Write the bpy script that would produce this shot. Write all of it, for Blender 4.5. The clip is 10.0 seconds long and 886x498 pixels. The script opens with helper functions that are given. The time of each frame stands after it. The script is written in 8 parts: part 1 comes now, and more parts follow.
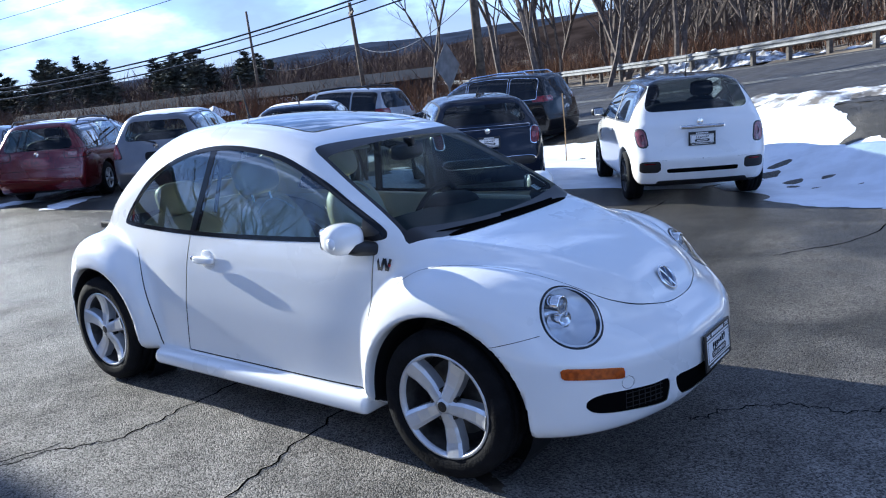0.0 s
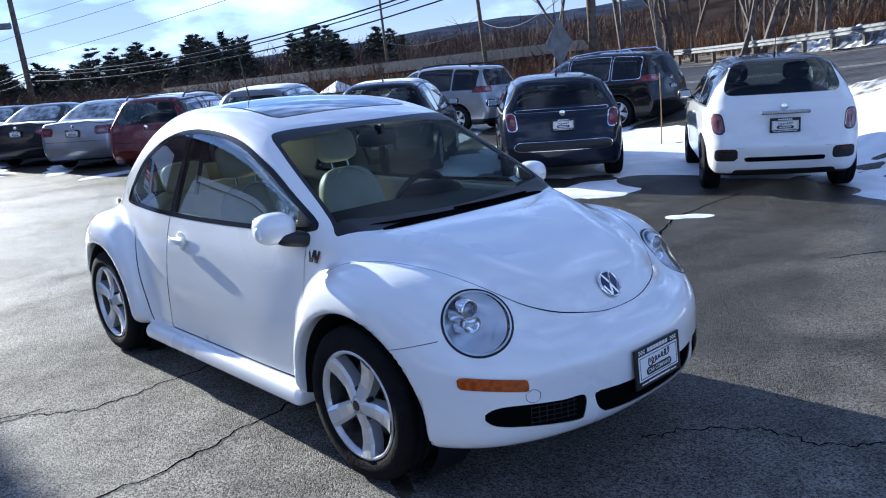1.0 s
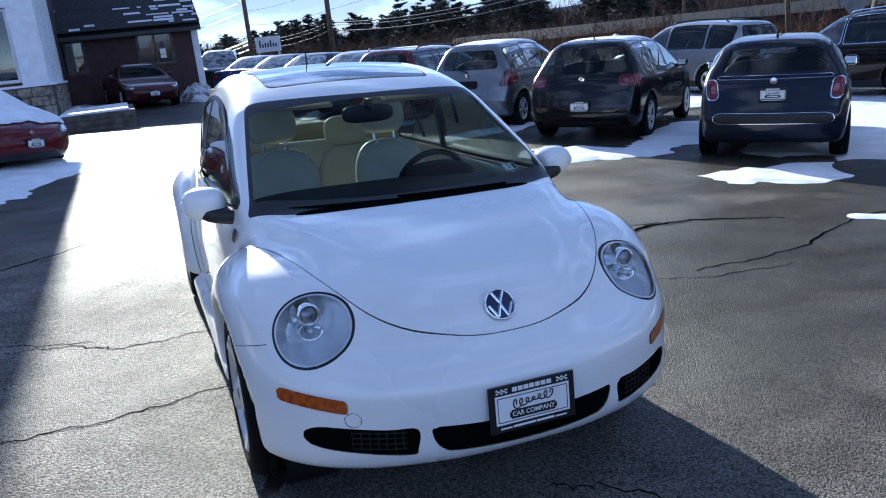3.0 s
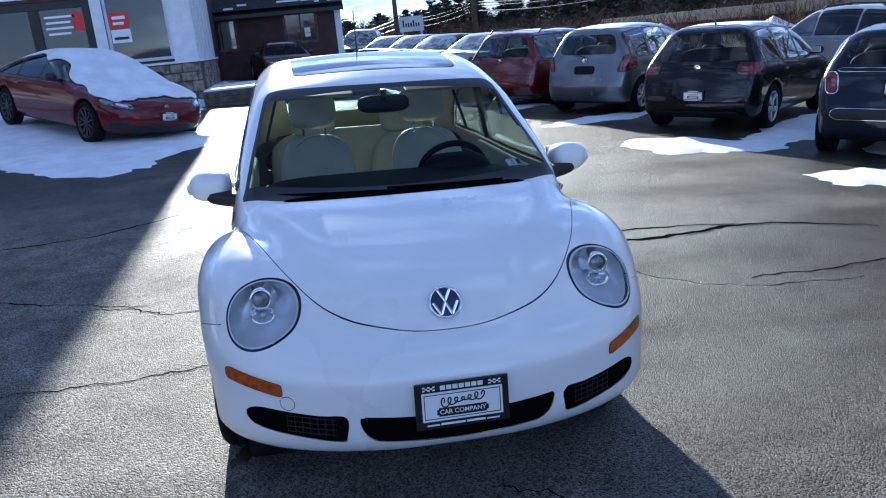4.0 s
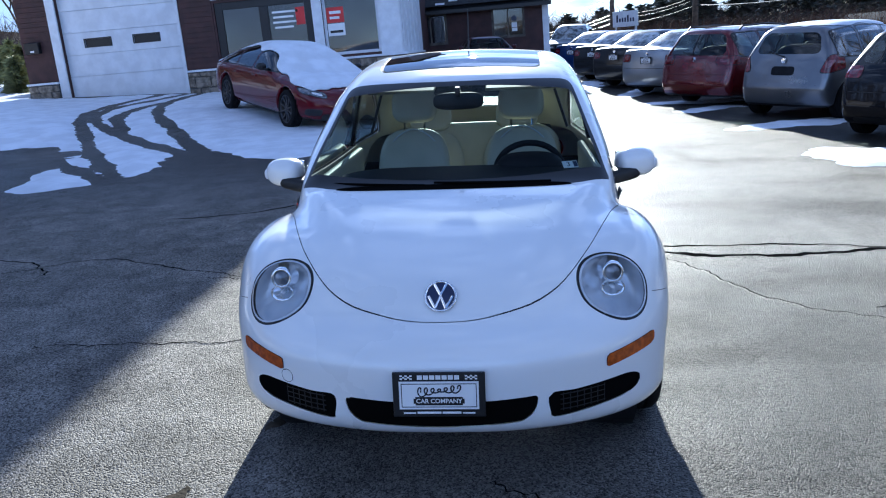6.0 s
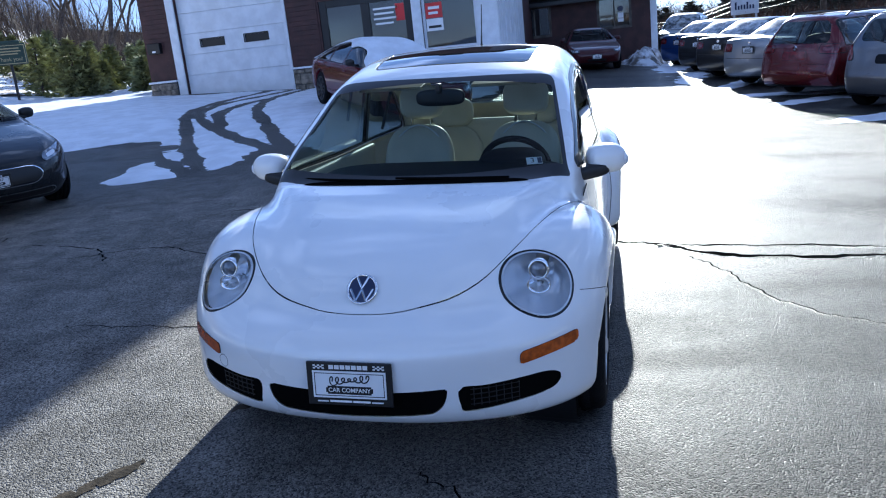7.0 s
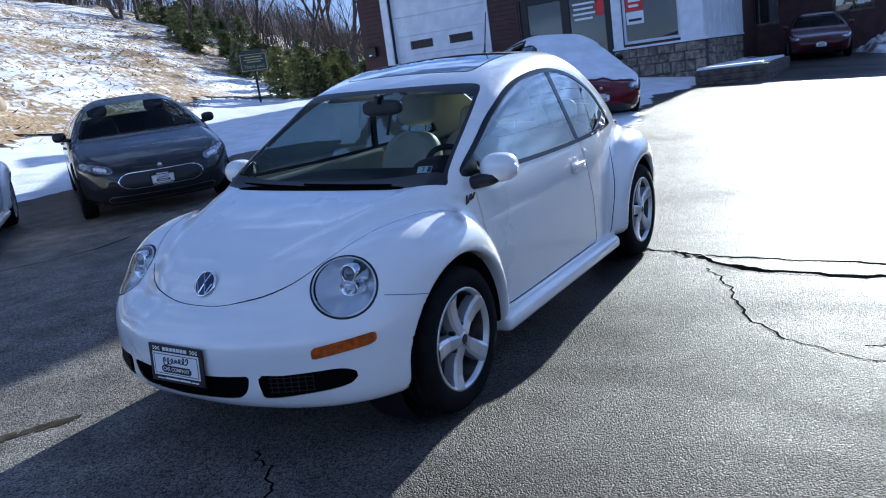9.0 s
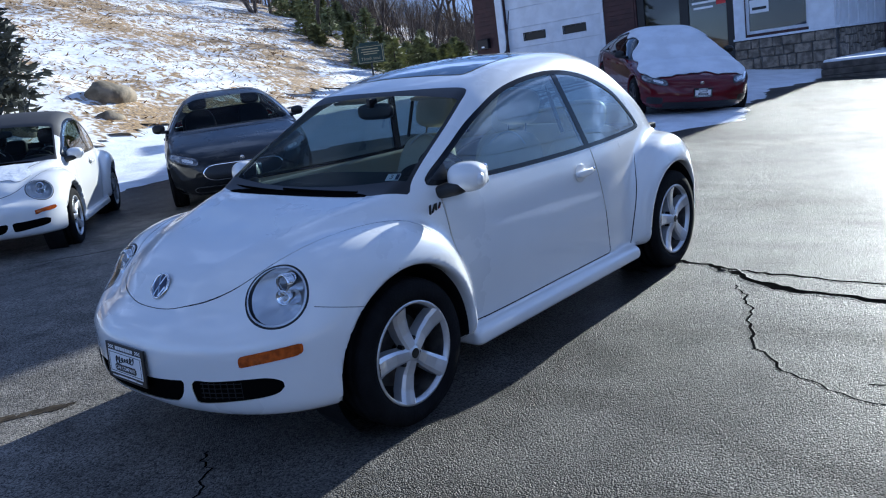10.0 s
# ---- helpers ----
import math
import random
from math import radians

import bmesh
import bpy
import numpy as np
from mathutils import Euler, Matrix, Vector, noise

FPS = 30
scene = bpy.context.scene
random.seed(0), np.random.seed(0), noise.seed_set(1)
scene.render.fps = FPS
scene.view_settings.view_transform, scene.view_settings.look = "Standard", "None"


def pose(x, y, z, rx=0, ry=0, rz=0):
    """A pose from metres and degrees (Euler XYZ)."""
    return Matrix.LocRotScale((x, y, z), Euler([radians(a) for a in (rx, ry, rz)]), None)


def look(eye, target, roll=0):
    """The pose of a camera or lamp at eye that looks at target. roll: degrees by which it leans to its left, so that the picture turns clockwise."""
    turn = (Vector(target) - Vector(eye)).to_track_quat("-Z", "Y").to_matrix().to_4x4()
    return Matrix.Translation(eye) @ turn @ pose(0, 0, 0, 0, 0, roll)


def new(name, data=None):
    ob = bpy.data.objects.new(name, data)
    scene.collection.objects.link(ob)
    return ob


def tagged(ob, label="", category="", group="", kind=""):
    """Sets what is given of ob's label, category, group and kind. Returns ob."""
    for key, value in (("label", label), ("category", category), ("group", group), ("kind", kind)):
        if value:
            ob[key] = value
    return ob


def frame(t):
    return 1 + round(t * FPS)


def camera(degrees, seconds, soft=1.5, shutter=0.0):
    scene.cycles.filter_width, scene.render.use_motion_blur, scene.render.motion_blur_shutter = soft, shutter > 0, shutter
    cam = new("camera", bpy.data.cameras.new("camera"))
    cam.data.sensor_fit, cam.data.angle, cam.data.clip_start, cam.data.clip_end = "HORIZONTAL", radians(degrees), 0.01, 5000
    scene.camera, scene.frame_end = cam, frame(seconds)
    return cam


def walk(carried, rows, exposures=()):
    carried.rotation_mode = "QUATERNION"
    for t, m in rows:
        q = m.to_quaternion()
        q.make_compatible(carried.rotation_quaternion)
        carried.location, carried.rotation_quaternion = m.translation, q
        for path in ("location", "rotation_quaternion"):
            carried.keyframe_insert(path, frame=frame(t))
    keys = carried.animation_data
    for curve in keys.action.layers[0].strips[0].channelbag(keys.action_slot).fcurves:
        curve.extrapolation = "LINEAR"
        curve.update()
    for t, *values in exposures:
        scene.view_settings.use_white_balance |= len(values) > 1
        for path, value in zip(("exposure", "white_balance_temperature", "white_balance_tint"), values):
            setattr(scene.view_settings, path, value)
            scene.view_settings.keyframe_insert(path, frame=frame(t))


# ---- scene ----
cam = camera(58.8, 10.0, soft=1.1)
# seconds, eye in metres, then yaw, pitch and roll in degrees
PATH = [
    (0, 3.129, -3.036, 1.656, 38.48, -13.26, -6.80),
    (0.5, 3.408, -2.751, 1.637, 43.11, -13.63, -6.73),
    (1, 3.637, -2.394, 1.611, 48.15, -13.88, -6.64),
    (1.5, 3.836, -2.045, 1.606, 53.12, -14.05, -6.66),
    (2, 4.025, -1.719, 1.597, 58.42, -14.29, -6.66),
    (2.5, 4.095, -1.358, 1.561, 63.79, -14.58, -6.43),
    (4, 4.332, -0.381, 1.535, 80.30, -15.26, -5.64),
    (4.5, 4.460, -0.170, 1.538, 84.19, -14.99, -5.13),
    (5, 4.468, -0.014, 1.533, 87.89, -14.68, -4.80),
    (5.5, 4.429, 0.081, 1.520, 91.51, -14.39, -4.76),
    (6, 4.445, 0.314, 1.495, 95.84, -14.25, -4.99),
    (7.5, 4.359, 1.384, 1.427, 108.89, -13.54, -6.64),
    (8, 4.305, 1.777, 1.401, 113.15, -13.06, -7.14),
    (8.5, 4.123, 2.165, 1.376, 118.00, -12.58, -7.62),
    (9, 3.965, 2.525, 1.348, 122.72, -12.14, -7.82),
    (9.5, 3.728, 2.787, 1.324, 127.33, -11.84, -7.88),
    (10, 3.451, 3.053, 1.321, 132.19, -11.59, -7.76),
]
walk(cam, [(t, pose(x, y, z, 90 + pitch, 0, yaw) @ pose(0, 0, 0, 0, 0, roll)) for t, x, y, z, yaw, pitch, roll in PATH],
     [(0.0, 1.61, 5750, 5), (2.5, 1.49, 5850, 4), (5.5, 1.70, 5700, 3), (8.0, 1.40, 5600, 4), (9.0, 1.23, 5550, 4), (10.0, 1.14, 5550, 4)])

# ---- light and sky ----
SUN_AZ, SUN_EL = 181.5, 20.0


def make_world():
    w = bpy.data.worlds.new("sky")
    scene.world = w
    w.use_nodes = True
    nt = w.node_tree
    nt.nodes.clear()
    out = nt.nodes.new("ShaderNodeOutputWorld")
    bg = nt.nodes.new("ShaderNodeBackground")
    sky = nt.nodes.new("ShaderNodeTexSky")
    sky.sky_type = "NISHITA"
    sky.sun_disc = False
    sky.sun_elevation = radians(SUN_EL)
    sky.sun_rotation = radians(90 - SUN_AZ)
    sky.air_density, sky.dust_density, sky.ozone_density = 0.6, 0.02, 2.4
    tc = nt.nodes.new("ShaderNodeTexCoord")
    mp = nt.nodes.new("ShaderNodeMapping")
    mp.inputs["Scale"].default_value = (1.6, 1.6, 4.2)
    n1 = nt.nodes.new("ShaderNodeTexNoise")
    n1.inputs["Scale"].default_value = 2.3
    n1.inputs["Detail"].default_value = 7
    n1.inputs["Roughness"].default_value = 0.58
    cr = nt.nodes.new("ShaderNodeValToRGB")
    cr.color_ramp.elements[0].position = 0.49
    cr.color_ramp.elements[1].position = 0.61
    mul = nt.nodes.new("ShaderNodeMix")
    mul.data_type = "RGBA"
    tint = nt.nodes.new("ShaderNodeMix")
    tint.data_type, tint.blend_type = "RGBA", "MULTIPLY"
    tint.inputs[0].default_value = 1.0
    tint.inputs[7].default_value = (0.90, 0.84, 0.93, 1)
    nt.links.new(tc.outputs["Generated"], mp.inputs["Vector"])
    nt.links.new(mp.outputs["Vector"], n1.inputs["Vector"])
    nt.links.new(n1.outputs["Fac"], cr.inputs["Fac"])
    nt.links.new(cr.outputs["Color"], mul.inputs[0])
    nt.links.new(sky.outputs["Color"], tint.inputs[6])
    nt.links.new(tint.outputs[2], mul.inputs[6])
    # clouds shine brighter where the sky behind them does
    lit = nt.nodes.new("ShaderNodeMix")
    lit.data_type, lit.blend_type = "RGBA", "ADD"
    lit.inputs[0].default_value = 1.0
    lit.inputs[6].default_value = (2.7, 2.8, 3.3, 1)
    glow = nt.nodes.new("ShaderNodeVectorMath")
    glow.operation = "SCALE"
    glow.inputs["Scale"].default_value = 1.75
    nt.links.new(tint.outputs[2], glow.inputs[0])
    nt.links.new(glow.outputs["Vector"], lit.inputs[7])
    nt.links.new(lit.outputs[2], mul.inputs[7])
    # a low blue-grey layer of cloud that thickens towards the horizon
    sx = nt.nodes.new("ShaderNodeSeparateXYZ")
    nt.links.new(tc.outputs["Generated"], sx.inputs["Vector"])
    low = nt.nodes.new("ShaderNodeMapRange")
    low.inputs["From Min"].default_value, low.inputs["From Max"].default_value = 0.07, 0.25
    low.inputs["To Min"].default_value, low.inputs["To Max"].default_value = 0.70, -0.15
    nt.links.new(sx.outputs["Z"], low.inputs["Value"])
    n2 = nt.nodes.new("ShaderNodeTexNoise")
    n2.inputs["Scale"].default_value, n2.inputs["Detail"].default_value = 3.1, 6
    nt.links.new(mp.outputs["Vector"], n2.inputs["Vector"])
    cover = nt.nodes.new("ShaderNodeMath")
    cover.operation, cover.use_clamp = "ADD", True
    spread = nt.nodes.new("ShaderNodeMapRange")
    spread.inputs["From Min"].default_value, spread.inputs["From Max"].default_value = 0.34, 0.60
    spread.inputs["To Min"].default_value, spread.inputs["To Max"].default_value = -0.25, 0.45
    nt.links.new(n2.outputs["Fac"], spread.inputs["Value"])
    nt.links.new(low.outputs["Result"], cover.inputs[0])
    nt.links.new(spread.outputs["Result"], cover.inputs[1])
    deck = nt.nodes.new("ShaderNodeMix")
    deck.data_type = "RGBA"
    veil = nt.nodes.new("ShaderNodeMix")
    veil.data_type, veil.blend_type = "RGBA", "ADD"
    veil.inputs[0].default_value = 0.25
    veil.inputs[6].default_value = (1.15, 1.35, 2.2, 1)
    nt.links.new(tint.outputs[2], veil.inputs[7])
    nt.links.new(veil.outputs[2], deck.inputs[7])
    nt.links.new(cover.outputs[0], deck.inputs[0])
    nt.links.new(mul.outputs[2], deck.inputs[6])
    nt.links.new(deck.outputs[2], bg.inputs["Color"])
    bg.inputs["Strength"].default_value = 0.086
    nt.links.new(bg.outputs["Background"], out.inputs["Surface"])


make_world()
sun_data = bpy.data.lights.new("sun", "SUN")
sun_data.energy, sun_data.angle, sun_data.color = 4.0, radians(0.55), (1.0, 0.93, 0.82)
sun = new("sun", sun_data)
sun.matrix_world = look((0, 0, 30), (-math.cos(radians(SUN_AZ)), -math.sin(radians(SUN_AZ)), 30 - math.tan(radians(SUN_EL))))

# ---- materials ----


def mat(name, col, rough=0.5, metal=0.0, var=0.12, scale=3.0, bump=0.0, bscale=60.0, coat=0.0, rvar=0.1, col2=None, emit=0.0, spec=0.5, pos=(0.4, 0.62), island=0.0):
    """A principled surface whose colour and gloss drift at two scales."""
    m = bpy.data.materials.new(name)
    m.use_nodes = True
    nt = m.node_tree
    b = nt.nodes["Principled BSDF"]
    tc = nt.nodes.new("ShaderNodeTexCoord")
    n1 = nt.nodes.new("ShaderNodeTexNoise")
    n1.inputs["Scale"].default_value = scale
    n1.inputs["Detail"].default_value = 6
    nt.links.new(tc.outputs["Object"], n1.inputs["Vector"])
    cr = nt.nodes.new("ShaderNodeValToRGB")
    a = [max(0.0, c * (1 - var)) for c in col]
    z = list(col2) if col2 else [min(1.0, c * (1 + var)) for c in col]
    cr.color_ramp.elements[0].color = (*a, 1)
    cr.color_ramp.elements[1].color = (*z, 1)
    cr.color_ramp.elements[0].position, cr.color_ramp.elements[1].position = pos
    nt.links.new(n1.outputs["Fac"], cr.inputs["Fac"])
    source = cr.outputs["Color"]
    if island:
        gi = nt.nodes.new("ShaderNodeNewGeometry")
        oi = nt.nodes.new("ShaderNodeObjectInfo")
        add = nt.nodes.new("ShaderNodeMath")
        add.operation = "ADD"
        nt.links.new(gi.outputs["Random Per Island"], add.inputs[0])
        nt.links.new(oi.outputs["Random"], add.inputs[1])
        mr = nt.nodes.new("ShaderNodeMapRange")
        mr.inputs["From Max"].default_value = 2.0
        mr.inputs["To Min"].default_value, mr.inputs["To Max"].default_value = 1 - island, 1 + island
        nt.links.new(add.outputs[0], mr.inputs["Value"])
        hs = nt.nodes.new("ShaderNodeHueSaturation")
        nt.links.new(mr.outputs["Result"], hs.inputs["Value"])
        nt.links.new(source, hs.inputs["Color"])
        source = hs.outputs["Color"]
    nt.links.new(source, b.inputs["Base Color"])
    n2 = nt.nodes.new("ShaderNodeTexNoise")
    n2.inputs["Scale"].default_value = bscale
    n2.inputs["Detail"].default_value = 4
    nt.links.new(tc.outputs["Object"], n2.inputs["Vector"])
    mr = nt.nodes.new("ShaderNodeMapRange")
    mr.inputs["To Min"].default_value, mr.inputs["To Max"].default_value = max(0.0, rough - rvar * rough), min(1.0, rough + rvar * rough)
    nt.links.new(n1.outputs["Fac"], mr.inputs["Value"])
    nt.links.new(mr.outputs["Result"], b.inputs["Roughness"])
    if bump:
        bp = nt.nodes.new("ShaderNodeBump")
        bp.inputs["Strength"].default_value = bump
        bp.inputs["Distance"].default_value = 0.02
        nt.links.new(n2.outputs["Fac"], bp.inputs["Height"])
        nt.links.new(bp.outputs["Normal"], b.inputs["Normal"])
    b.inputs["Metallic"].default_value = metal
    b.inputs["Coat Weight"].default_value = coat
    b.inputs["Coat Roughness"].default_value = 0.03
    b.inputs["Specular IOR Level"].default_value = spec
    if emit:
        b.inputs["Emission Color"].default_value = (*col, 1)
        b.inputs["Emission Strength"].default_value = emit
    return m


def glass(name, tint=(0.75, 0.85, 0.82), gloss=1.0, rough=0.0, ior=1.52, power=4.5):
    """Thin window glass: clear or tinted, with a mirror's share that grows at a flat angle."""
    m = bpy.data.materials.new(name)
    m.use_nodes = True
    nt = m.node_tree
    nt.nodes.clear()
    out = nt.nodes.new("ShaderNodeOutputMaterial")
    tr = nt.nodes.new("ShaderNodeBsdfTransparent")
    tr.inputs["Color"].default_value = (*tint, 1)
    gl = nt.nodes.new("ShaderNodeBsdfGlossy")
    gl.inputs["Roughness"].default_value = rough
    gl.inputs["Color"].default_value = (gloss, gloss, gloss, 1)
    lw = nt.nodes.new("ShaderNodeLayerWeight")
    lw.inputs["Blend"].default_value = 0.5
    pw = nt.nodes.new("ShaderNodeMath")
    pw.operation = "POWER"
    pw.inputs[1].default_value = power
    nt.links.new(lw.outputs["Facing"], pw.inputs[0])
    f0 = ((ior - 1) / (ior + 1)) ** 2
    fr = nt.nodes.new("ShaderNodeMath")
    fr.operation = "MULTIPLY_ADD"
    fr.inputs[1].default_value, fr.inputs[2].default_value = 1 - f0, f0
    nt.links.new(pw.outputs[0], fr.inputs[0])
    mx = nt.nodes.new("ShaderNodeMixShader")
    nt.links.new(fr.outputs[0], mx.inputs["Fac"])
    nt.links.new(tr.outputs["BSDF"], mx.inputs[1])
    nt.links.new(gl.outputs["BSDF"], mx.inputs[2])
    nt.links.new(mx.outputs["Shader"], out.inputs["Surface"])
    return m


def asphalt_material(name, base, wet, agg=150.0, bump=0.8, paler_spots=()):
    """Asphalt with proud rounded stones; wet says how much of it lies under a film of melt water."""
    m = bpy.data.materials.new(name)
    m.use_nodes = True
    nt = m.node_tree
    b = nt.nodes["Principled BSDF"]
    tc = nt.nodes.new("ShaderNodeTexCoord")

    def tex(kind, scale, detail=5.0, distortion=0.0):
        n = nt.nodes.new(kind)
        n.inputs["Scale"].default_value = scale
        if kind == "ShaderNodeTexNoise":
            n.inputs["Detail"].default_value = detail
            n.inputs["Distortion"].default_value = distortion
        nt.links.new(tc.outputs["Object"], n.inputs["Vector"])
        return n

    def span(source, lo, hi, f0=0.0, f1=1.0):
        n = nt.nodes.new("ShaderNodeMapRange")
        n.inputs["From Min"].default_value, n.inputs["From Max"].default_value = f0, f1
        n.inputs["To Min"].default_value, n.inputs["To Max"].default_value = lo, hi
        nt.links.new(source, n.inputs["Value"])
        return n.outputs["Result"]

    def math_node(op, x, y, z=None):
        n = nt.nodes.new("ShaderNodeMath")
        n.operation = op
        for i, v in enumerate((x, y, z)):
            if v is None:
                continue
            if isinstance(v, float):
                n.inputs[i].default_value = v
            else:
                nt.links.new(v, n.inputs[i])
        return n.outputs[0]
    big = tex("ShaderNodeTexNoise", 0.5, 6.0, 0.5)
    mid = tex("ShaderNodeTexNoise", 4.0, 6.0)
    fine = tex("ShaderNodeTexNoise", agg * 0.55, 2.0)
    vor = tex("ShaderNodeTexVoronoi", agg)
    worn = math_node("MULTIPLY_ADD", mid.outputs["Fac"], 0.25, big.outputs["Fac"])
    wetmask = span(worn, 0.0, 1.0, 0.72 - 0.28 * wet, 0.92 - 0.28 * wet)
    for spot in paler_spots:
        # the wet mask fades out round each spot, paler, with a ragged edge
        away = nt.nodes.new("ShaderNodeVectorMath")
        away.operation = "DISTANCE"
        away.inputs[1].default_value = (spot[0], spot[1], 0.0)
        nt.links.new(tc.outputs["Object"], away.inputs[0])
        edge = math_node("MULTIPLY_ADD", big.outputs["Fac"], -1.6, away.outputs["Value"])
        wetmask = math_node("MULTIPLY", wetmask, span(edge, 0.0, 1.0, spot[2] - 1.5, spot[2] + 0.3))
    cr = nt.nodes.new("ShaderNodeValToRGB")
    cr.color_ramp.elements[0].color = (*[c * 0.7 for c in base], 1)
    cr.color_ramp.elements[1].color = (*[min(1, c * 1.5) for c in base], 1)
    cr.color_ramp.elements[0].position, cr.color_ramp.elements[1].position = 0.3, 0.75
    nt.links.new(mid.outputs["Fac"], cr.inputs["Fac"])
    sp = nt.nodes.new("ShaderNodeSeparateColor")
    nt.links.new(vor.outputs["Color"], sp.inputs["Color"])
    stones = nt.nodes.new("ShaderNodeVectorMath")
    stones.operation = "SCALE"
    nt.links.new(cr.outputs["Color"], stones.inputs[0])
    nt.links.new(span(sp.outputs["Red"], 0.25, 2.1), stones.inputs["Scale"])
    dark = nt.nodes.new("ShaderNodeMix")
    dark.data_type = "RGBA"
    dark.blend_type = "MULTIPLY"
    dark.inputs[7].default_value = (0.265, 0.265, 0.255, 1)
    nt.links.new(wetmask, dark.inputs[0])
    nt.links.new(stones.outputs["Vector"], dark.inputs[6])
    nt.links.new(dark.outputs[2], b.inputs["Base Color"])
    nt.links.new(span(wetmask, 0.60, 0.38), b.inputs["Roughness"])
    # stones stand proud of the binder, each a little differently
    dome = math_node("MULTIPLY", span(vor.outputs["Distance"], 1.0, 0.0, 0.0, 0.75), span(sp.outputs["Green"], 0.35, 1.0))
    swell = tex("ShaderNodeTexNoise", 2.6, 3.0)
    height = math_node("MULTIPLY_ADD", swell.outputs["Fac"], 0.9, math_node("MULTIPLY_ADD", fine.outputs["Fac"], 0.6, dome))
    bp = nt.nodes.new("ShaderNodeBump")
    bp.inputs["Distance"].default_value = 0.017
    nt.links.new(span(wetmask, bump * 0.75, bump * 0.62), bp.inputs["Strength"])
    nt.links.new(height, bp.inputs["Height"])
    nt.links.new(bp.outputs["Normal"], b.inputs["Normal"])
    # the film of water lies in long drifts
    drift = tex("ShaderNodeTexNoise", 1.0, 5.0, 0.6)
    along = nt.nodes.new("ShaderNodeMapping")
    along.inputs["Scale"].default_value = (1.1, 0.35, 1.0)
    nt.links.new(tc.outputs["Object"], along.inputs["Vector"])
    nt.links.new(along.outputs["Vector"], drift.inputs["Vector"])
    film = math_node("MULTIPLY", span(wetmask, 0.07, 0.122), span(drift.outputs["Fac"], 0.45, 1.25, 0.38, 0.58))
    nt.links.new(film, b.inputs["Specular IOR Level"])
    return m


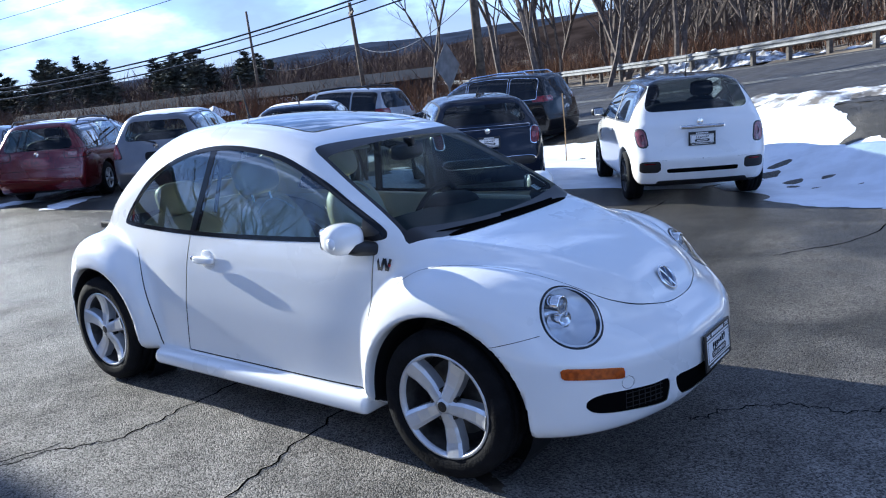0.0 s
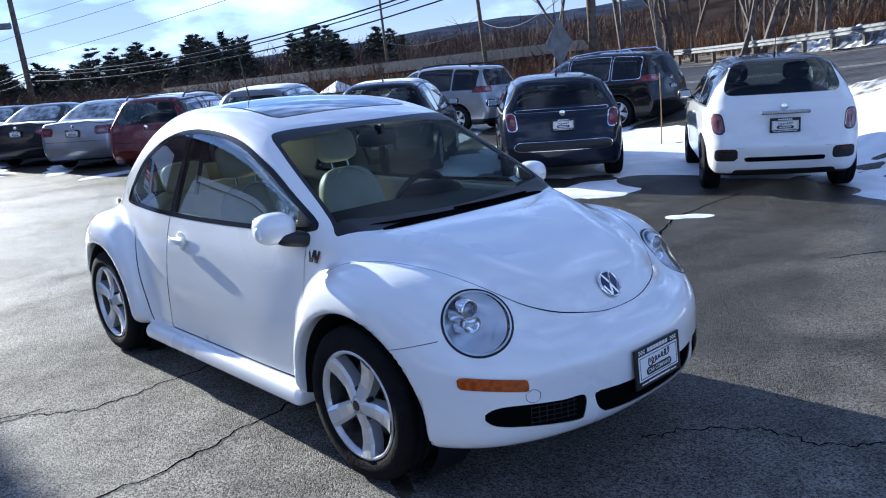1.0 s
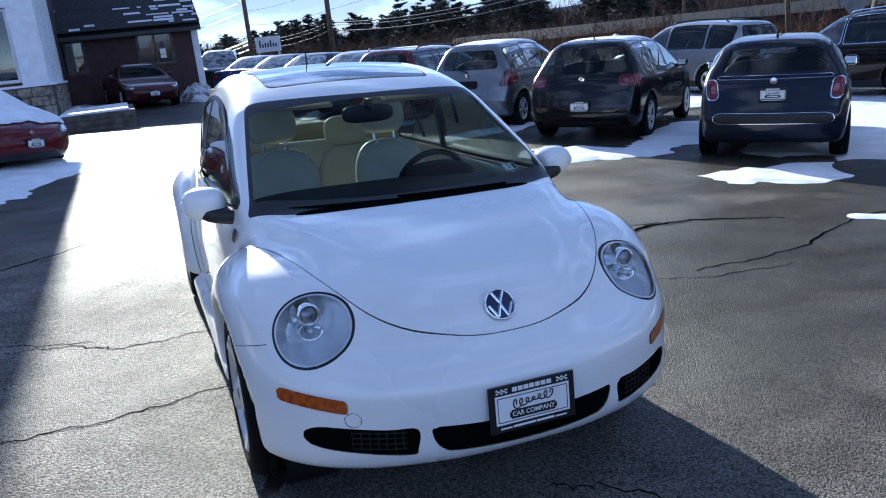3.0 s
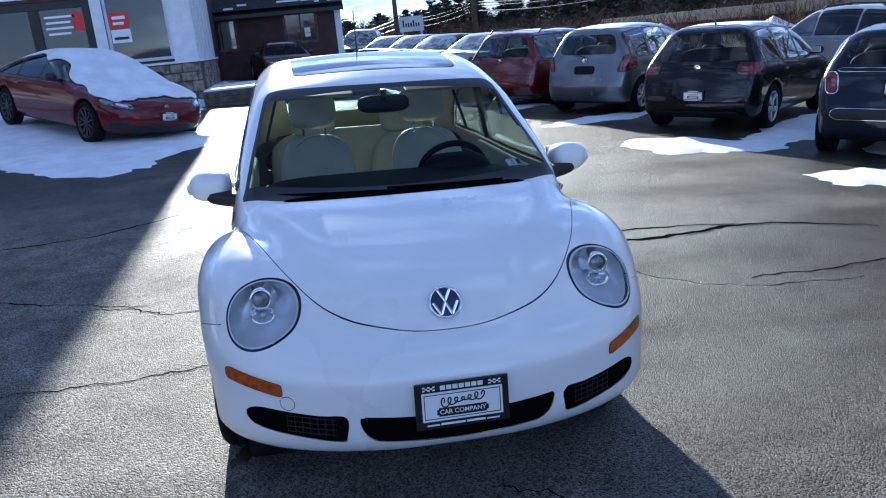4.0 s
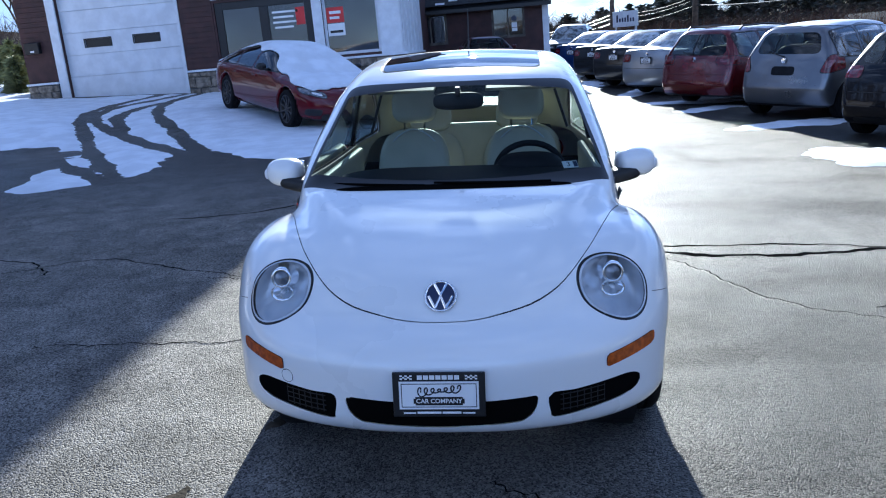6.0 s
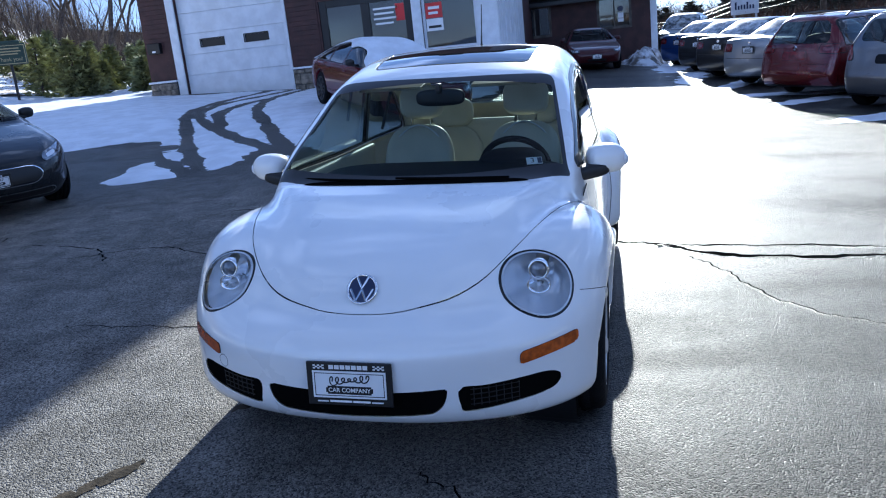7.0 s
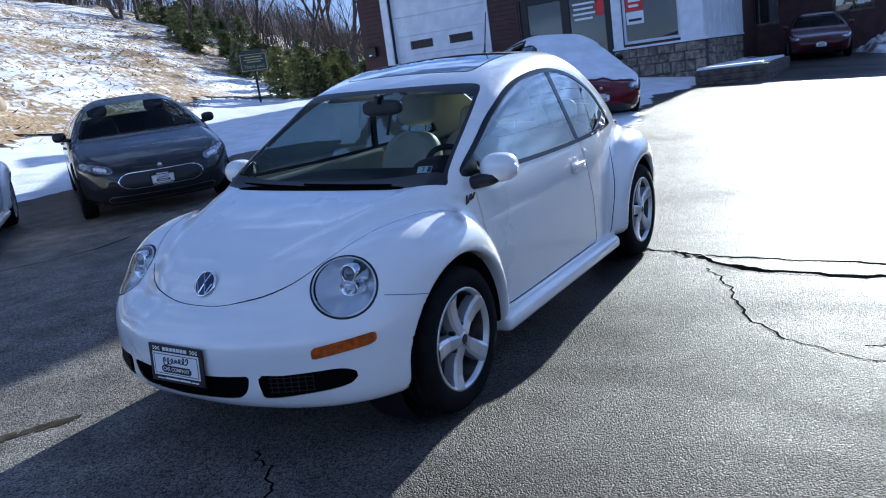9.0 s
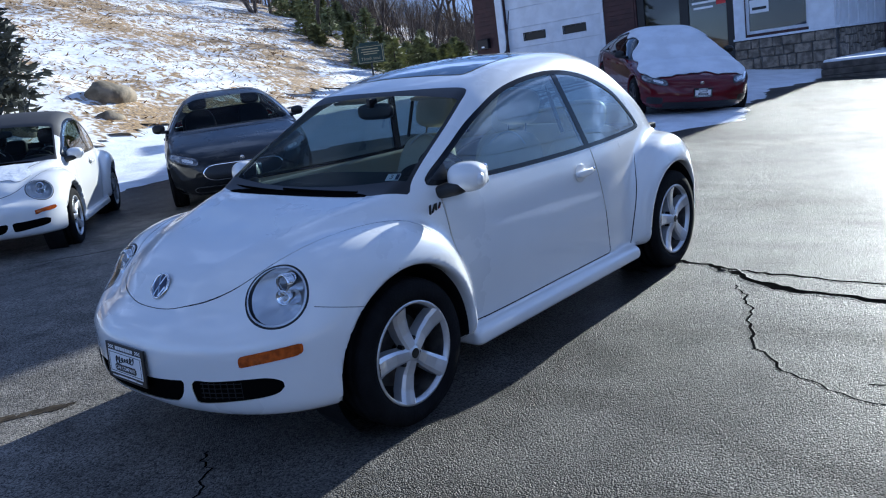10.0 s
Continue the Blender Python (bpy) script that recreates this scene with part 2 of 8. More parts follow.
M = {
    "asphalt": asphalt_material("wet_asphalt", (0.145, 0.135, 0.122), 1.15, 140.0, 1.0, ((3.5, -1.0, 1.9), (-0.6, -3.9, 3.5))),
    "road": asphalt_material("road_asphalt", (0.05, 0.05, 0.054), 0.2, 140, 0.3),
    "dirt": mat("dirt", (0.10, 0.075, 0.05), 0.9, var=0.4, scale=0.8, bump=0.6, bscale=9, col2=(0.22, 0.17, 0.11)),
    "snow": mat("snow", (0.78, 0.81, 0.86), 0.55, var=0.08, scale=2.5, bump=0.55, bscale=14, spec=0.3),
    "dirty_snow": mat("dirty_snow", (0.20, 0.18, 0.16), 0.7, var=0.4, scale=3.2, bump=0.9, bscale=11, col2=(0.78, 0.80, 0.84)),
    "white_paint": mat("white_car_paint", (0.80, 0.80, 0.79), 0.28, var=0.015, scale=2, coat=1.0, spec=0.5),
    "black_trim": mat("black_plastic", (0.008, 0.008, 0.009), 0.5, var=0.2, scale=20, bump=0.05),
    "rubber": mat("tyre_rubber", (0.007, 0.007, 0.008), 0.85, var=0.3, scale=12, bump=0.25, bscale=90, spec=0.15),
    "alloy": mat("silver_alloy", (0.62, 0.63, 0.65), 0.32, 0.55, var=0.06, scale=14, coat=0.4),
    "dark_alloy": mat("dark_alloy", (0.05, 0.05, 0.055), 0.4, 0.6, var=0.2, scale=14),
    "chrome": mat("chrome", (0.8, 0.81, 0.83), 0.08, 1.0, var=0.03),
    "brake": mat("brake_disc", (0.16, 0.15, 0.14), 0.45, 0.8, var=0.3, scale=16),
    "cream": mat("cream_leather", (0.66, 0.61, 0.49), 0.5, var=0.06, scale=6, bump=0.12, bscale=120),
    "dash": mat("dark_dashboard", (0.008, 0.008, 0.010), 0.6, var=0.2, scale=9, bump=0.1, bscale=150, spec=0.2),
    "amber": mat("amber_lens", (0.40, 0.070, 0.004), 0.16, var=0.3, scale=40, coat=0.6),
    "red_lens": mat("red_lens", (0.15, 0.006, 0.010), 0.12, var=0.45, scale=14, coat=1.0, spec=0.3),
    "chrome_bowl": mat("chrome_bowl", (0.80, 0.82, 0.85), 0.24, 0.45, var=0.05),
    "pink_lens": mat("pale_red_lens", (0.20, 0.05, 0.055), 0.15, var=0.4, scale=18, coat=1.0),
    "clear_lens": glass("clear_lens", (0.93, 0.95, 0.97)),
    "window": glass("window_glass", (0.50, 0.58, 0.555), 1.0, 0.0, 1.75, 2.8),
    "windscreen": glass("windscreen_glass", (0.60, 0.68, 0.68), 0.22),
    "smoked": glass("smoked_rear_glass", (0.42, 0.45, 0.45)),
    "tinted": glass("tinted_glass", (0.10, 0.11, 0.115)),
    "house_glass": glass("house_window_glass", (0.40, 0.44, 0.48), 1.0, 0.02, 1.8),
    "reflector": mat("lamp_reflector", (0.74, 0.76, 0.79), 0.3, 0.25, var=0.06, scale=30),
    "lamp_dark": mat("smoked_lamp", (0.20, 0.21, 0.23), 0.12, 0.4, var=0.5, scale=16, coat=1.0),
    "void": mat("dark_void", (0.004, 0.004, 0.004), 1.0, var=0.1, spec=0.0),
    "plate_white": mat("plate_white", (0.80, 0.80, 0.80), 0.35, var=0.03),
    "ink": mat("plate_black", (0.007, 0.007, 0.008), 0.4, var=0.1),
    "ink_blue": mat("blue_ink", (0.012, 0.022, 0.07), 0.4, var=0.1),
    "siding": mat("dark_brown_siding", (0.058, 0.024, 0.021), 0.7, var=0.22, scale=3, bump=0.1, bscale=30),
    "white_wood": mat("white_painted_wood", (0.72, 0.74, 0.77), 0.5, var=0.06, scale=4, bump=0.05),
    "door_white": mat("garage_door_white", (0.70, 0.72, 0.75), 0.45, var=0.07, scale=2.5, bump=0.03),
    "stone": mat("field_stone", (0.21, 0.175, 0.135), 0.85, var=0.4, scale=7, bump=0.5, bscale=24, island=0.35),
    "gloss_black": mat("gloss_black_trim", (0.005, 0.005, 0.006), 0.12, var=0.1, spec=0.3),
    "sand": mat("wet_sand", (0.058, 0.046, 0.033), 0.9, var=0.5, scale=9, bump=0.3, bscale=70, spec=0.1),
    "boulder": mat("brown_boulder", (0.22, 0.18, 0.125), 0.85, var=0.4, scale=3, bump=0.6, bscale=14),
    "mortar": mat("stone_mortar", (0.10, 0.095, 0.09), 0.9, var=0.2, scale=12, bump=0.3),
    "shingle": mat("dark_shingle", (0.030, 0.032, 0.036), 0.85, var=0.3, scale=9, bump=0.3, bscale=60, island=0.25),
    "frame_black": mat("black_aluminium", (0.015, 0.015, 0.017), 0.35, 0.3, var=0.15),
    "timber": mat("weathered_timber", (0.11, 0.095, 0.08), 0.85, var=0.35, scale=5, bump=0.4, bscale=30),
    "pole_wood": mat("pole_wood", (0.13, 0.10, 0.075), 0.85, var=0.35, scale=6, bump=0.4, bscale=40),
    "galvanised": mat("galvanised_steel", (0.22, 0.225, 0.23), 0.65, 0.3, var=0.2, scale=3),
    "bark": mat("grey_bark", (0.11, 0.085, 0.07), 0.9, var=0.35, scale=5, bump=0.5, bscale=25),
    "twig": mat("twigs", (0.125, 0.098, 0.082), 0.9, var=0.35, scale=2, island=0.4),
    "scrub": mat("scrub_twigs", (0.085, 0.058, 0.048), 0.9, var=0.35, scale=2, island=0.4, spec=0.1),
    "brush": mat("dry_brush", (0.12, 0.06, 0.034), 0.9, var=0.35, scale=1.2, island=0.5, spec=0.1),
    # needles paler and greyer than pine, standing in for haze over the skyline
    "needle": mat("hazy_pine_needles", (0.112, 0.118, 0.100), 0.85, var=0.35, scale=2.0, island=0.5, spec=0.1),
    "frosted": mat("frosted_glass", (0.10, 0.12, 0.125), 0.2, var=0.6, scale=5, col2=(0.45, 0.49, 0.51), rvar=0.4, coat=0.6),
    "shrub": mat("shrub_needles", (0.21, 0.215, 0.085), 0.75, var=0.35, scale=3.0, island=0.5),
    "grass": mat("dead_grass", (0.32, 0.20, 0.095), 0.9, var=0.3, scale=2.0, island=0.4),
    # distance haze is put into the blue of this hill
    "hill": mat("hazy_wooded_hill", (0.034, 0.044, 0.068), 0.95, var=0.25, scale=0.02, bump=0.3, bscale=0.3, spec=0.0),
    "near_hill": mat("bare_wood_hill", (0.035, 0.026, 0.023), 0.95, var=0.35, scale=0.08, bump=0.6, bscale=0.6, spec=0.0),
    "green_sign": mat("dark_green_board", (0.012, 0.035, 0.025), 0.4, var=0.15),
    "gold": mat("gold_lettering", (0.36, 0.30, 0.16), 0.4, var=0.1),
    "red_poster": mat("red_poster", (0.60, 0.03, 0.03), 0.5, var=0.08),
    "wire": mat("black_cable", (0.012, 0.012, 0.013), 0.35, var=0.1),
    "line_white": mat("worn_white_line", (0.24, 0.235, 0.21), 0.6, var=0.3, scale=5),
    # near-black colour stands for the shade down inside the cracks
    "crack": mat("crack_shade", (0.005, 0.005, 0.005), 0.95, var=0.3, scale=20, spec=0.0),
    "hose": mat("parcel_dark", (0.03, 0.03, 0.034), 0.6, var=0.2),
}


def bank_material():
    """Thin snow through which tawny grass shows, thick in some places and nearly gone in others."""
    m = mat("snowy_bank", (0.80, 0.81, 0.84), 0.7, var=0.05, scale=5.0, bump=0.5, bscale=9, col2=(0.84, 0.85, 0.88))
    nt = m.node_tree
    b = nt.nodes["Principled BSDF"]
    tc = nt.nodes.new("ShaderNodeTexCoord")
    snow = b.inputs["Base Color"].links[0].from_socket
    noises = []
    for scale, detail, distortion in ((0.16, 3, 0.6), (3.4, 6, 1.2), (14.0, 4, 0.4)):
        n = nt.nodes.new("ShaderNodeTexNoise")
        n.inputs["Scale"].default_value, n.inputs["Detail"].default_value, n.inputs["Distortion"].default_value = scale, detail, distortion
        nt.links.new(tc.outputs["Object"], n.inputs["Vector"])
        noises.append(n)
    add = nt.nodes.new("ShaderNodeMath")
    add.operation = "MULTIPLY_ADD"
    add.inputs[1].default_value = 1.1
    nt.links.new(noises[0].outputs["Fac"], add.inputs[0])
    nt.links.new(noises[1].outputs["Fac"], add.inputs[2])
    ramp = nt.nodes.new("ShaderNodeMapRange")
    ramp.inputs["From Min"].default_value, ramp.inputs["From Max"].default_value = 0.96, 1.10
    nt.links.new(add.outputs[0], ramp.inputs["Value"])
    straw = nt.nodes.new("ShaderNodeValToRGB")
    straw.color_ramp.elements[0].color, straw.color_ramp.elements[1].color = (0.13, 0.085, 0.05, 1), (0.52, 0.35, 0.17, 1)
    straw.color_ramp.elements[0].position, straw.color_ramp.elements[1].position = 0.35, 0.65
    nt.links.new(noises[2].outputs["Fac"], straw.inputs["Fac"])
    mx = nt.nodes.new("ShaderNodeMix")
    mx.data_type = "RGBA"
    nt.links.new(ramp.outputs["Result"], mx.inputs[0])
    nt.links.new(snow, mx.inputs[6])
    nt.links.new(straw.outputs["Color"], mx.inputs[7])
    nt.links.new(mx.outputs[2], b.inputs["Base Color"])
    return m


M["bank"] = bank_material()
PAINT = {}


def paint(name, col, rough=0.3, metal=0.35, dirt=0.08):
    if name not in PAINT:
        PAINT[name] = mat(name + "_car_paint", col, rough, metal if max(col) > 0.1 else 0.0, var=dirt, scale=2.2, coat=0.9 if max(col) > 0.1 else 0.6, rvar=0.25, spec=0.5 if max(col) > 0.1 else 0.1)
    return PAINT[name]


# ---- the shape of the ground ----
HILL_A, HILL_N = (0.0, -10.2), (0.404, -0.915)


def smooth(a, b, v):
    u = np.clip((v - a) / (b - a), 0, 1)
    return u * u * (3 - 2 * u)


def road_sn(x, y):
    return -0.84 * x + 0.54 * y, 0.54 * x + 0.84 * y


def gz(x, y):
    """Height of the ground: a lot that falls towards the road, a bank on one side, the road and its verge on the other."""
    x, y = np.asarray(x, float), np.asarray(y, float)
    far = np.sqrt(x * x + y * y)
    flat = smooth(40, 140, far)
    xs, ys = np.clip(x, -60, 60), np.clip(y, -40, 22)
    z = -(0.01378 * xs + 0.04474 * ys) * (1 - flat) - 0.6 * flat
    z = z + 0.2 * smooth(7.5, 12, -x) * smooth(-2.5, -5.5, y) * smooth(40, 30, -x) + 0.15 * smooth(16, 22, -x) * smooth(3, 0, y) * smooth(-5.5, -2.5, y) * smooth(40, 30, -x)
    s, n = road_sn(x, y)
    zr = 0.27 - 2.0 * np.tanh((s - 6.25) / 26.0) + 0.074 * (np.clip(n, 0, 26) - 8.8)
    k = smooth(6.2, 8.9, n) * (1 - smooth(60, 160, far)) * smooth(-70, -20, x - y * 0.2 + 0 * s)
    z = z * (1 - k) + zr * k
    d = (x - HILL_A[0]) * HILL_N[0] + (y - HILL_A[1]) * HILL_N[1]
    up = 0.36 * 13 * smooth(-1.0, 15.0, d) + 0.22 * np.clip(d - 12, 0, 60)
    z = z - 0.14 * np.exp(-((x + 2.2) ** 2 + (y + 7.4) ** 2) / 16.0)
    return z + up * (1 - smooth(80, 160, far)) * (1 - smooth(0, 9, x))


def lot(x, y, yaw=0.0, dz=0.0):
    """A pose on the ground, upright to it, with the front (+x of the thing) turned by yaw degrees."""
    e = 0.6
    zx, zy = float(gz(x + e, y) - gz(x - e, y)) / (2 * e), float(gz(x, y + e) - gz(x, y - e)) / (2 * e)
    up = Vector((-zx, -zy, 1)).normalized()
    q = Vector((0, 0, 1)).rotation_difference(up)
    return Matrix.Translation((x, y, float(gz(x, y)) + dz)) @ q.to_matrix().to_4x4() @ pose(0, 0, 0, 0, 0, yaw)


# ---- building blocks ----


def mesh_of(name, verts, faces, smooth_shade=False, normals=None):
    me = bpy.data.meshes.new(name)
    me.from_pydata([tuple(v) for v in verts] if not isinstance(verts, np.ndarray) else verts.tolist(), [], faces if not isinstance(faces, np.ndarray) else faces.tolist())
    me.validate()
    if smooth_shade:
        me.shade_smooth()
    if normals is not None and len(normals) == len(me.vertices):
        me.normals_split_custom_set_from_vertices(normals.tolist())
    return me


def put(name, me, material, parent=None, label="", m=None):
    ob = new(name, me)
    mats = material if isinstance(material, (list, tuple)) else [material]
    if not me.materials:
        for x in mats:
            me.materials.append(x)
    if parent is not None:
        ob.parent = parent
    if m is not None:
        ob.matrix_basis = m
    if label:
        ob["label"] = label
    return ob


def part(name, bm, material, parent=None, label="", m=None, smooth_shade=False):
    me = bpy.data.meshes.new(name)
    bm.to_mesh(me)
    bm.free()
    if smooth_shade:
        me.shade_smooth()
    return put(name, me, material, parent, label, m)


def thing(name, label, category, m=None, group="", kind=""):
    ob = new(name)
    ob.empty_display_size = 0.2
    if m is not None:
        ob.matrix_basis = m
    return tagged(ob, label, category, group, kind)


def box(bm, x0, x1, y0, y1, z0, z1, bevel=0.0, seg=2, m=None):
    r = bmesh.ops.create_cube(bm, size=1)
    vs = r["verts"]
    bmesh.ops.scale(bm, vec=(abs(x1 - x0), abs(y1 - y0), abs(z1 - z0)), verts=vs)
    bmesh.ops.translate(bm, vec=((x0 + x1) / 2, (y0 + y1) / 2, (z0 + z1) / 2), verts=vs)
    if bevel:
        es = list({e for v in vs for e in v.link_edges})
        g = bmesh.ops.bevel(bm, geom=es, offset=bevel, segments=seg, profile=0.5, affect="EDGES")
        vs = list({v for f in g["faces"] for v in f.verts} | {v for v in vs if v.is_valid})
    if m is not None:
        bmesh.ops.transform(bm, matrix=m, verts=vs)
    return vs


def boxes(*specs, bevel=0.0, seg=2):
    bm = bmesh.new()
    for s in specs:
        box(bm, *s, bevel=bevel, seg=seg)
    return bm


def lathe(profile, n=32, axis="y"):
    """A solid of revolution round the y axis from rows (radius, y)."""
    bm = bmesh.new()
    rings = []
    for r, y in profile:
        ring = []
        for i in range(n):
            a = 2 * math.pi * i / n
            p = (r * math.cos(a), y, r * math.sin(a)) if axis == "y" else (r * math.cos(a), r * math.sin(a), y)
            ring.append(bm.verts.new(p))
        rings.append(ring)
    for a, b in zip(rings, rings[1:]):
        for i in range(n):
            bm.faces.new((a[i], a[(i + 1) % n], b[(i + 1) % n], b[i]))
    bmesh.ops.recalc_face_normals(bm, faces=bm.faces)
    return bm


def tube(bm, pts, r0, r1=None, n=6):
    """A tapered tube along points, added to bm."""
    r1 = r0 if r1 is None else r1
    pts = [Vector(p) for p in pts]
    rings = []
    for i, p in enumerate(pts):
        d = (pts[min(i + 1, len(pts) - 1)] - pts[max(i - 1, 0)]).normalized()
        a = d.orthogonal().normalized()
        b = d.cross(a)
        r = r0 + (r1 - r0) * i / max(1, len(pts) - 1)
        if i:
            prev = rings[-1][0].co - pts[i - 1]
            a = (prev - d * prev.dot(d)).normalized()
            b = d.cross(a)
        rings.append([bm.verts.new(p + r * (math.cos(2 * math.pi * k / n) * a + math.sin(2 * math.pi * k / n) * b)) for k in range(n)])
    for a, b in zip(rings, rings[1:]):
        for k in range(n):
            bm.faces.new((a[k], a[(k + 1) % n], b[(k + 1) % n], b[k]))
    bm.faces.new(rings[0][::-1])
    bm.faces.new(rings[-1])


def blob(a, b, c, e1=0.6, e2=0.6, n=20, m=20):
    """A rounded cushion (superellipsoid) of half sizes a, b, c."""
    def p(v, e):
        return math.copysign(abs(v) ** e, v)
    verts, faces = [], []
    for i in range(m + 1):
        v = -math.pi / 2 + math.pi * i / m
        for k in range(n):
            u = 2 * math.pi * k / n
            verts.append((a * p(math.cos(v), e1) * p(math.cos(u), e2), b * p(math.cos(v), e1) * p(math.sin(u), e2), c * p(math.sin(v), e1)))
    for i in range(m):
        for k in range(n):
            faces.append((i * n + k, i * n + (k + 1) % n, (i + 1) * n + (k + 1) % n, (i + 1) * n + k))
    bm = bmesh.new()
    vs = [bm.verts.new(q) for q in verts]
    for f in faces:
        bm.faces.new([vs[i] for i in f])
    bmesh.ops.remove_doubles(bm, verts=bm.verts, dist=1e-4)
    return bm


# ---- implicit bodies: fields, a skin over them, and cuts through the skin ----


def smax(a, b, k):
    h = np.maximum(k - np.abs(a - b), 0) / k
    return np.maximum(a, b) + h * h * k * 0.25


def smin(a, b, k):
    return -smax(-a, -b, k)


def spline(pts, closed=True, sub=6):
    """A smooth line (Catmull-Rom) through points."""
    p = np.array(pts, float)
    n = len(p)
    out = []
    for i in range(n if closed else n - 1):
        q = [p[(i + k) % n] if closed else p[min(max(i + k, 0), n - 1)] for k in (-1, 0, 1, 2)]
        for u in np.linspace(0, 1, sub, endpoint=False):
            out.append(0.5 * (2 * q[1] + (q[2] - q[0]) * u + (2 * q[0] - 5 * q[1] + 4 * q[2] - q[3]) * u * u + (3 * q[1] - q[0] - 3 * q[2] + q[3]) * u ** 3))
    if not closed:
        out.append(p[-1])
    return np.array(out)


def poly(px, pz, pts):
    """Signed distance to a closed outline, negative inside."""
    px, pz = np.broadcast_arrays(np.asarray(px, float), np.asarray(pz, float))
    d2 = np.full(px.shape, 1e9)
    inside = np.zeros(px.shape, bool)
    q = np.asarray(pts, float)
    for a, b in zip(q, np.roll(q, -1, 0)):
        ex, ez = b[0] - a[0], b[1] - a[1]
        wx, wz = px - a[0], pz - a[1]
        u = np.clip((wx * ex + wz * ez) / (ex * ex + ez * ez + 1e-12), 0, 1)
        d2 = np.minimum(d2, (wx - ex * u) ** 2 + (wz - ez * u) ** 2)
        c = (a[1] > pz) != (b[1] > pz)
        if ez:
            inside ^= c & (px < a[0] + (pz - a[1]) / ez * ex)
    d = np.sqrt(d2)
    return np.where(inside, -d, d)


def lookup(pts, h=0.008):
    """The signed distance to an outline, read from a fine grid."""
    q = np.asarray(pts, float)
    x0, z0 = q.min(0) - 0.35
    x1, z1 = q.max(0) + 0.35
    gx, gy = np.arange(x0, x1, h), np.arange(z0, z1, h)
    G = poly(gx[:, None], gy[None, :], q)

    def at(x, z):
        u = np.clip((np.asarray(x, float) - x0) / h, 0, len(gx) - 1.001)
        v = np.clip((np.asarray(z, float) - z0) / h, 0, len(gy) - 1.001)
        i, k = u.astype(int), v.astype(int)
        a, b = u - i, v - k
        return G[i, k] * (1 - a) * (1 - b) + G[i + 1, k] * a * (1 - b) + G[i, k + 1] * (1 - a) * b + G[i + 1, k + 1] * a * b
    return at


def table(rows, sigma=0.06):
    """A smoothed lookup from rows of (at, value)."""
    p = np.array(rows, float)
    t = np.linspace(p[0, 0] - 0.5, p[-1, 0] + 0.5, 600)
    v = np.interp(t, p[:, 0], p[:, 1])
    k = int(max(1, sigma / (t[1] - t[0]) * 2.5))
    g = np.exp(-0.5 * (np.arange(-k, k + 1) * (t[1] - t[0]) / sigma) ** 2)
    v2 = np.convolve(np.pad(v, k, mode="edge"), g / g.sum(), mode="valid")
    return lambda q: np.interp(q, t, v2)


def grad(f, p, e=2e-3):
    g = np.zeros_like(p)
    for i in range(3):
        d = np.zeros(3)
        d[i] = e
        a, b = p + d, p - d
        g[:, i] = (f(a[:, 0], a[:, 1], a[:, 2]) - f(b[:, 0], b[:, 1], b[:, 2])) / (2 * e)
    return g


def skin(f, lo, hi, h):
    """Triangles over the field's zero, with the field's own normals."""
    ax = [np.arange(a, b + h, h) for a, b in zip(lo, hi)]
    n = [len(a) for a in ax]
    F = np.broadcast_to(f(ax[0][:, None, None], ax[1][None, :, None], ax[2][None, None, :]), n)
    S = F < 0
    cnt = np.zeros([k - 1 for k in n], np.int8)
    for i in (0, 1):
        for j in (0, 1):
            for k in (0, 1):
                cnt += S[i:n[0] - 1 + i, j:n[1] - 1 + j, k:n[2] - 1 + k]
    cell = (cnt > 0) & (cnt < 8)
    ids = np.full(cell.shape, -1, np.int64)
    ids[cell] = np.arange(cell.sum())
    idx = np.argwhere(cell)
    v = np.array(lo) + (idx + 0.5) * h
    mid = v.copy()
    for _ in range(5):
        val = f(v[:, 0], v[:, 1], v[:, 2])
        g = grad(f, v)
        g2 = (g * g).sum(1) + 1e-6
        step = np.clip((val / g2)[:, None] * g, -h, h)
        v = np.clip(v - step, mid - 0.9 * h, mid + 0.9 * h)
    quads = []
    for axis in range(3):
        o = [i for i in range(3) if i != axis]
        s0 = [slice(None)] * 3
        s1 = [slice(None)] * 3
        s0[axis], s1[axis] = slice(0, n[axis] - 1), slice(1, n[axis])
        for k in o:
            s0[k] = s1[k] = slice(1, n[k] - 1)
        A, B = S[tuple(s0)], S[tuple(s1)]
        e = np.argwhere(A != B)
        sign = A[A != B]
        for k in o:
            e[:, k] += 1
        c = []
        for du, dv in ((-1, -1), (0, -1), (0, 0), (-1, 0)):
            q = e.copy()
            q[:, o[0]] += du
            q[:, o[1]] += dv
            c.append(ids[q[:, 0], q[:, 1], q[:, 2]])
        q = np.stack(c, 1)
        flip = sign if axis != 1 else ~sign
        q[~flip] = q[~flip][:, ::-1]
        quads.append(q)
    q = np.concatenate(quads)
    q = q[(q >= 0).all(1)]
    t = np.concatenate([q[:, [0, 1, 2]], q[:, [0, 2, 3]]])
    return v, t


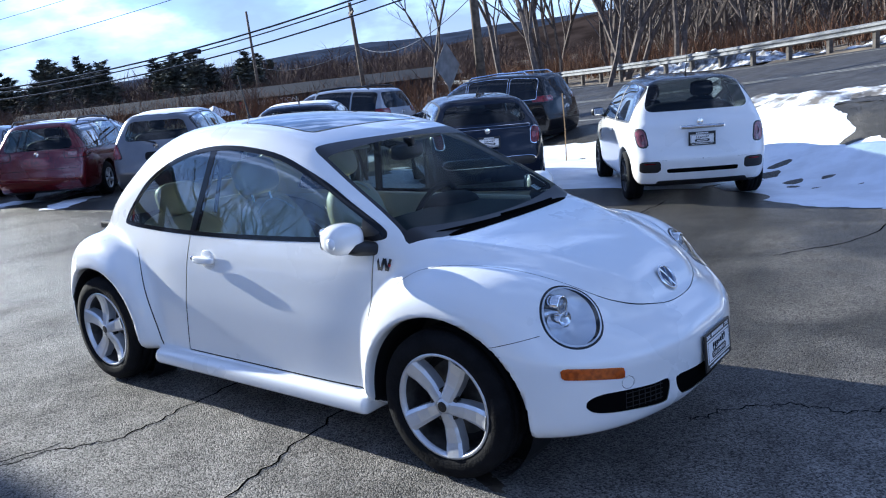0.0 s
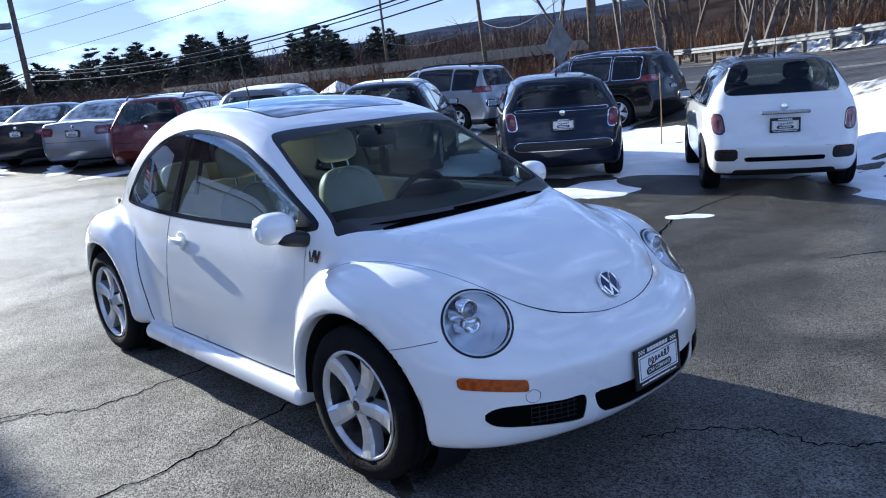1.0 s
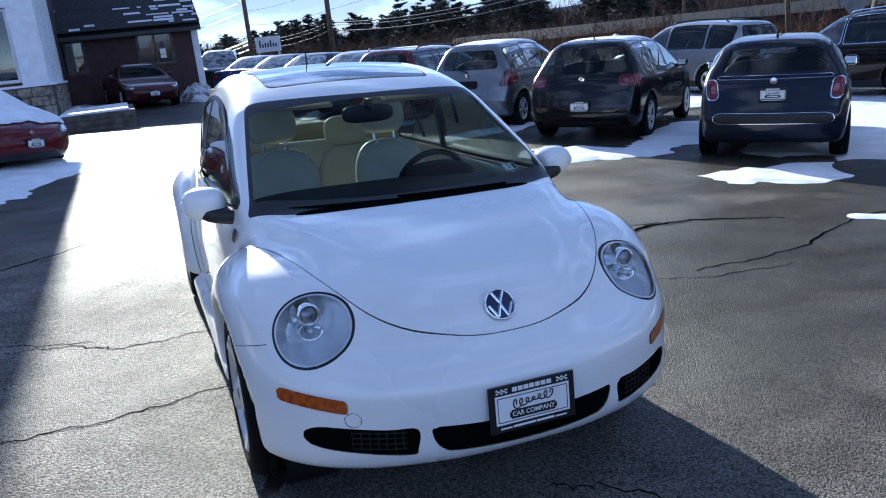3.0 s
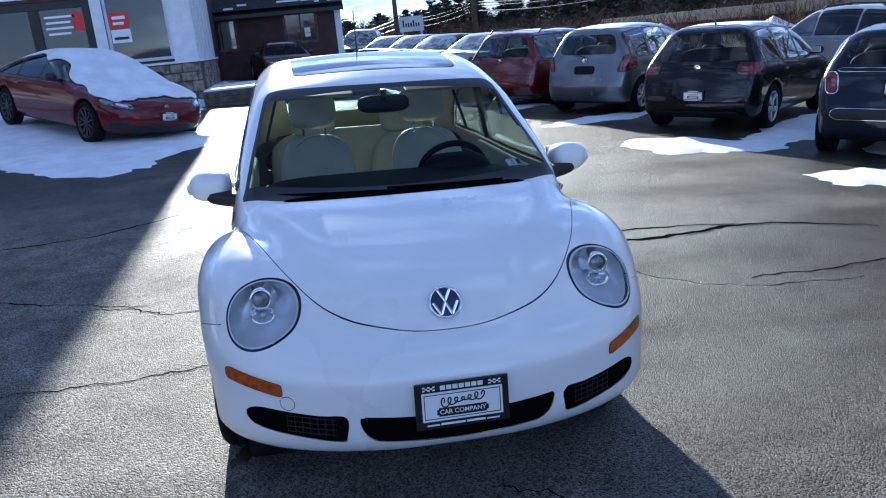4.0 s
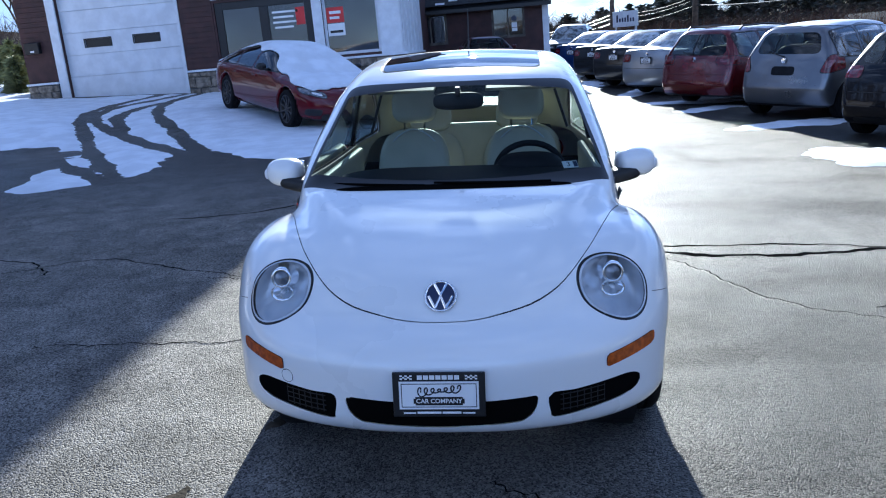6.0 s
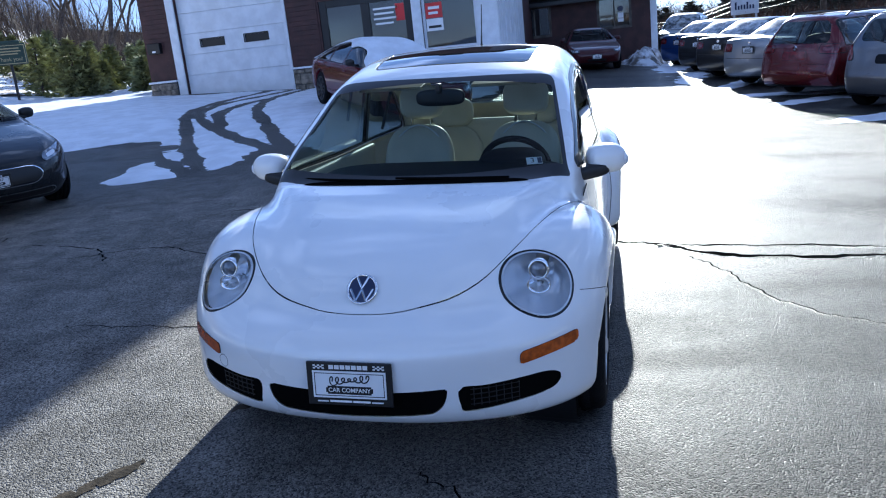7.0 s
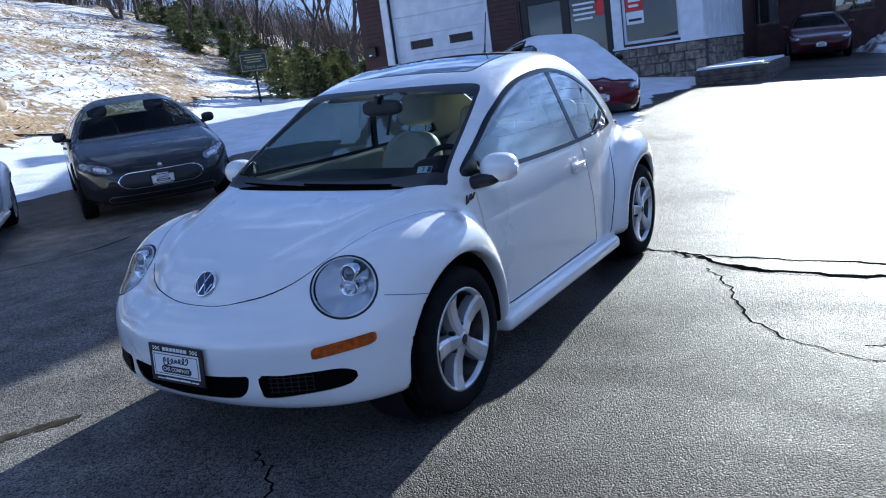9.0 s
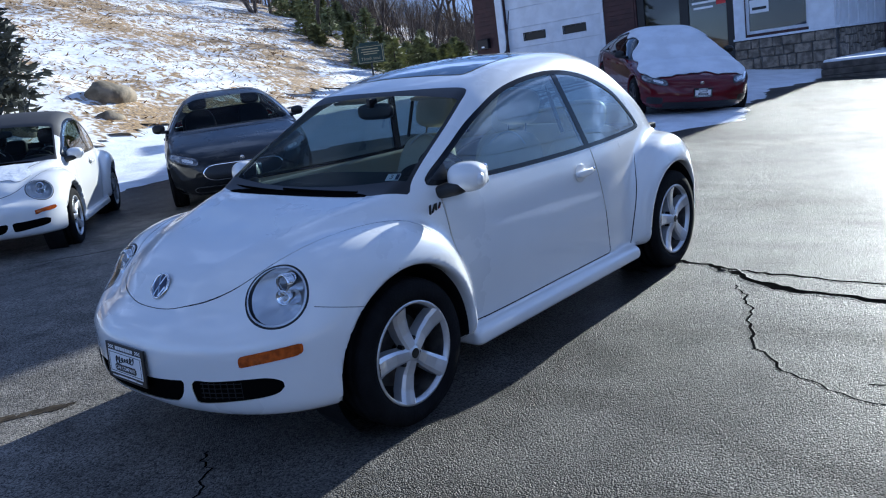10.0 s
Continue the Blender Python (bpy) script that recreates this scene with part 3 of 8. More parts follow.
def cut(v, t, s):
    """Cuts triangles where s crosses zero: (vertices, triangles with s below zero, the others)."""
    s = np.where(np.abs(s) < 1e-6, 1e-6, s)
    neg = s < 0
    k = neg[t].sum(1)
    inside, outside, mixed = t[k == 3], t[k == 0], t[(k > 0) & (k < 3)]
    if not len(mixed):
        return v, inside, outside, None
    m = neg[mixed]
    k = m.sum(1)
    odd = np.where(k == 1, m.argmax(1), (~m).argmax(1))
    r = np.arange(len(mixed))
    a, b, c = mixed[r, odd], mixed[r, (odd + 1) % 3], mixed[r, (odd + 2) % 3]
    e = np.concatenate([np.stack([a, b], 1), np.stack([a, c], 1)])
    key, inv = np.unique(np.sort(e, 1), axis=0, return_inverse=True)
    inv = inv.ravel()
    u = s[key[:, 0]] / (s[key[:, 0]] - s[key[:, 1]])
    nv = v[key[:, 0]] * (1 - u)[:, None] + v[key[:, 1]] * u[:, None]
    ab, ac = len(v) + inv[:len(r)], len(v) + inv[len(r):]
    tip = np.stack([a, ab, ac], 1)
    rest = np.concatenate([np.stack([ab, b, c], 1), np.stack([ab, c, ac], 1)])
    one = k == 1
    rest_one = np.concatenate([one, one])
    inside = np.concatenate([inside, tip[one], rest[~rest_one]])
    outside = np.concatenate([outside, tip[~one], rest[rest_one]])
    return np.concatenate([v, nv]), inside, outside, None


class Skin:
    """A skin that is cut, region by region, into the panels of a thing."""

    def __init__(self, f, lo, hi, h):
        self.f = f
        self.v, self.t = skin(f, lo, hi, h)

    def take(self, field):
        """Removes the region where field(x, y, z) is negative, and gives its triangles."""
        v, inside, outside, _ = cut(self.v, self.t, field(self.v[:, 0], self.v[:, 1], self.v[:, 2]))
        self.v, self.t = v, outside
        return inside

    def line(self, field, half, limit):
        """Removes a narrow band along field = 0, where limit is negative, and gives its triangles."""
        xyz = lambda: (self.v[:, 0], self.v[:, 1], self.v[:, 2])
        self.v, zone, rest, _ = cut(self.v, self.t, limit(*xyz()))
        self.v, zone, over, _ = cut(self.v, zone, field(*xyz()) - half)
        self.v, under, band, _ = cut(self.v, zone, field(*xyz()) + half)
        self.t = np.concatenate([rest, over, under])
        return band

    def line_of(self, tris, field, half):
        """The narrow band along field = 0 within triangles that were taken before."""
        xyz = lambda: (self.v[:, 0], self.v[:, 1], self.v[:, 2])
        self.v, inner, _, _ = cut(self.v, tris, field(*xyz()) - half)
        self.v, _, band, _ = cut(self.v, inner, field(*xyz()) + half)
        return band

    def panel(self, name, tris, material, parent, label="", lift=0.0, thick=0.0, inner=None):
        """One mesh from triangles; thick gives it an inner face and edges."""
        if not len(tris):
            return None
        ids, inv = np.unique(tris, return_inverse=True)
        v, t = self.v[ids], inv.reshape(-1, 3)
        n = grad(self.f, v)
        n /= np.linalg.norm(n, axis=1)[:, None] + 1e-9
        v = v + n * lift
        if thick:
            k = len(v)
            e = np.concatenate([t[:, [0, 1]], t[:, [1, 2]], t[:, [2, 0]]])
            key = e[:, 0] * (k + 1) + e[:, 1]
            rev = e[:, 1] * (k + 1) + e[:, 0]
            rim = e[~np.isin(key, rev)]
            side = np.concatenate([np.stack([rim[:, 0], rim[:, 0] + k, rim[:, 1] + k], 1), np.stack([rim[:, 0], rim[:, 1] + k, rim[:, 1]], 1)])
            allt = np.concatenate([t, t[:, ::-1] + k, side])
            me = mesh_of(name, np.concatenate([v, v - n * thick]), allt, True, np.concatenate([n, -n]))
            if inner is not None:
                me.materials.append(material)
                me.materials.append(inner)
                me.polygons.foreach_set("material_index", ([0] * len(t) + [1] * (len(allt) - len(t)))[:len(me.polygons)])
        else:
            me = mesh_of(name, v, t, True, n)
        return put(name, me, material, parent, label)

# ---- ground, lot and road ----


def sheet(name, xs, ys, height, material, keep=None, **tags):
    """A draped sheet on a grid of lines."""
    X, Y = np.meshgrid(xs, ys, indexing="ij")
    Z = height(X, Y)
    v = np.stack([X, Y, Z], -1).reshape(-1, 3)
    a = np.arange(len(xs) * len(ys)).reshape(len(xs), len(ys))
    q = np.stack([a[:-1, :-1], a[1:, :-1], a[1:, 1:], a[:-1, 1:]], -1).reshape(-1, 4)
    if keep is not None:
        c = v[q].mean(1)
        q = q[keep(c[:, 0], c[:, 1])]
        ids, inv = np.unique(q, return_inverse=True)
        v, q = v[ids], inv.reshape(-1, 4)
    return tagged(put(name, mesh_of(name, v, q, True), material), **tags)


def rough_noise(x, y, f, seed=0.0):
    """Cheap smooth noise from sines, about -1 to 1."""
    return (np.sin(x * f * 1.3 + 1.7 * np.sin(y * f * 0.9 + seed)) + np.sin(y * f * 1.1 + 2.1 * np.sin(x * f * 0.7 + 2.3 * seed)) + np.sin((x + y) * f * 2.3 + seed * 1.9) * 0.5) / 2.5


def hill_d(x, y):
    return (x - HILL_A[0]) * HILL_N[0] + (y - HILL_A[1]) * HILL_N[1]


def in_lot(x, y):
    return (road_sn(x, y)[1] < 8.85) & (x > -60) & (x < 26) & (y > -24) & (hill_d(x, y) < 2.5)


def ground_height(x, y):
    s, n = road_sn(x, y)
    under = ((n < 21.5) & (np.abs(x) < 70) & (y > -22) & (y < 80)) | in_lot(x, y)
    return gz(x, y) - 0.12 * under + 0.12 * rough_noise(x, y, 0.35) * (hill_d(x, y) > 3)


line = 4.0 * np.sinh(7.0 * np.linspace(-1, 1, 261))
sheet("ground", line, line, ground_height, M["dirt"], label="brown winter ground round the lot", category="ground", kind="structure")
sheet("pavement", np.arange(-60, 26.1, 0.4), np.arange(-24, 20.1, 0.4), lambda x, y: gz(x, y) + 0.012 * rough_noise(x, y, 0.9, 2.0), M["asphalt"], in_lot,
      label="wet dark asphalt of the car lot with cracks", category="pavement", kind="structure")


def road_strip(name, n0, n1, s0, s1, dz, material, **tags):
    """A strip along the road, between two distances across it."""
    ss, ns = np.arange(s0, s1 + 0.1, 1.0), np.linspace(n0, n1, max(2, int((n1 - n0) / 1.0) + 1))
    Sg, Ng = np.meshgrid(ss, ns, indexing="ij")
    k = 0.84 * 0.84 + 0.54 * 0.54
    X, Y = (-0.84 * Sg + 0.54 * Ng) / k, (0.54 * Sg + 0.84 * Ng) / k
    v = np.stack([X, Y, gz(X, Y) + dz], -1).reshape(-1, 3)
    a = np.arange(len(ss) * len(ns)).reshape(len(ss), len(ns))
    q = np.stack([a[:-1, :-1], a[:-1, 1:], a[1:, 1:], a[1:, :-1]], -1).reshape(-1, 4)
    return tagged(put(name, mesh_of(name, v, q, True), material), **tags)


road_strip("road", 8.8, 20.8, -70, 70, 0.004, M["road"], label="grey asphalt main road rising beside the lot", category="road", kind="structure")
for n0, n1 in ((9.6, 9.75), (14.2, 14.33), (14.5, 14.63), (19.9, 20.05)):
    road_strip("road_line", n0, n1, -70, 70, 0.010, M["line_white"], label="worn pale line painted on the road", category="road marking", kind="structure")

# ---- the dealer's building ----
FX, FZ = -18.3, 0.82


def wall_with_holes(bm, x, thick, y0, y1, z0, z1, holes):
    """A wall along y, facing +x, with openings (y0, y1, z0, z1) right through it."""
    ys = sorted({y0, y1, *[h[0] for h in holes], *[h[1] for h in holes]})
    zs = sorted({z0, z1, *[h[2] for h in holes], *[h[3] for h in holes]})
    ys, zs = [v for v in ys if y0 <= v <= y1], [v for v in zs if z0 <= v <= z1]
    for a, b in zip(ys, ys[1:]):
        for c, d in zip(zs, zs[1:]):
            if not any(h[0] <= (a + b) / 2 <= h[1] and h[2] <= (c + d) / 2 <= h[3] for h in holes):
                box(bm, x - thick, x, a, b, c, d)
    bmesh.ops.remove_doubles(bm, verts=bm.verts, dist=1e-4)
    inner = [f for f in bm.faces if any(g is not f and (g.calc_center_median() - f.calc_center_median()).length < 1e-4 for e in f.edges[:1] for g in e.link_faces)]
    bmesh.ops.delete(bm, geom=inner, context="FACES")


def building():
    top = 4.5
    b = thing("dealer_building", "dark brown clapboard car dealer's building with a white garage door", "building", kind="structure")
    holes = [(-12.63, -9.08, -1, 4.15), (-7.94, -5.12, -1, 3.28), (-4.84, -3.25, 1.57, 3.35)]
    bm = bmesh.new()
    wall_with_holes(bm, FX, 0.25, -13.85, -2.65, 0.3, top, holes)
    part("wall_front", bm, M["siding"], b)
    part("wall_side", boxes((FX - 13, FX - 0.25, -13.85, -13.6, 0.3, top)), M["siding"], b)
    part("wall_side", boxes((FX - 13, FX - 0.25, -2.9, -2.65, 0.3, 8.1)), M["siding"], b)
    part("wall_back", boxes((FX - 13.25, FX - 13, -13.85, -2.65, 0.3, top)), M["siding"], b)
    part("floor", boxes((FX - 13, FX - 0.25, -13.6, -2.9, 0.5, 0.8)), M["mortar"], b)
    part("partition", boxes((FX - 5.0, FX - 4.8, -13.6, -2.9, 0.8, 4.4)), M["white_wood"], b, "pale inner wall")
    # the roof climbs in two pitches from the garage side to the entrance side
    # roof and upper walls are unseen, outlined to cast the shadow on the lot
    pitch = [(-14.2, 4.45), (-5.8, 6.85), (-4.2, 8.2), (-2.3, 8.2)]
    for x0 in (FX - 0.25, FX - 13.25):
        bm = bmesh.new()
        out = [(-13.85, top + 0.002), (-5.85, 6.8), (-4.2, 8.12), (-2.652, 8.12), (-2.652, top + 0.002)]
        front, back = ([bm.verts.new((x, y, z)) for y, z in out] for x in (x0 + 0.25, x0))
        bm.faces.new(front)
        bm.faces.new(back[::-1])
        for i in range(5):
            bm.faces.new((front[i], back[i], back[(i + 1) % 5], front[(i + 1) % 5]))
        bmesh.ops.recalc_face_normals(bm, faces=bm.faces)
        part("gable_wall", bm, M["siding"], b)
    bm = bmesh.new()
    rows = [[bm.verts.new((x, y, z + dz)) for y, z in pitch] for x, dz in ((FX + 0.45, 0.0), (FX + 0.45, 0.14), (FX - 13.6, 0.14), (FX - 13.6, 0.0))]
    for i in range(3):
        for k in range(4):
            bm.faces.new((rows[k][i], rows[k][i + 1], rows[(k + 1) % 4][i + 1], rows[(k + 1) % 4][i]))
    for i in (0, 3):
        bm.faces.new([r[i] for r in rows])
    bmesh.ops.recalc_face_normals(bm, faces=bm.faces)
    part("roof", bm, M["shingle"], b, "unseen dark shingle roof outlined for its shadow")
    # clapboards
    for y0, y1 in ((-13.85, -12.92), (-8.98, -8.0)):
        bm = bmesh.new()
        z = 1.55
        while z < 5.6:
            box(bm, FX + 0.002, FX + 0.022, y0, y1, z, z + 0.128, m=None)
            z += 0.14
        part("clapboards", bm, M["siding"], b)
    # white trim, pillars and the band above the entrance
    part("door_casing", boxes((FX + 0.003, FX + 0.06, -12.9, -12.63, 0.5, 4.4), bevel=0.006), M["white_wood"], b)
    part("door_casing", boxes((FX + 0.003, FX + 0.06, -9.08, -8.98, 0.5, 4.4), bevel=0.006), M["white_wood"], b)
    part("door_casing", boxes((FX + 0.003, FX + 0.06, -12.9, -8.98, 4.15, 4.4), bevel=0.006), M["white_wood"], b)
    part("fascia", boxes((FX + 0.003, FX + 0.05, -8.0, -2.64, 3.36, 4.7), bevel=0.006), M["white_wood"], b)
    part("pillar", boxes((FX + 0.003, FX + 0.05, -5.12, -4.84, 1.5, 3.36), bevel=0.006), M["white_wood"], b)
    part("pillar", boxes((FX + 0.003, FX + 0.05, -3.25, -2.64, 1.5, 3.36), bevel=0.006), M["white_wood"], b)
    for k in range(5):
        part("batten", boxes((FX - 0.25 - 0.9 * k - 0.1, FX - 0.25 - 0.9 * k, -2.65, -2.6, 1.5, 4.7), bevel=0.004), M["white_wood"], b)
    part("side_cladding", boxes((FX - 5.2, FX, -2.647, -2.62, 1.5, 4.7)), M["white_wood"], b)
    # stone plinth, stone by stone
    rnd = random.Random(5)

    def plinth(y0, y1, z0=0.35):
        part("plinth_core", boxes((FX + 0.002, FX + 0.09, y0, y1, z0, 1.44)), M["mortar"], b)
        part("ledge", boxes((FX + 0.002, FX + 0.17, y0 - 0.02, y1 + 0.02, 1.44, 1.5), bevel=0.01), M["white_wood"], b)
        z = z0
        while z < 1.40:
            hgt = min(rnd.uniform(0.18, 0.34), 1.43 - z)
            y = y0
            while y < y1 - 0.02:
                wid = min(rnd.uniform(0.2, 0.5), y1 - y)
                bm = bmesh.new()
                vs = box(bm, FX + 0.07, FX + rnd.uniform(0.12, 0.15), y + 0.012, y + wid - 0.012, z + 0.012, z + hgt - 0.012, bevel=0.02, seg=1)
                for v in vs:
                    if v.is_valid:
                        v.co += Vector((rnd.uniform(-0.012, 0.012), rnd.uniform(-0.015, 0.015), rnd.uniform(-0.015, 0.015)))
                part("stone", bm, M["stone"], b)
                y += wid
            z += hgt

    plinth(-13.85, -12.92)
    plinth(-8.96, -7.96)
    plinth(-5.1, -2.6)
    part("plinth_core", boxes((FX - 4.6, FX, -2.648, -2.56, 0.3, 1.44)), M["mortar"], b)
    x = FX
    while x > FX - 4.2:
        wid = rnd.uniform(0.25, 0.5)
        z = 0.4
        while z < 1.4:
            hgt = min(rnd.uniform(0.2, 0.36), 1.43 - z)
            bm = boxes((x - wid + 0.012, x - 0.012, -2.57, -2.5 - rnd.uniform(0, 0.03), z + 0.01, z + hgt - 0.01), bevel=0.02, seg=1)
            part("stone", bm, M["stone"], b)
            z += hgt
        x -= wid
    part("ledge", boxes((FX - 4.6, FX + 0.17, -2.62, -2.48, 1.44, 1.5), bevel=0.01), M["white_wood"], b)
    # sectional garage door
    gd = part("garage_door", boxes((FX - 0.2, FX - 0.17, -12.63, -9.08, 0.6, 4.15)), M["door_white"], b, "white sectional garage door")
    zs = [0.84, 1.59, 2.21, 2.83, 3.45, 4.12]
    for i, (z0, z1) in enumerate(zip(zs, zs[1:])):
        if i == 2:
            bm = bmesh.new()
            wall_with_holes(bm, FX - 0.12, 0.05, -12.62, -9.09, z0 + 0.004, z1 - 0.004, [(-11.98, -11.19, 2.42, 2.63), (-10.49, -9.71, 2.42, 2.63)])
        else:
            bm = boxes((FX - 0.17, FX - 0.12, -12.62, -9.09, z0 + 0.004, z1 - 0.004), bevel=0.006)
        part("panel", bm, M["door_white"], gd)
    for y0, y1 in ((-11.98, -11.19), (-10.49, -9.71)):
        part("pane", boxes((FX - 0.16, FX - 0.15, y0, y1, 2.42, 2.63)), M["ink"], gd, "small dark door window")
        bm = bmesh.new()
        wall_with_holes(bm, FX - 0.1, 0.02, y0 - 0.025, y1 + 0.025, 2.395, 2.655, [(y0, y1, 2.42, 2.63)])
        part("pane_frame", bm, M["black_trim"], gd)
    part("threshold", boxes((FX - 0.2, FX + 0.05, -12.63, -9.08, 0.5, 0.84)), M["mortar"], b)
    # glazed entrance
    en = part("entrance", boxes((FX - 0.12, FX - 0.04, -7.94, -7.72, 0.6, 3.28), (FX - 0.12, FX - 0.04, -5.34, -5.12, 0.6, 3.28), (FX - 0.12, FX - 0.04, -7.72, -5.34, 3.08, 3.28),
                               (FX - 0.12, FX - 0.04, -6.66, -6.40, 0.6, 3.08), (FX - 0.12, FX - 0.04, -7.72, -5.34, 0.6, 1.0), bevel=0.008), M["frame_black"], b, "black framed glass entrance doors")
    part("pane", boxes((FX - 0.085, FX - 0.075, -7.72, -6.66, 1.0, 3.08)), M["house_glass"], en)
    part("pane", boxes((FX - 0.085, FX - 0.075, -6.40, -5.34, 1.0, 3.08)), M["house_glass"], en)
    for z, a, w in ((2.86, -6.3, 0.75), (2.72, -6.28, 0.6), (2.58, -6.3, 0.72), (2.44, -6.26, 0.55)):
        part("lettering", boxes((FX - 0.072, FX - 0.07, a, a + w, z, z + 0.055)), M["plate_white"], en, "unreadable white lettering")
    part("notice", boxes((FX - 0.072, FX - 0.07, -5.62, -5.36, 2.5, 2.98)), M["red_poster"], en, "red and white notice")
    # shop window
    w = part("window", boxes((FX - 0.14, FX - 0.06, -4.84, -4.76, 1.57, 3.35), (FX - 0.14, FX - 0.06, -3.33, -3.25, 1.57, 3.35), (FX - 0.14, FX - 0.06, -4.76, -3.33, 1.57, 1.65), (FX - 0.14, FX - 0.06, -4.76, -3.33, 3.28, 3.35), bevel=0.006),
             M["white_wood"], b, "large shop window")
    part("pane", boxes((FX - 0.1, FX - 0.09, -4.76, -3.33, 1.65, 3.28)), M["house_glass"], w)
    part("poster", boxes((FX - 0.088, FX - 0.086, -4.74, -4.25, 2.46, 2.88)), M["red_poster"], w, "red poster with white bars")
    part("poster_bar", boxes((FX - 0.0855, FX - 0.084, -4.66, -4.33, 2.70, 2.78)), M["plate_white"], w)
    part("poster_bar", boxes((FX - 0.0855, FX - 0.084, -4.66, -4.38, 2.56, 2.63)), M["plate_white"], w)
    part("poster", boxes((FX - 0.088, FX - 0.086, -4.74, -4.25, 2.1, 2.44)), M["plate_white"], w, "white poster with dark bars")
    part("poster_bar", boxes((FX - 0.0855, FX - 0.084, -4.68, -4.31, 2.18, 2.25)), M["ink"], w)
    # letter box
    lb = part("letter_box", boxes((FX + 0.03, FX + 0.2, -13.69, -13.25, 2.34, 2.66), bevel=0.02), M["frame_black"], b, "black metal box on the wall")
    part("notice", boxes((FX + 0.201, FX + 0.203, -13.52, -13.4, 2.38, 2.43)), M["plate_white"], lb)
    return b


building()


def wing():
    """The low wing with a shingled roof, set back beside the main building."""
    X = -26.0
    b = thing("low_wing", "low dark red-brown wing with a snow-dusted shingle roof", "building", kind="structure")
    bm = bmesh.new()
    wins = [(-3.09, -1.98, 1.69, 2.7), (-0.2, 0.91, 1.74, 2.77)]
    wall_with_holes(bm, X, 0.25, -6.5, 1.62, 0.2, 2.9, wins)
    part("wall_front", bm, M["siding"], b)
    part("wall_side", boxes((X - 6.5, X - 0.25, 1.37, 1.62, 0.2, 2.9)), M["siding"], b)
    part("wall_back", boxes((X - 6.7, X - 6.5, -6.5, 1.62, 0.2, 2.9)), M["siding"], b)
    part("floor", boxes((X - 6.5, X - 0.25, -6.5, 1.37, 0.5, 0.8)), M["mortar"], b)
    bm = bmesh.new()
    for x0, z0, x1, z1 in ((X + 0.45, 2.86, X - 3.3, 5.1), (X - 3.3, 5.1, X - 7.1, 2.86)):
        vs = [bm.verts.new(p) for p in ((x0, -6.7, z0), (x0, 1.95, z0), (x1, 1.95, z1), (x1, -6.7, z1))]
        bm.faces.new(vs)
    r = bmesh.ops.solidify(bm, geom=bm.faces[:], thickness=0.12)
    roof = part("roof", bm, M["shingle"], b, "unseen dark shingle roof outlined for its shadow in rows")
    # shingle courses with a dusting of snow
    slope = math.atan2(5.1 - 2.86, 3.75)
    k = 0
    rnd = random.Random(3)
    while k < 21:
        u = k * 0.2
        x, z = X + 0.45 - u * math.cos(slope), 2.86 + u * math.sin(slope)
        bm = bmesh.new()
        box(bm, -0.2, 0.0, -6.7, 1.95, 0.0, 0.018, m=Matrix.Translation((x, 0, z + 0.13)) @ Matrix.Rotation(slope + 0.04, 4, "Y"))
        part("shingle_course", bm, M["shingle"], roof)
        y = -6.5
        bm = bmesh.new()
        some = False
        while y < 1.9:
            w = rnd.uniform(0.1, 0.9)
            dens = 0.75 if y > 0.2 else (0.45 if y < -5 else 0.12)
            if rnd.random() < dens:
                e = min(y + w, 1.92)
                box(bm, -0.19, rnd.uniform(-0.13, -0.05), y, e, 0.019, 0.03, m=Matrix.Translation((x, 0, z + 0.13)) @ Matrix.Rotation(slope + 0.04, 4, "Y"))
                some = True
            y += w + rnd.uniform(0.03, 0.3)
        if some:
            part("snow_dusting", bm, M["snow"], roof)
        else:
            bm.free()
        k += 1
    part("gable", boxes((X - 6.5, X - 0.2, 1.5, 1.6, 2.9, 3.2)), M["siding"], b)
    part("corner_board", boxes((X - 0.2, X + 0.04, 1.623, 1.85, 0.4, 2.86), bevel=0.006), M["white_wood"], b)
    part("eave_board", boxes((X + 0.38, X + 0.44, -6.7, 1.95, 2.72, 2.86), bevel=0.006), M["frame_black"], b)
    z = 0.7
    bm = bmesh.new()
    while z < 2.7:
        for y0, y1 in ((-6.5, -3.16), (-1.91, -0.27), (0.98, 1.62)):
            box(bm, X + 0.002, X + 0.02, y0, y1, z, z + 0.13)
        z += 0.142
    part("clapboards", bm, M["siding"], b)
    for y0, y1, z0, z1 in wins:
        bm = bmesh.new()
        wall_with_holes(bm, X + 0.05, 0.12, y0 - 0.06, y1 + 0.06, z0 - 0.06, z1 + 0.06, [(y0 + 0.03, (y0 + y1) / 2 - 0.025, z0 + 0.03, z1 - 0.03), ((y0 + y1) / 2 + 0.025, y1 - 0.03, z0 + 0.03, z1 - 0.03)])
        w = part("window", bm, M["timber"], b, "sliding window with a pale frame")
        part("pane", boxes((X - 0.02, X - 0.012, y0, (y0 + y1) / 2, z0, z1)), M["house_glass"], w)
        part("pane", boxes((X - 0.02, X - 0.012, (y0 + y1) / 2, y1, z0, z1)), M["house_glass"], w)
        part("curtain", boxes((X - 0.2, X - 0.16, y0, y0 + 0.42 * (y1 - y0), z0, z1)), M["white_wood"], w)
        if y0 > -1:
            bm = bmesh.new()
            bmesh.ops.create_circle(bm, cap_ends=True, segments=24, radius=0.1, matrix=Matrix.Translation((X - 0.008, y0 + 0.78, z0 + 0.62)) @ Matrix.Rotation(radians(90), 4, "Y"))
            part("sticker", bm, M["ink_blue"], w, "round blue and white sticker")
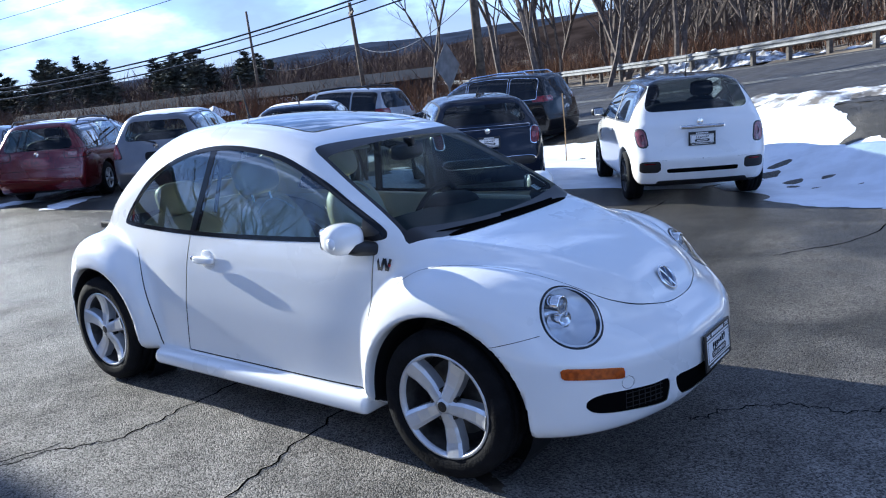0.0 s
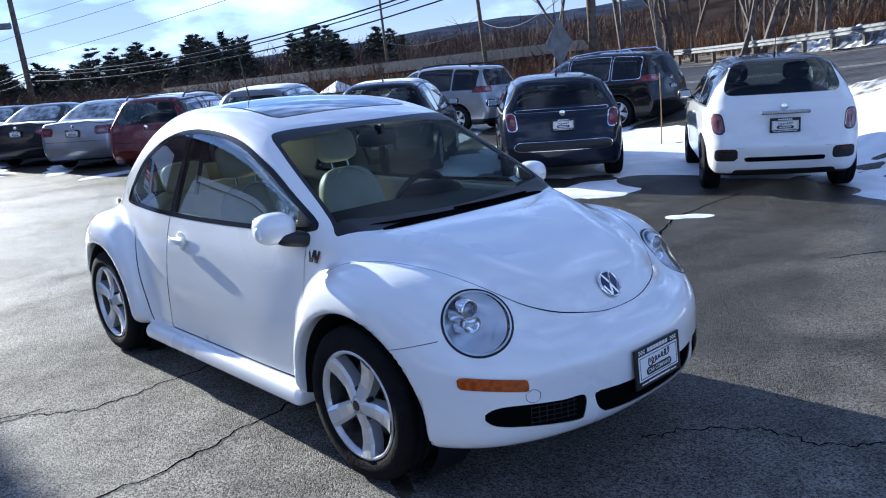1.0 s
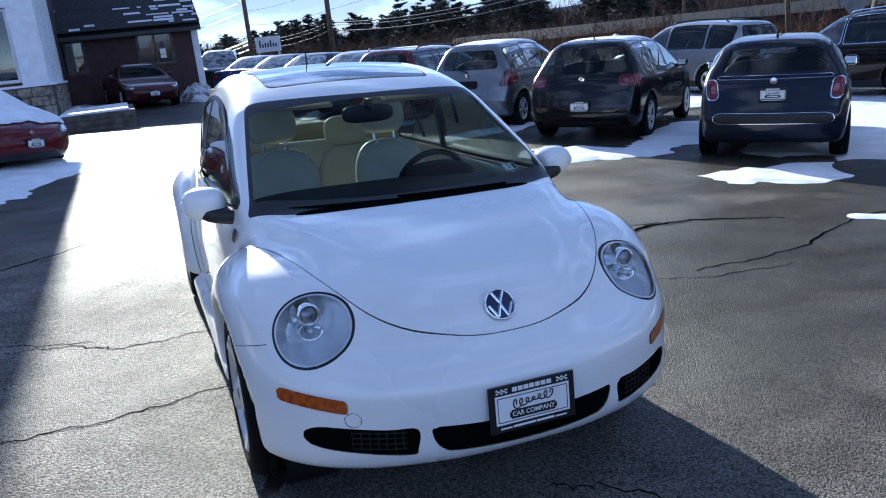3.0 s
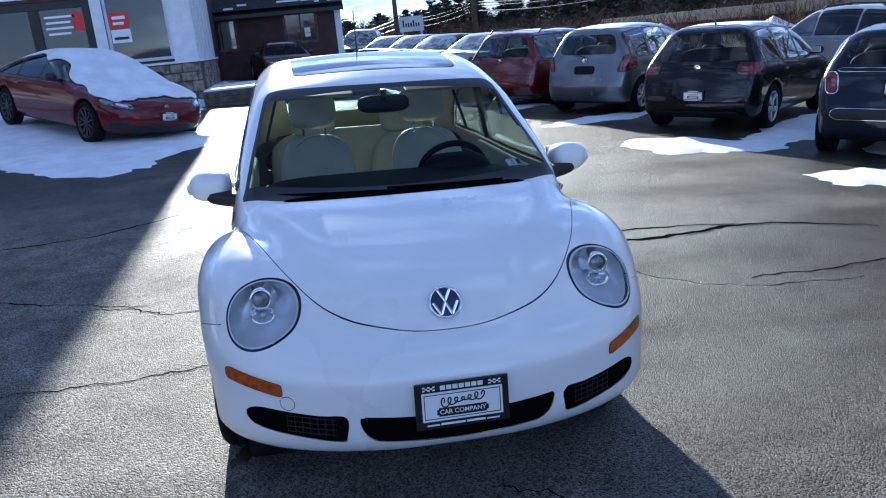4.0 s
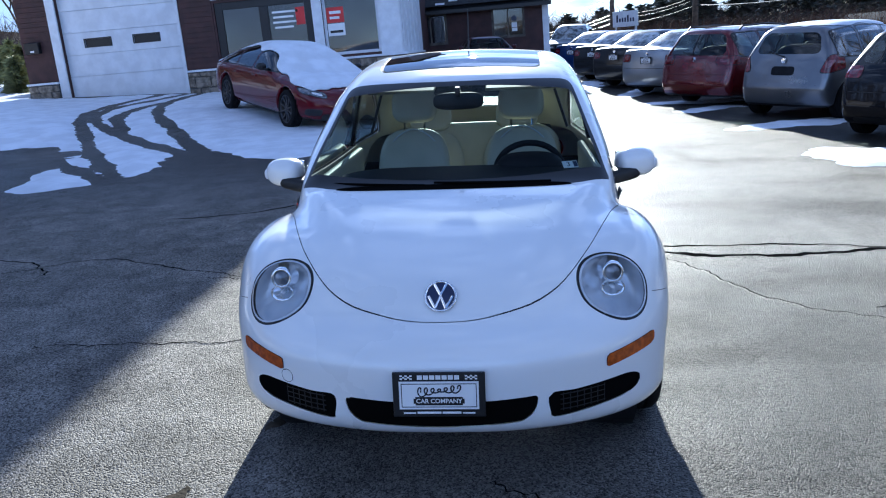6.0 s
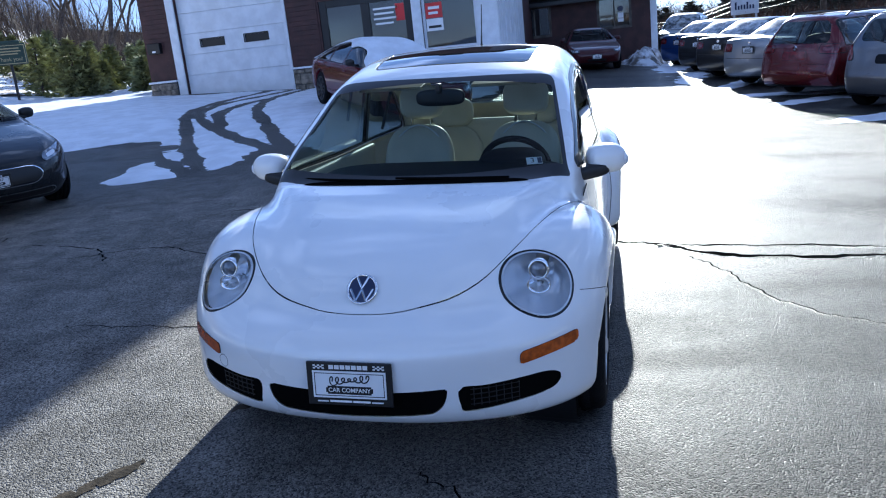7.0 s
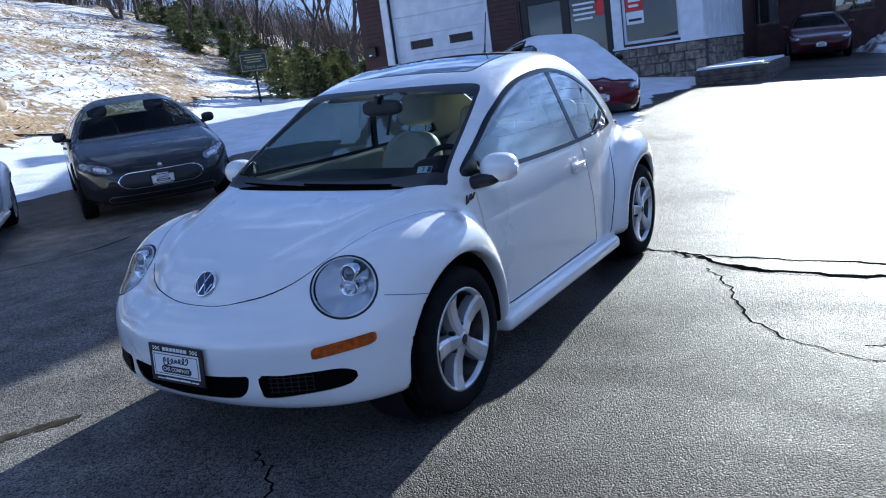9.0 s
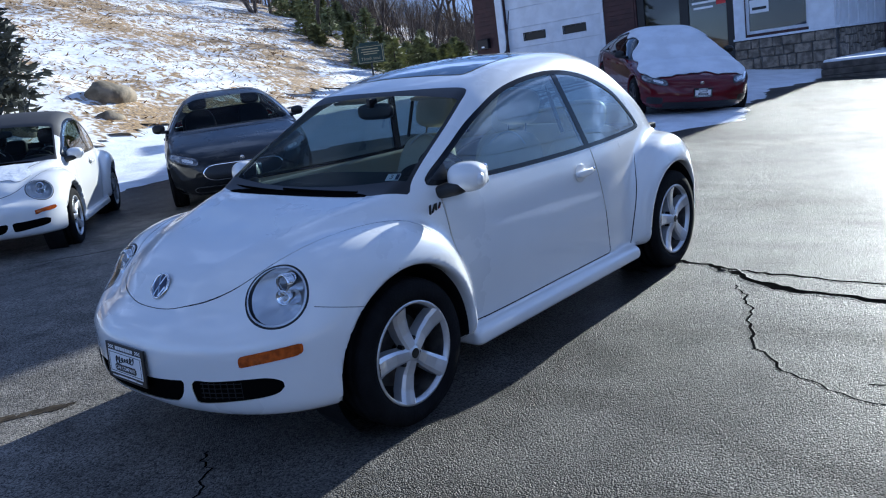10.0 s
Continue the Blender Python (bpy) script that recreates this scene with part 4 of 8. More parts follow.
            part("sticker", boxes((X - 0.011, X - 0.008, y0 + 0.68, y0 + 0.88, z0 + 0.3, z0 + 0.48)), M["plate_white"], w)
            part("sticker", boxes((X - 0.011, X - 0.008, y0 + 0.68, y0 + 0.88, z0 + 0.16, z0 + 0.28)), M["plate_white"], w)


wing()

# ---- vehicles ----


def wheel(parent, x, y, r, rim_r, width, style="five", side=1, rim_mat="alloy", name="wheel", turn=0.0):
    """A tyre with its rim, spokes, disc and centre cap. side is +1 for the thing's left."""
    w = width / 2
    bm = lathe([(rim_r * 0.97, -w * 0.8), (rim_r, -w * 0.9), (rim_r * 1.12, -w), (r * 0.93, -w * 0.95), (r * 0.985, -w * 0.78), (r, -w * 0.5), (r * 0.985, -w * 0.47), (r * 0.985, -w * 0.4), (r, -w * 0.37), (r, -w * 0.04), (r * 0.985, -w * 0.03),
                (r * 0.985, w * 0.03), (r, w * 0.04), (r, w * 0.37), (r * 0.985, w * 0.4), (r * 0.985, w * 0.47), (r, w * 0.5), (r * 0.985, w * 0.78), (r * 0.93, w * 0.95), (rim_r * 1.12, w), (rim_r, w * 0.9), (rim_r * 0.97, w * 0.8)], 48)
    t = part(name, bm, M["rubber"], parent, "black rubber tyre", Matrix.Translation((x, y, r)), True)
    o = w * 0.72 * side
    bm = lathe([(rim_r * 1.0, w * 0.86 * side), (rim_r * 1.0, w * 0.93 * side), (rim_r * 0.95, w * 0.93 * side), (rim_r * 0.92, w * 0.72 * side)], 48)
    part("rim", bm, M[rim_mat], t, smooth_shade=True)
    bm = lathe([(rim_r * 0.92, w * 0.72 * side), (rim_r * 0.90, 0), (rim_r * 0.92, -w * 0.8 * side)], 48)
    part("rim_barrel", bm, M["brake"], t, smooth_shade=True)
    bm = lathe([(0.02, -0.02 * side), (rim_r * 0.72, -0.02 * side), (rim_r * 0.72, -0.035 * side), (0.02, -0.035 * side)], 32)
    part("brake_disc", bm, M["brake"], t)
    bm = lathe([(0.01, -w * 0.5 * side), (rim_r * 0.91, -w * 0.5 * side)], 32)
    part("wheel_back", bm, M["black_trim"], t)
    count = {"five": 5, "ten": 10, "seven": 7}[style]
    half = {"five": 0.036, "ten": 0.014, "seven": 0.022}[style]
    for i in range(count):
        bm = bmesh.new()
        a = 2 * math.pi * i / count + math.pi / 2 - radians(turn)
        rows = []
        for u in (0.0, 0.35, 0.7, 1.0):
            rr = rim_r * (0.14 + 0.81 * u)
            hw = half * (0.78 + 0.42 * u) * rim_r / 0.22
            yo = (o + 0.014 * side) * (1 - 0.0 * u) - 0.018 * side * math.sin(math.pi * u) + 0.008 * side * u
            rows.append([bm.verts.new((rr, yo - 0.05 * side, -hw)), bm.verts.new((rr, yo - 0.004 * side, -hw)), bm.verts.new((rr, yo + 0.005 * side, -hw * 0.62)), bm.verts.new((rr, yo + 0.006 * side, 0)),
                         bm.verts.new((rr, yo + 0.005 * side, hw * 0.62)), bm.verts.new((rr, yo - 0.004 * side, hw)), bm.verts.new((rr, yo - 0.05 * side, hw))])
        for p, q in zip(rows, rows[1:]):
            for k in range(6):
                bm.faces.new((p[k], p[k + 1], q[k + 1], q[k]))
        bmesh.ops.recalc_face_normals(bm, faces=bm.faces)
        bmesh.ops.transform(bm, matrix=Matrix.Rotation(a, 4, "Y"), verts=bm.verts)
        part("spoke", bm, M[rim_mat], t)
    bm = lathe([(0.001, o + 0.022 * side), (0.03, o + 0.02 * side), (0.034, o + 0.012 * side), (rim_r * 0.2, o + 0.008 * side), (rim_r * 0.26, o - 0.03 * side)], 24)
    hub = part("centre_cap", bm, M[rim_mat], t, smooth_shade=True)
    bm = lathe([(0.0005, o + 0.0235 * side), (0.022, o + 0.0225 * side)], 20)
    part("cap_badge", bm, M["ink"], t, "dark round cap emblem")
    if style == "five":
        for i in range(5):
            a = 2 * math.pi * (i + 0.5) / 5 + math.pi / 2 - radians(turn)
            bm = lathe([(0.001, o + 0.006 * side), (0.010, o + 0.006 * side), (0.011, o - 0.02 * side)], 8)
            part("wheel_bolt", bm, M["ink"], t, m=Matrix.Translation((0.062 * math.cos(a), 0, -0.062 * math.sin(a))))
    return t


def number_plate(parent, m, frame_dark=True, w=0.305, h=0.155, words=False):
    """A dealer's plate in a frame, facing +x of m. Names on it stand as bars."""
    p = part("number_plate", boxes((0.0, 0.008, -w / 2, w / 2, -h / 2, h / 2), bevel=0.003), M["ink"] if frame_dark else M["plate_white"], parent, "white dealer's plate in a black frame", m)
    iw, z0, z1 = w * 0.43, -0.050, 0.046
    part("plate_face", boxes((0.008, 0.0095, -iw, iw, z0, z1), bevel=0.0), M["plate_white"], p, "white plate face")
    x = 0.0096
    part("border", boxes((x, x + 0.0006, -iw + 0.007, iw - 0.007, z1 - 0.0095, z1 - 0.007), (x, x + 0.0006, -iw + 0.007, iw - 0.007, z0 + 0.007, z0 + 0.0095), (x, x + 0.0006, -iw + 0.007, -iw + 0.0095, z0 + 0.0095, z1 - 0.0095), (x, x + 0.0006, iw - 0.0095, iw - 0.007, z0 + 0.0095, z1 - 0.0095)), M["ink"], p)
    for k in range(7):
        part("plate_bar", boxes((0.0081, 0.0092, -0.070 + 0.0203 * k, -0.0535 + 0.0203 * k, 0.0525, 0.067)), M["plate_white"], p)
    for u0, u1, up in ((-0.118, -0.078, 0.0), (-0.073, 0.006, 0.002), (0.010, 0.072, 0.002), (0.077, 0.118, 0.0)):
        part("plate_bar", boxes((0.0081, 0.0092, u0, u1, -0.0655, -0.0605 + up)), M["plate_white"], p)
    # a plain looping stroke in place of the script name
    bm = bmesh.new()
    us = np.linspace(0, 1, 90 if words else 40)
    stroke = [(x + 0.0006, -0.070 + 0.142 * u + 0.010 * math.cos(2 * math.pi * 6.5 * u) + 0.14 * (0.02 if u < 0.15 else 0.012) * math.sin(2 * math.pi * 6.5 * u), 0.0150 + 0.012 * (u - 0.5) + (0.0165 if u < 0.15 else 0.0095 + 0.004 * math.sin(9.0 * u)) * math.sin(2 * math.pi * 6.5 * u)) for u in us]
    tube(bm, stroke, 0.0024, n=4)
    part("script_stroke", bm, M["ink"], p, "dark looping script stroke")
    part("name_band", boxes((x, x + 0.0006, -0.078, 0.078, -0.036, -0.007), (x, x + 0.0006, -0.084, -0.078, -0.030, -0.013), (x, x + 0.0006, 0.078, 0.084, -0.030, -0.013)), M["ink"], p)
    if words:
        cu = bpy.data.curves.new("words", "FONT")
        cu.body, cu.size, cu.align_x, cu.align_y = "CAR COMPANY", 0.0212, "CENTER", "CENTER"
        cu.offset = 0.0004
        tmp = new("words", cu)
        me = bpy.data.meshes.new_from_object(tmp)
        bpy.data.objects.remove(tmp)
        put("lettering", me, M["plate_white"], p, "white letters CAR COMPANY", Matrix.Translation((x + 0.0015, 0, -0.0215)) @ Matrix(((0, 0, 1, 0), (1, 0, 0, 0), (0, 1, 0, 0), (0, 0, 0, 1))))
        for sy in (-1, 1):
            for i in range(5):
                for k in range(3):
                    if (i + k) % 2 == 0:
                        part("chequer", boxes((0.0081, 0.0092, sy * 0.107 + (i - 2.5) * 0.008, sy * 0.107 + (i - 1.5) * 0.008, 0.0525 + k * 0.005, 0.0525 + (k + 1) * 0.005)), M["plate_white"], p)
    else:
        part("plate_bar", boxes((x + 0.0008, x + 0.0014, -0.06, 0.06, -0.026, -0.017)), M["plate_white"], p)
    return p


def seat(parent, x, y, z, material, width=0.5, tall=False):
    """A bucket seat with its headrest, facing +x; tall sets the headrest on posts clear of the backrest."""
    bm = blob(0.25, width / 2, 0.09, 0.5, 0.5)
    s = part("seat", bm, material, parent, m=pose(x + 0.12, y, z + 0.05, 0, -6, 0), smooth_shade=True)
    k = 0.275 if tall else 0.32
    bm = blob(0.07, width / 2, k, 0.55, 0.5)
    for v in bm.verts:
        v.co.y *= 1 - 0.16 * max(0.0, v.co.z / k) ** 2
        if abs(v.co.y) < width * 0.33 and v.co.x > 0:
            v.co.x -= 0.012
    part("backrest", bm, material, s, m=pose(-0.30, 0, 0.33 if not tall else 0.30, 0, -16, 0), smooth_shade=True)
    top = 0.735 if not tall else 0.700
    bm = blob(0.05, 0.135 if tall else 0.145, 0.10, 0.6, 0.45)
    part("headrest", bm, material, s, m=pose(-0.415, 0, top, 0, -12, 0), smooth_shade=True)
    for q in (-0.06, 0.06):
        bm = bmesh.new()
        tube(bm, [(-0.385, q, top - 0.18), (-0.41, q, top - 0.06)], 0.007)
        part("headrest_post", bm, M["chrome"], s)
    if tall:
        bm = bmesh.new()
        tube(bm, [(0.058 - 0.012 * abs(math.cos(a)), width * 0.46 * math.cos(a) * (1 - 0.16 * max(0, math.sin(a)) ** 2), k * 0.94 * math.sin(a)) for a in np.linspace(-0.2, math.pi + 0.2, 19)], 0.005, n=5)
        part("piping", bm, M["white_wood"], s, m=pose(-0.30, 0, 0.30, 0, -16, 0), smooth_shade=True)
    return s


def steering_wheel(parent, m):
    bm = bmesh.new()
    pts = [(0, 0.172 * math.cos(a), 0.172 * math.sin(a)) for a in np.linspace(0, 2 * math.pi, 33)]
    tube(bm, pts, 0.016, n=8)
    bmesh.ops.remove_doubles(bm, verts=bm.verts, dist=1e-4)
    w = part("steering_wheel", bm, M["dash"], parent, "dark steering wheel", m, True)
    bm = blob(0.03, 0.075, 0.06, 0.7, 0.7)
    part("hub", bm, M["dash"], w, smooth_shade=True)
    for a in (0, 180, 270):
        part("wheel_spoke", boxes((-0.008, 0.008, 0.05, 0.18, -0.018, 0.018), bevel=0.006), M["dash"], w, m=Matrix.Rotation(radians(a), 4, "X"))


def door_mirror(parent, x, y, z, side, body, base="black_trim", s=1.0):
    m = part("door_mirror", blob(0.075 * s, 0.115 * s, 0.085 * s, 0.75, 0.8), body, parent, "", pose(x, y + side * 0.14 * s, z, 0, 0, side * 12), True)
    part("mirror_glass", boxes((-0.077 * s, -0.06 * s, -0.09 * s, 0.09 * s, -0.06 * s, 0.06 * s), bevel=0.01), M["chrome"], m)
    part("mirror_foot", blob(0.055 * s, 0.09 * s, 0.03 * s, 0.6, 0.6), M[base], m, m=Matrix.Translation((0.01, -side * 0.11 * s, -0.06 * s)), smooth_shade=True)
    return m


def generic_car(name, label, category, where, spec, group="parked cars"):
    """A parked car from a side outline, widths and positions of its glass, lamps and wheels; front towards +x."""
    g = spec.get
    top = thing(name, label, category, where, group)
    W, r, xf, xr = g("W") / 2, g("r", 0.32), g("xf"), g("xr")
    q = list(g("prof"))
    prof = spline([(q[0][0] - 0.02, q[0][1] + 0.03)] + q[1:-1] + [(q[-1][0] + 0.02, q[-1][1] + 0.03), (q[-1][0] + 0.22, 0.20), (-0.6, 0.19), (0.6, 0.19), (q[0][0] - 0.22, 0.20)], True, 5)
    prof[:, 1] = np.maximum(prof[:, 1], 0.17)
    side_view = lookup(prof)
    nose, tail = prof[:, 0].max(), prof[:, 0].min()
    belt = g("belt")
    ztop = prof[:, 1].max()
    wz = table([(0.15, W * 0.93), (0.35, W * 0.98), (belt * 0.7, W), (belt - 0.06, W * 0.975), (belt, W * 0.95), (ztop - 0.1, W * g("tumble", 0.74)), (ztop, W * g("tumble", 0.74) * 0.96)], 0.05)
    ef, er = g("ef", 0.34), g("er", 0.14)
    px = table([(tail - 0.1, 1 - er - 0.12), (tail, 1 - er), (tail + 0.18, 1 - er * 0.42), (tail + 0.55, 0.985), (tail + 1.1, 1.0), (nose - 1.2, 1.0), (nose - 0.6, 0.975), (nose - 0.2, 1 - ef * 0.45), (nose, 1 - ef), (nose + 0.1, 1 - ef - 0.15)], 0.07)
    kr = g("k", 0.10)

    def w(x, z):
        return wz(z) * px(x)

    def f(x, y, z):
        yy = (y / W) ** 2
        P = side_view(x * (1 + g("bow", 0.12) / 2.2 * yy), z + 0.05 * yy * smooth(belt - 0.3, belt + 0.2, z))
        v = smax(P, np.abs(y) - w(x, z), kr + g("kroof", 0.14) * smooth(belt, ztop, z))
        for xa in (xf, xr):
            c = r + 0.045 - np.sqrt((x - xa) ** 2 + (z - r) ** 2)
            v = smax(v, smin(c, np.abs(y) - (W - 0.26), 0.02), 0.02)
            # flared lip
        return v

    S = Skin(f, (tail - 0.12, -W - 0.1, 0.1), (nose + 0.12, W + 0.1, ztop + 0.12), g("h", 0.036))
    body_paint = g("paint")
    side_of = lambda x, y, z: (w(x, z) - 0.10) - np.abs(y)
    # snow lying on the upper faces
    for x0, x1, z0, k in g("snow", ()):
        def lying(x, y, z):
            n = grad(f, np.stack([x, y, z], 1))
            up = n[:, 2] / (np.linalg.norm(n, axis=1) + 1e-9)
            return np.maximum(np.maximum(np.maximum(0.74 - up, np.abs(y) - (w(x, z) - 0.075)) + 0.06 * rough_noise(x, y, 5.0, 1.0), np.maximum(x0 - x, x - x1) + 0.05 * rough_noise(y, z, 11.0, 2.0)), z0 - z + 0.03 * rough_noise(x, y, 7.0, 3.0))
        vv, inside, _, _ = cut(S.v, S.t, lying(S.v[:, 0], S.v[:, 1], S.v[:, 2]))
        keep = S.v, S.t
        S.v = vv
        S.panel("snow_blanket", inside, M["snow"], top, "smooth blanket of snow", lift=k, thick=k)
        S.v, S.t = keep
    # side glass, divided by its pillars
    off = g("frame", 0.085)
    gx0, gx1 = g("glass")
    pill = g("pillars", ())
    edges = [gx0, *pill, gx1]
    lean = g("lean", 0.0)
    for a, b in zip(edges, edges[1:]):
        for sd in (1, -1):
            def fld(x, y, z, a=a, b=b, sd=sd):
                xx = x + lean * (z - belt)
                v = smax(poly(x, z, prof) + off, belt + g("rise", 0.0) * (gx1 - x) - z, 0.04)
                v = smax(v, smax(a + (0.028 if a != gx0 else 0) - xx, xx - b + (0.028 if b != gx1 else 0), 0.03), 0.05)
                return np.maximum(v, np.maximum(side_of(x, y, z), -sd * y))
            S.panel("window_seal", S.line(fld, g("seal_width", 0.009), lambda x, y, z: np.maximum(np.maximum(side_of(x, y, z) - 0.02, 0.3 - sd * y), belt - 0.03 - z)), M[g("seal", "ink")], top, lift=0.002)
            S.panel("side_window", S.take(fld), g("rear_glass", M["window"]) if b <= pill[-1] + 0.01 and g("privacy") else g("side_glass", M["window"]), top)
    # screens fore and aft
    (wx0, wx1, wz0), (rx0, rx1, rz0) = g("screen"), g("rear")
    rtop = ztop - g("rtop", 0.13)

    def screen(x, y, z):
        return smax(smax(smax(np.abs(y) - (w(x, z) - 0.085), wz0 - z, 0.06), z - (ztop - 0.075), 0.05), np.maximum(wx0 - x, x - wx1), 0.03)

    def rear(x, y, z):
        return smax(smax(smax(np.abs(y) - (w(x, z) - g("rpillar", 0.13)), rz0 - z, 0.12), z - rtop, 0.10), np.maximum(rx0 - x, x - rx1), 0.03)
    S.panel("windscreen", S.take(screen), g("front_glass", M["windscreen"]), top)
    S.panel("rear_window", S.take(rear), g("back_glass", g("rear_glass", M["window"])), top)
    # lamps
    for (y0, y1, z0, z1, xa, xb, kind, tilt, *more) in g("lamps"):
        slope = more[0] if more else 0.0
        for sd in (1, -1):
            def lamp(x, y, z, sd=sd, k=1.0, dy=0.0):
                yy = sd * y + tilt * (z - (z0 + z1) / 2)
                zz = z - slope * (sd * y - (y0 + y1) / 2)
                v = smax(smax(np.abs(yy - (y0 + y1) / 2 - dy * (y1 - y0)) - k * (y1 - y0) / 2, np.abs(zz - (z0 + z1) / 2) - k * (z1 - z0) / 2, 0.06 * k), np.maximum(xa - x, x - xb), 0.02)
                return v
            S.panel("lamp_seal", S.line(lamp, 0.006, lambda x, y, z: np.maximum(np.maximum(xa - x, x - xb), -sd * y)), M[g("lamp_seal", "ink")], top, lift=-0.002)
            core = S.take(lambda x, y, z: lamp(x, y, z, sd, 0.42, -0.12))
            S.panel("lamp_core", core, M["pink_lens"] if kind == "red_lens" else M["red_lens"] if kind == "pink_lens" else M["reflector"], top, lift=0.002)
            S.panel("tail_lamp" if xb < 0 else "headlamp", S.take(lamp), M[kind], top, "red tail lamp" if xb < 0 else "", lift=0.006)
    for nm, (y1, z0, z1, xa, xb), key, half in g("lines", ()):
        S.panel(nm, S.line(lambda x, y, z: smax(np.abs(y) - y1, np.abs(z - (z0 + z1) / 2) - (z1 - z0) / 2, z1 - z0), half, lambda x, y, z: np.maximum(xa - x, x - xb)), M[key], top, lift=0.003)
    # dark areas: (axis, lower and upper bounds in y and z, and x)
    for nm, (y0, y1, z0, z1, xa, xb), key in g("dark", ()):
        for sd in ((0,) if y0 == 0 else (1, -1)):
            S.panel(nm, S.take(lambda x, y, z: smax(smax(np.abs(y) - y1, np.abs(z - (z0 + z1) / 2) - (z1 - z0) / 2, 0.05) if y0 == 0 else smax(np.abs(sd * y - (y0 + y1) / 2) - (y1 - y0) / 2, np.abs(z - (z0 + z1) / 2) - (z1 - z0) / 2, min(0.04, z1 - z0)), np.maximum(xa - x, x - xb), 0.02)), M[key], top, lift=0.002)
    if g("roof_mat"):
        S.panel("roof", S.take(lambda x, y, z: np.maximum(np.maximum(ztop - g("roof_z", 0.09) - z, x - wx0 - 0.05), np.abs(y) - (w(x, z) - 0.03) * 2)), g("roof_mat"), top)
    # shut lines
    seams = []
    for xd in g("doors", ()):
        seams.append(lambda x, y, z, xd=xd: np.maximum(np.maximum(np.abs(x + lean * 0.4 * (z - belt) - xd) - 0.005, 0.32 - z), np.maximum(z - belt, W * 0.7 - np.abs(y))))
    zt = g("hatch_z")
    if zt:
        seams.append(lambda x, y, z: np.maximum(np.abs(z - zt) - 0.006, np.maximum(x - tail - 0.4, np.abs(y) - W * 0.8)))
    for k, sm in enumerate(seams):
        S.panel("shut_line", S.take(sm), M["ink"], top, lift=-0.004)
    for xa in (xf, xr):
        for sd in (1, -1):
            S.panel("arch_liner", S.take(lambda x, y, z: np.maximum(np.sqrt((x - xa) ** 2 + (z - r) ** 2) - r - 0.055, np.maximum(sd * y - W * 0.93, W - 0.34 - sd * y))), M["black_trim"], top)
    low = S.take(lambda x, y, z: z - g("sill", 0.24))
    S.panel("underside", low, M["black_trim"], top)
    S.panel("body", S.t, body_paint, top)
    # wheels
    for xa in (xf, xr):
        for sd in (1, -1):
            wheel(top, xa, sd * (W - 0.115), r, g("rim", 0.21), 0.2, g("spokes", "five"), sd, g("rim_mat", "alloy"))
    # cabin
    trim = g("trim", M["dash"])
    mid = (wx0 + rx1) / 2
    sx = min(wx0 - 0.35, mid + 0.55)
    for sd in (1, -1):
        seat(top, sx, sd * W * 0.42, belt - 0.42, trim, 0.48)
    bm = blob(0.08, W * 0.72, 0.3, 0.5, 0.4)
    part("rear_bench", bm, trim, top, m=pose(max(rx1 + 0.05, sx - 0.95), 0, belt - 0.1, 0, -12, 0), smooth_shade=True)
    bm = blob(0.22, W * 0.78, 0.13, 0.5, 0.4)
    part("dashboard", bm, M["dash"], top, m=pose(min(wx1 - 0.35, wx0 + 0.35), 0, belt - 0.12), smooth_shade=True)
    bm = boxes((tail + 0.5, nose - 0.9, -W * 0.82, W * 0.82, belt - 0.5, belt - 0.46))
    part("cabin_floor", bm, M["dash"], top)
    mx = g("mirror_x", wx0 + 0.28)
    for sd in (1, -1):
        door_mirror(top, mx, sd * (w(np.array(mx), np.array(belt)) - 0.02), belt + 0.07, sd, g("mirror_mat", body_paint), s=0.78)
        for xd in g("handles", ()):
            part("door_handle", boxes((-0.09, 0.09, -0.018, 0.018, -0.014, 0.014), bevel=0.008), g("handle_mat", body_paint), top, m=Matrix.Translation((xd, sd * (float(w(np.array(xd), np.array(belt - 0.12))) + 0.012), belt - 0.12)))
    for key, (x, z), turn in g("plates", ()):
        number_plate(top, Matrix.Translation((x, 0, z)) @ Matrix.Rotation(radians(180 if turn else 0), 4, "Z") @ Matrix.Rotation(radians(g("plate_tilt", 0)), 4, "Y"))
    for (x, z, s) in g("badge", ()):
        bm = lathe([(0.001, 0.012), (s * 0.9, 0.01), (s, 0.0)], 20, "z")
        part("badge", bm, M["chrome"], top, "round chrome badge", Matrix.Translation((x, 0, z)) @ Matrix.Rotation(radians(-90 if x < 0 else 90), 4, "Y"))
    if g("antenna"):
        x, z = g("antenna")
        bm = bmesh.new()
        tube(bm, [(x, 0, z - 0.02), (x - 0.02, 0, z + 0.03)], 0.02, 0.01)
        tube(bm, [(x - 0.02, 0, z + 0.03), (x - 0.12, 0, z + g("antenna_h", 0.1))], 0.005, 0.003)
        part("antenna", bm, M["ink"], top)
    if g("wiper"):
        x, z, x2, z2 = g("wiper")
        bm = bmesh.new()
        tube(bm, [(x, 0.0, z), (x2 - 0.0, 0.32, z2 + 0.02)], 0.012, 0.007)
        part("rear_wiper", bm, M["ink"], top)
    if g("rails"):
        x0, x1, z = g("rails")
        for sd in (1, -1):
            bm = bmesh.new()
            yy = sd * W * g("tumble", 0.76) * 0.92
            tube(bm, [(x0, yy, z - 0.06), (x0 + 0.1, yy, z + 0.01), ((x0 + x1) / 2, yy, z + 0.035), (x1 - 0.1, yy, z - 0.0), (x1, yy, z - 0.07)], 0.018)
            part("roof_rail", bm, M[g("rail_mat", "ink")], top)
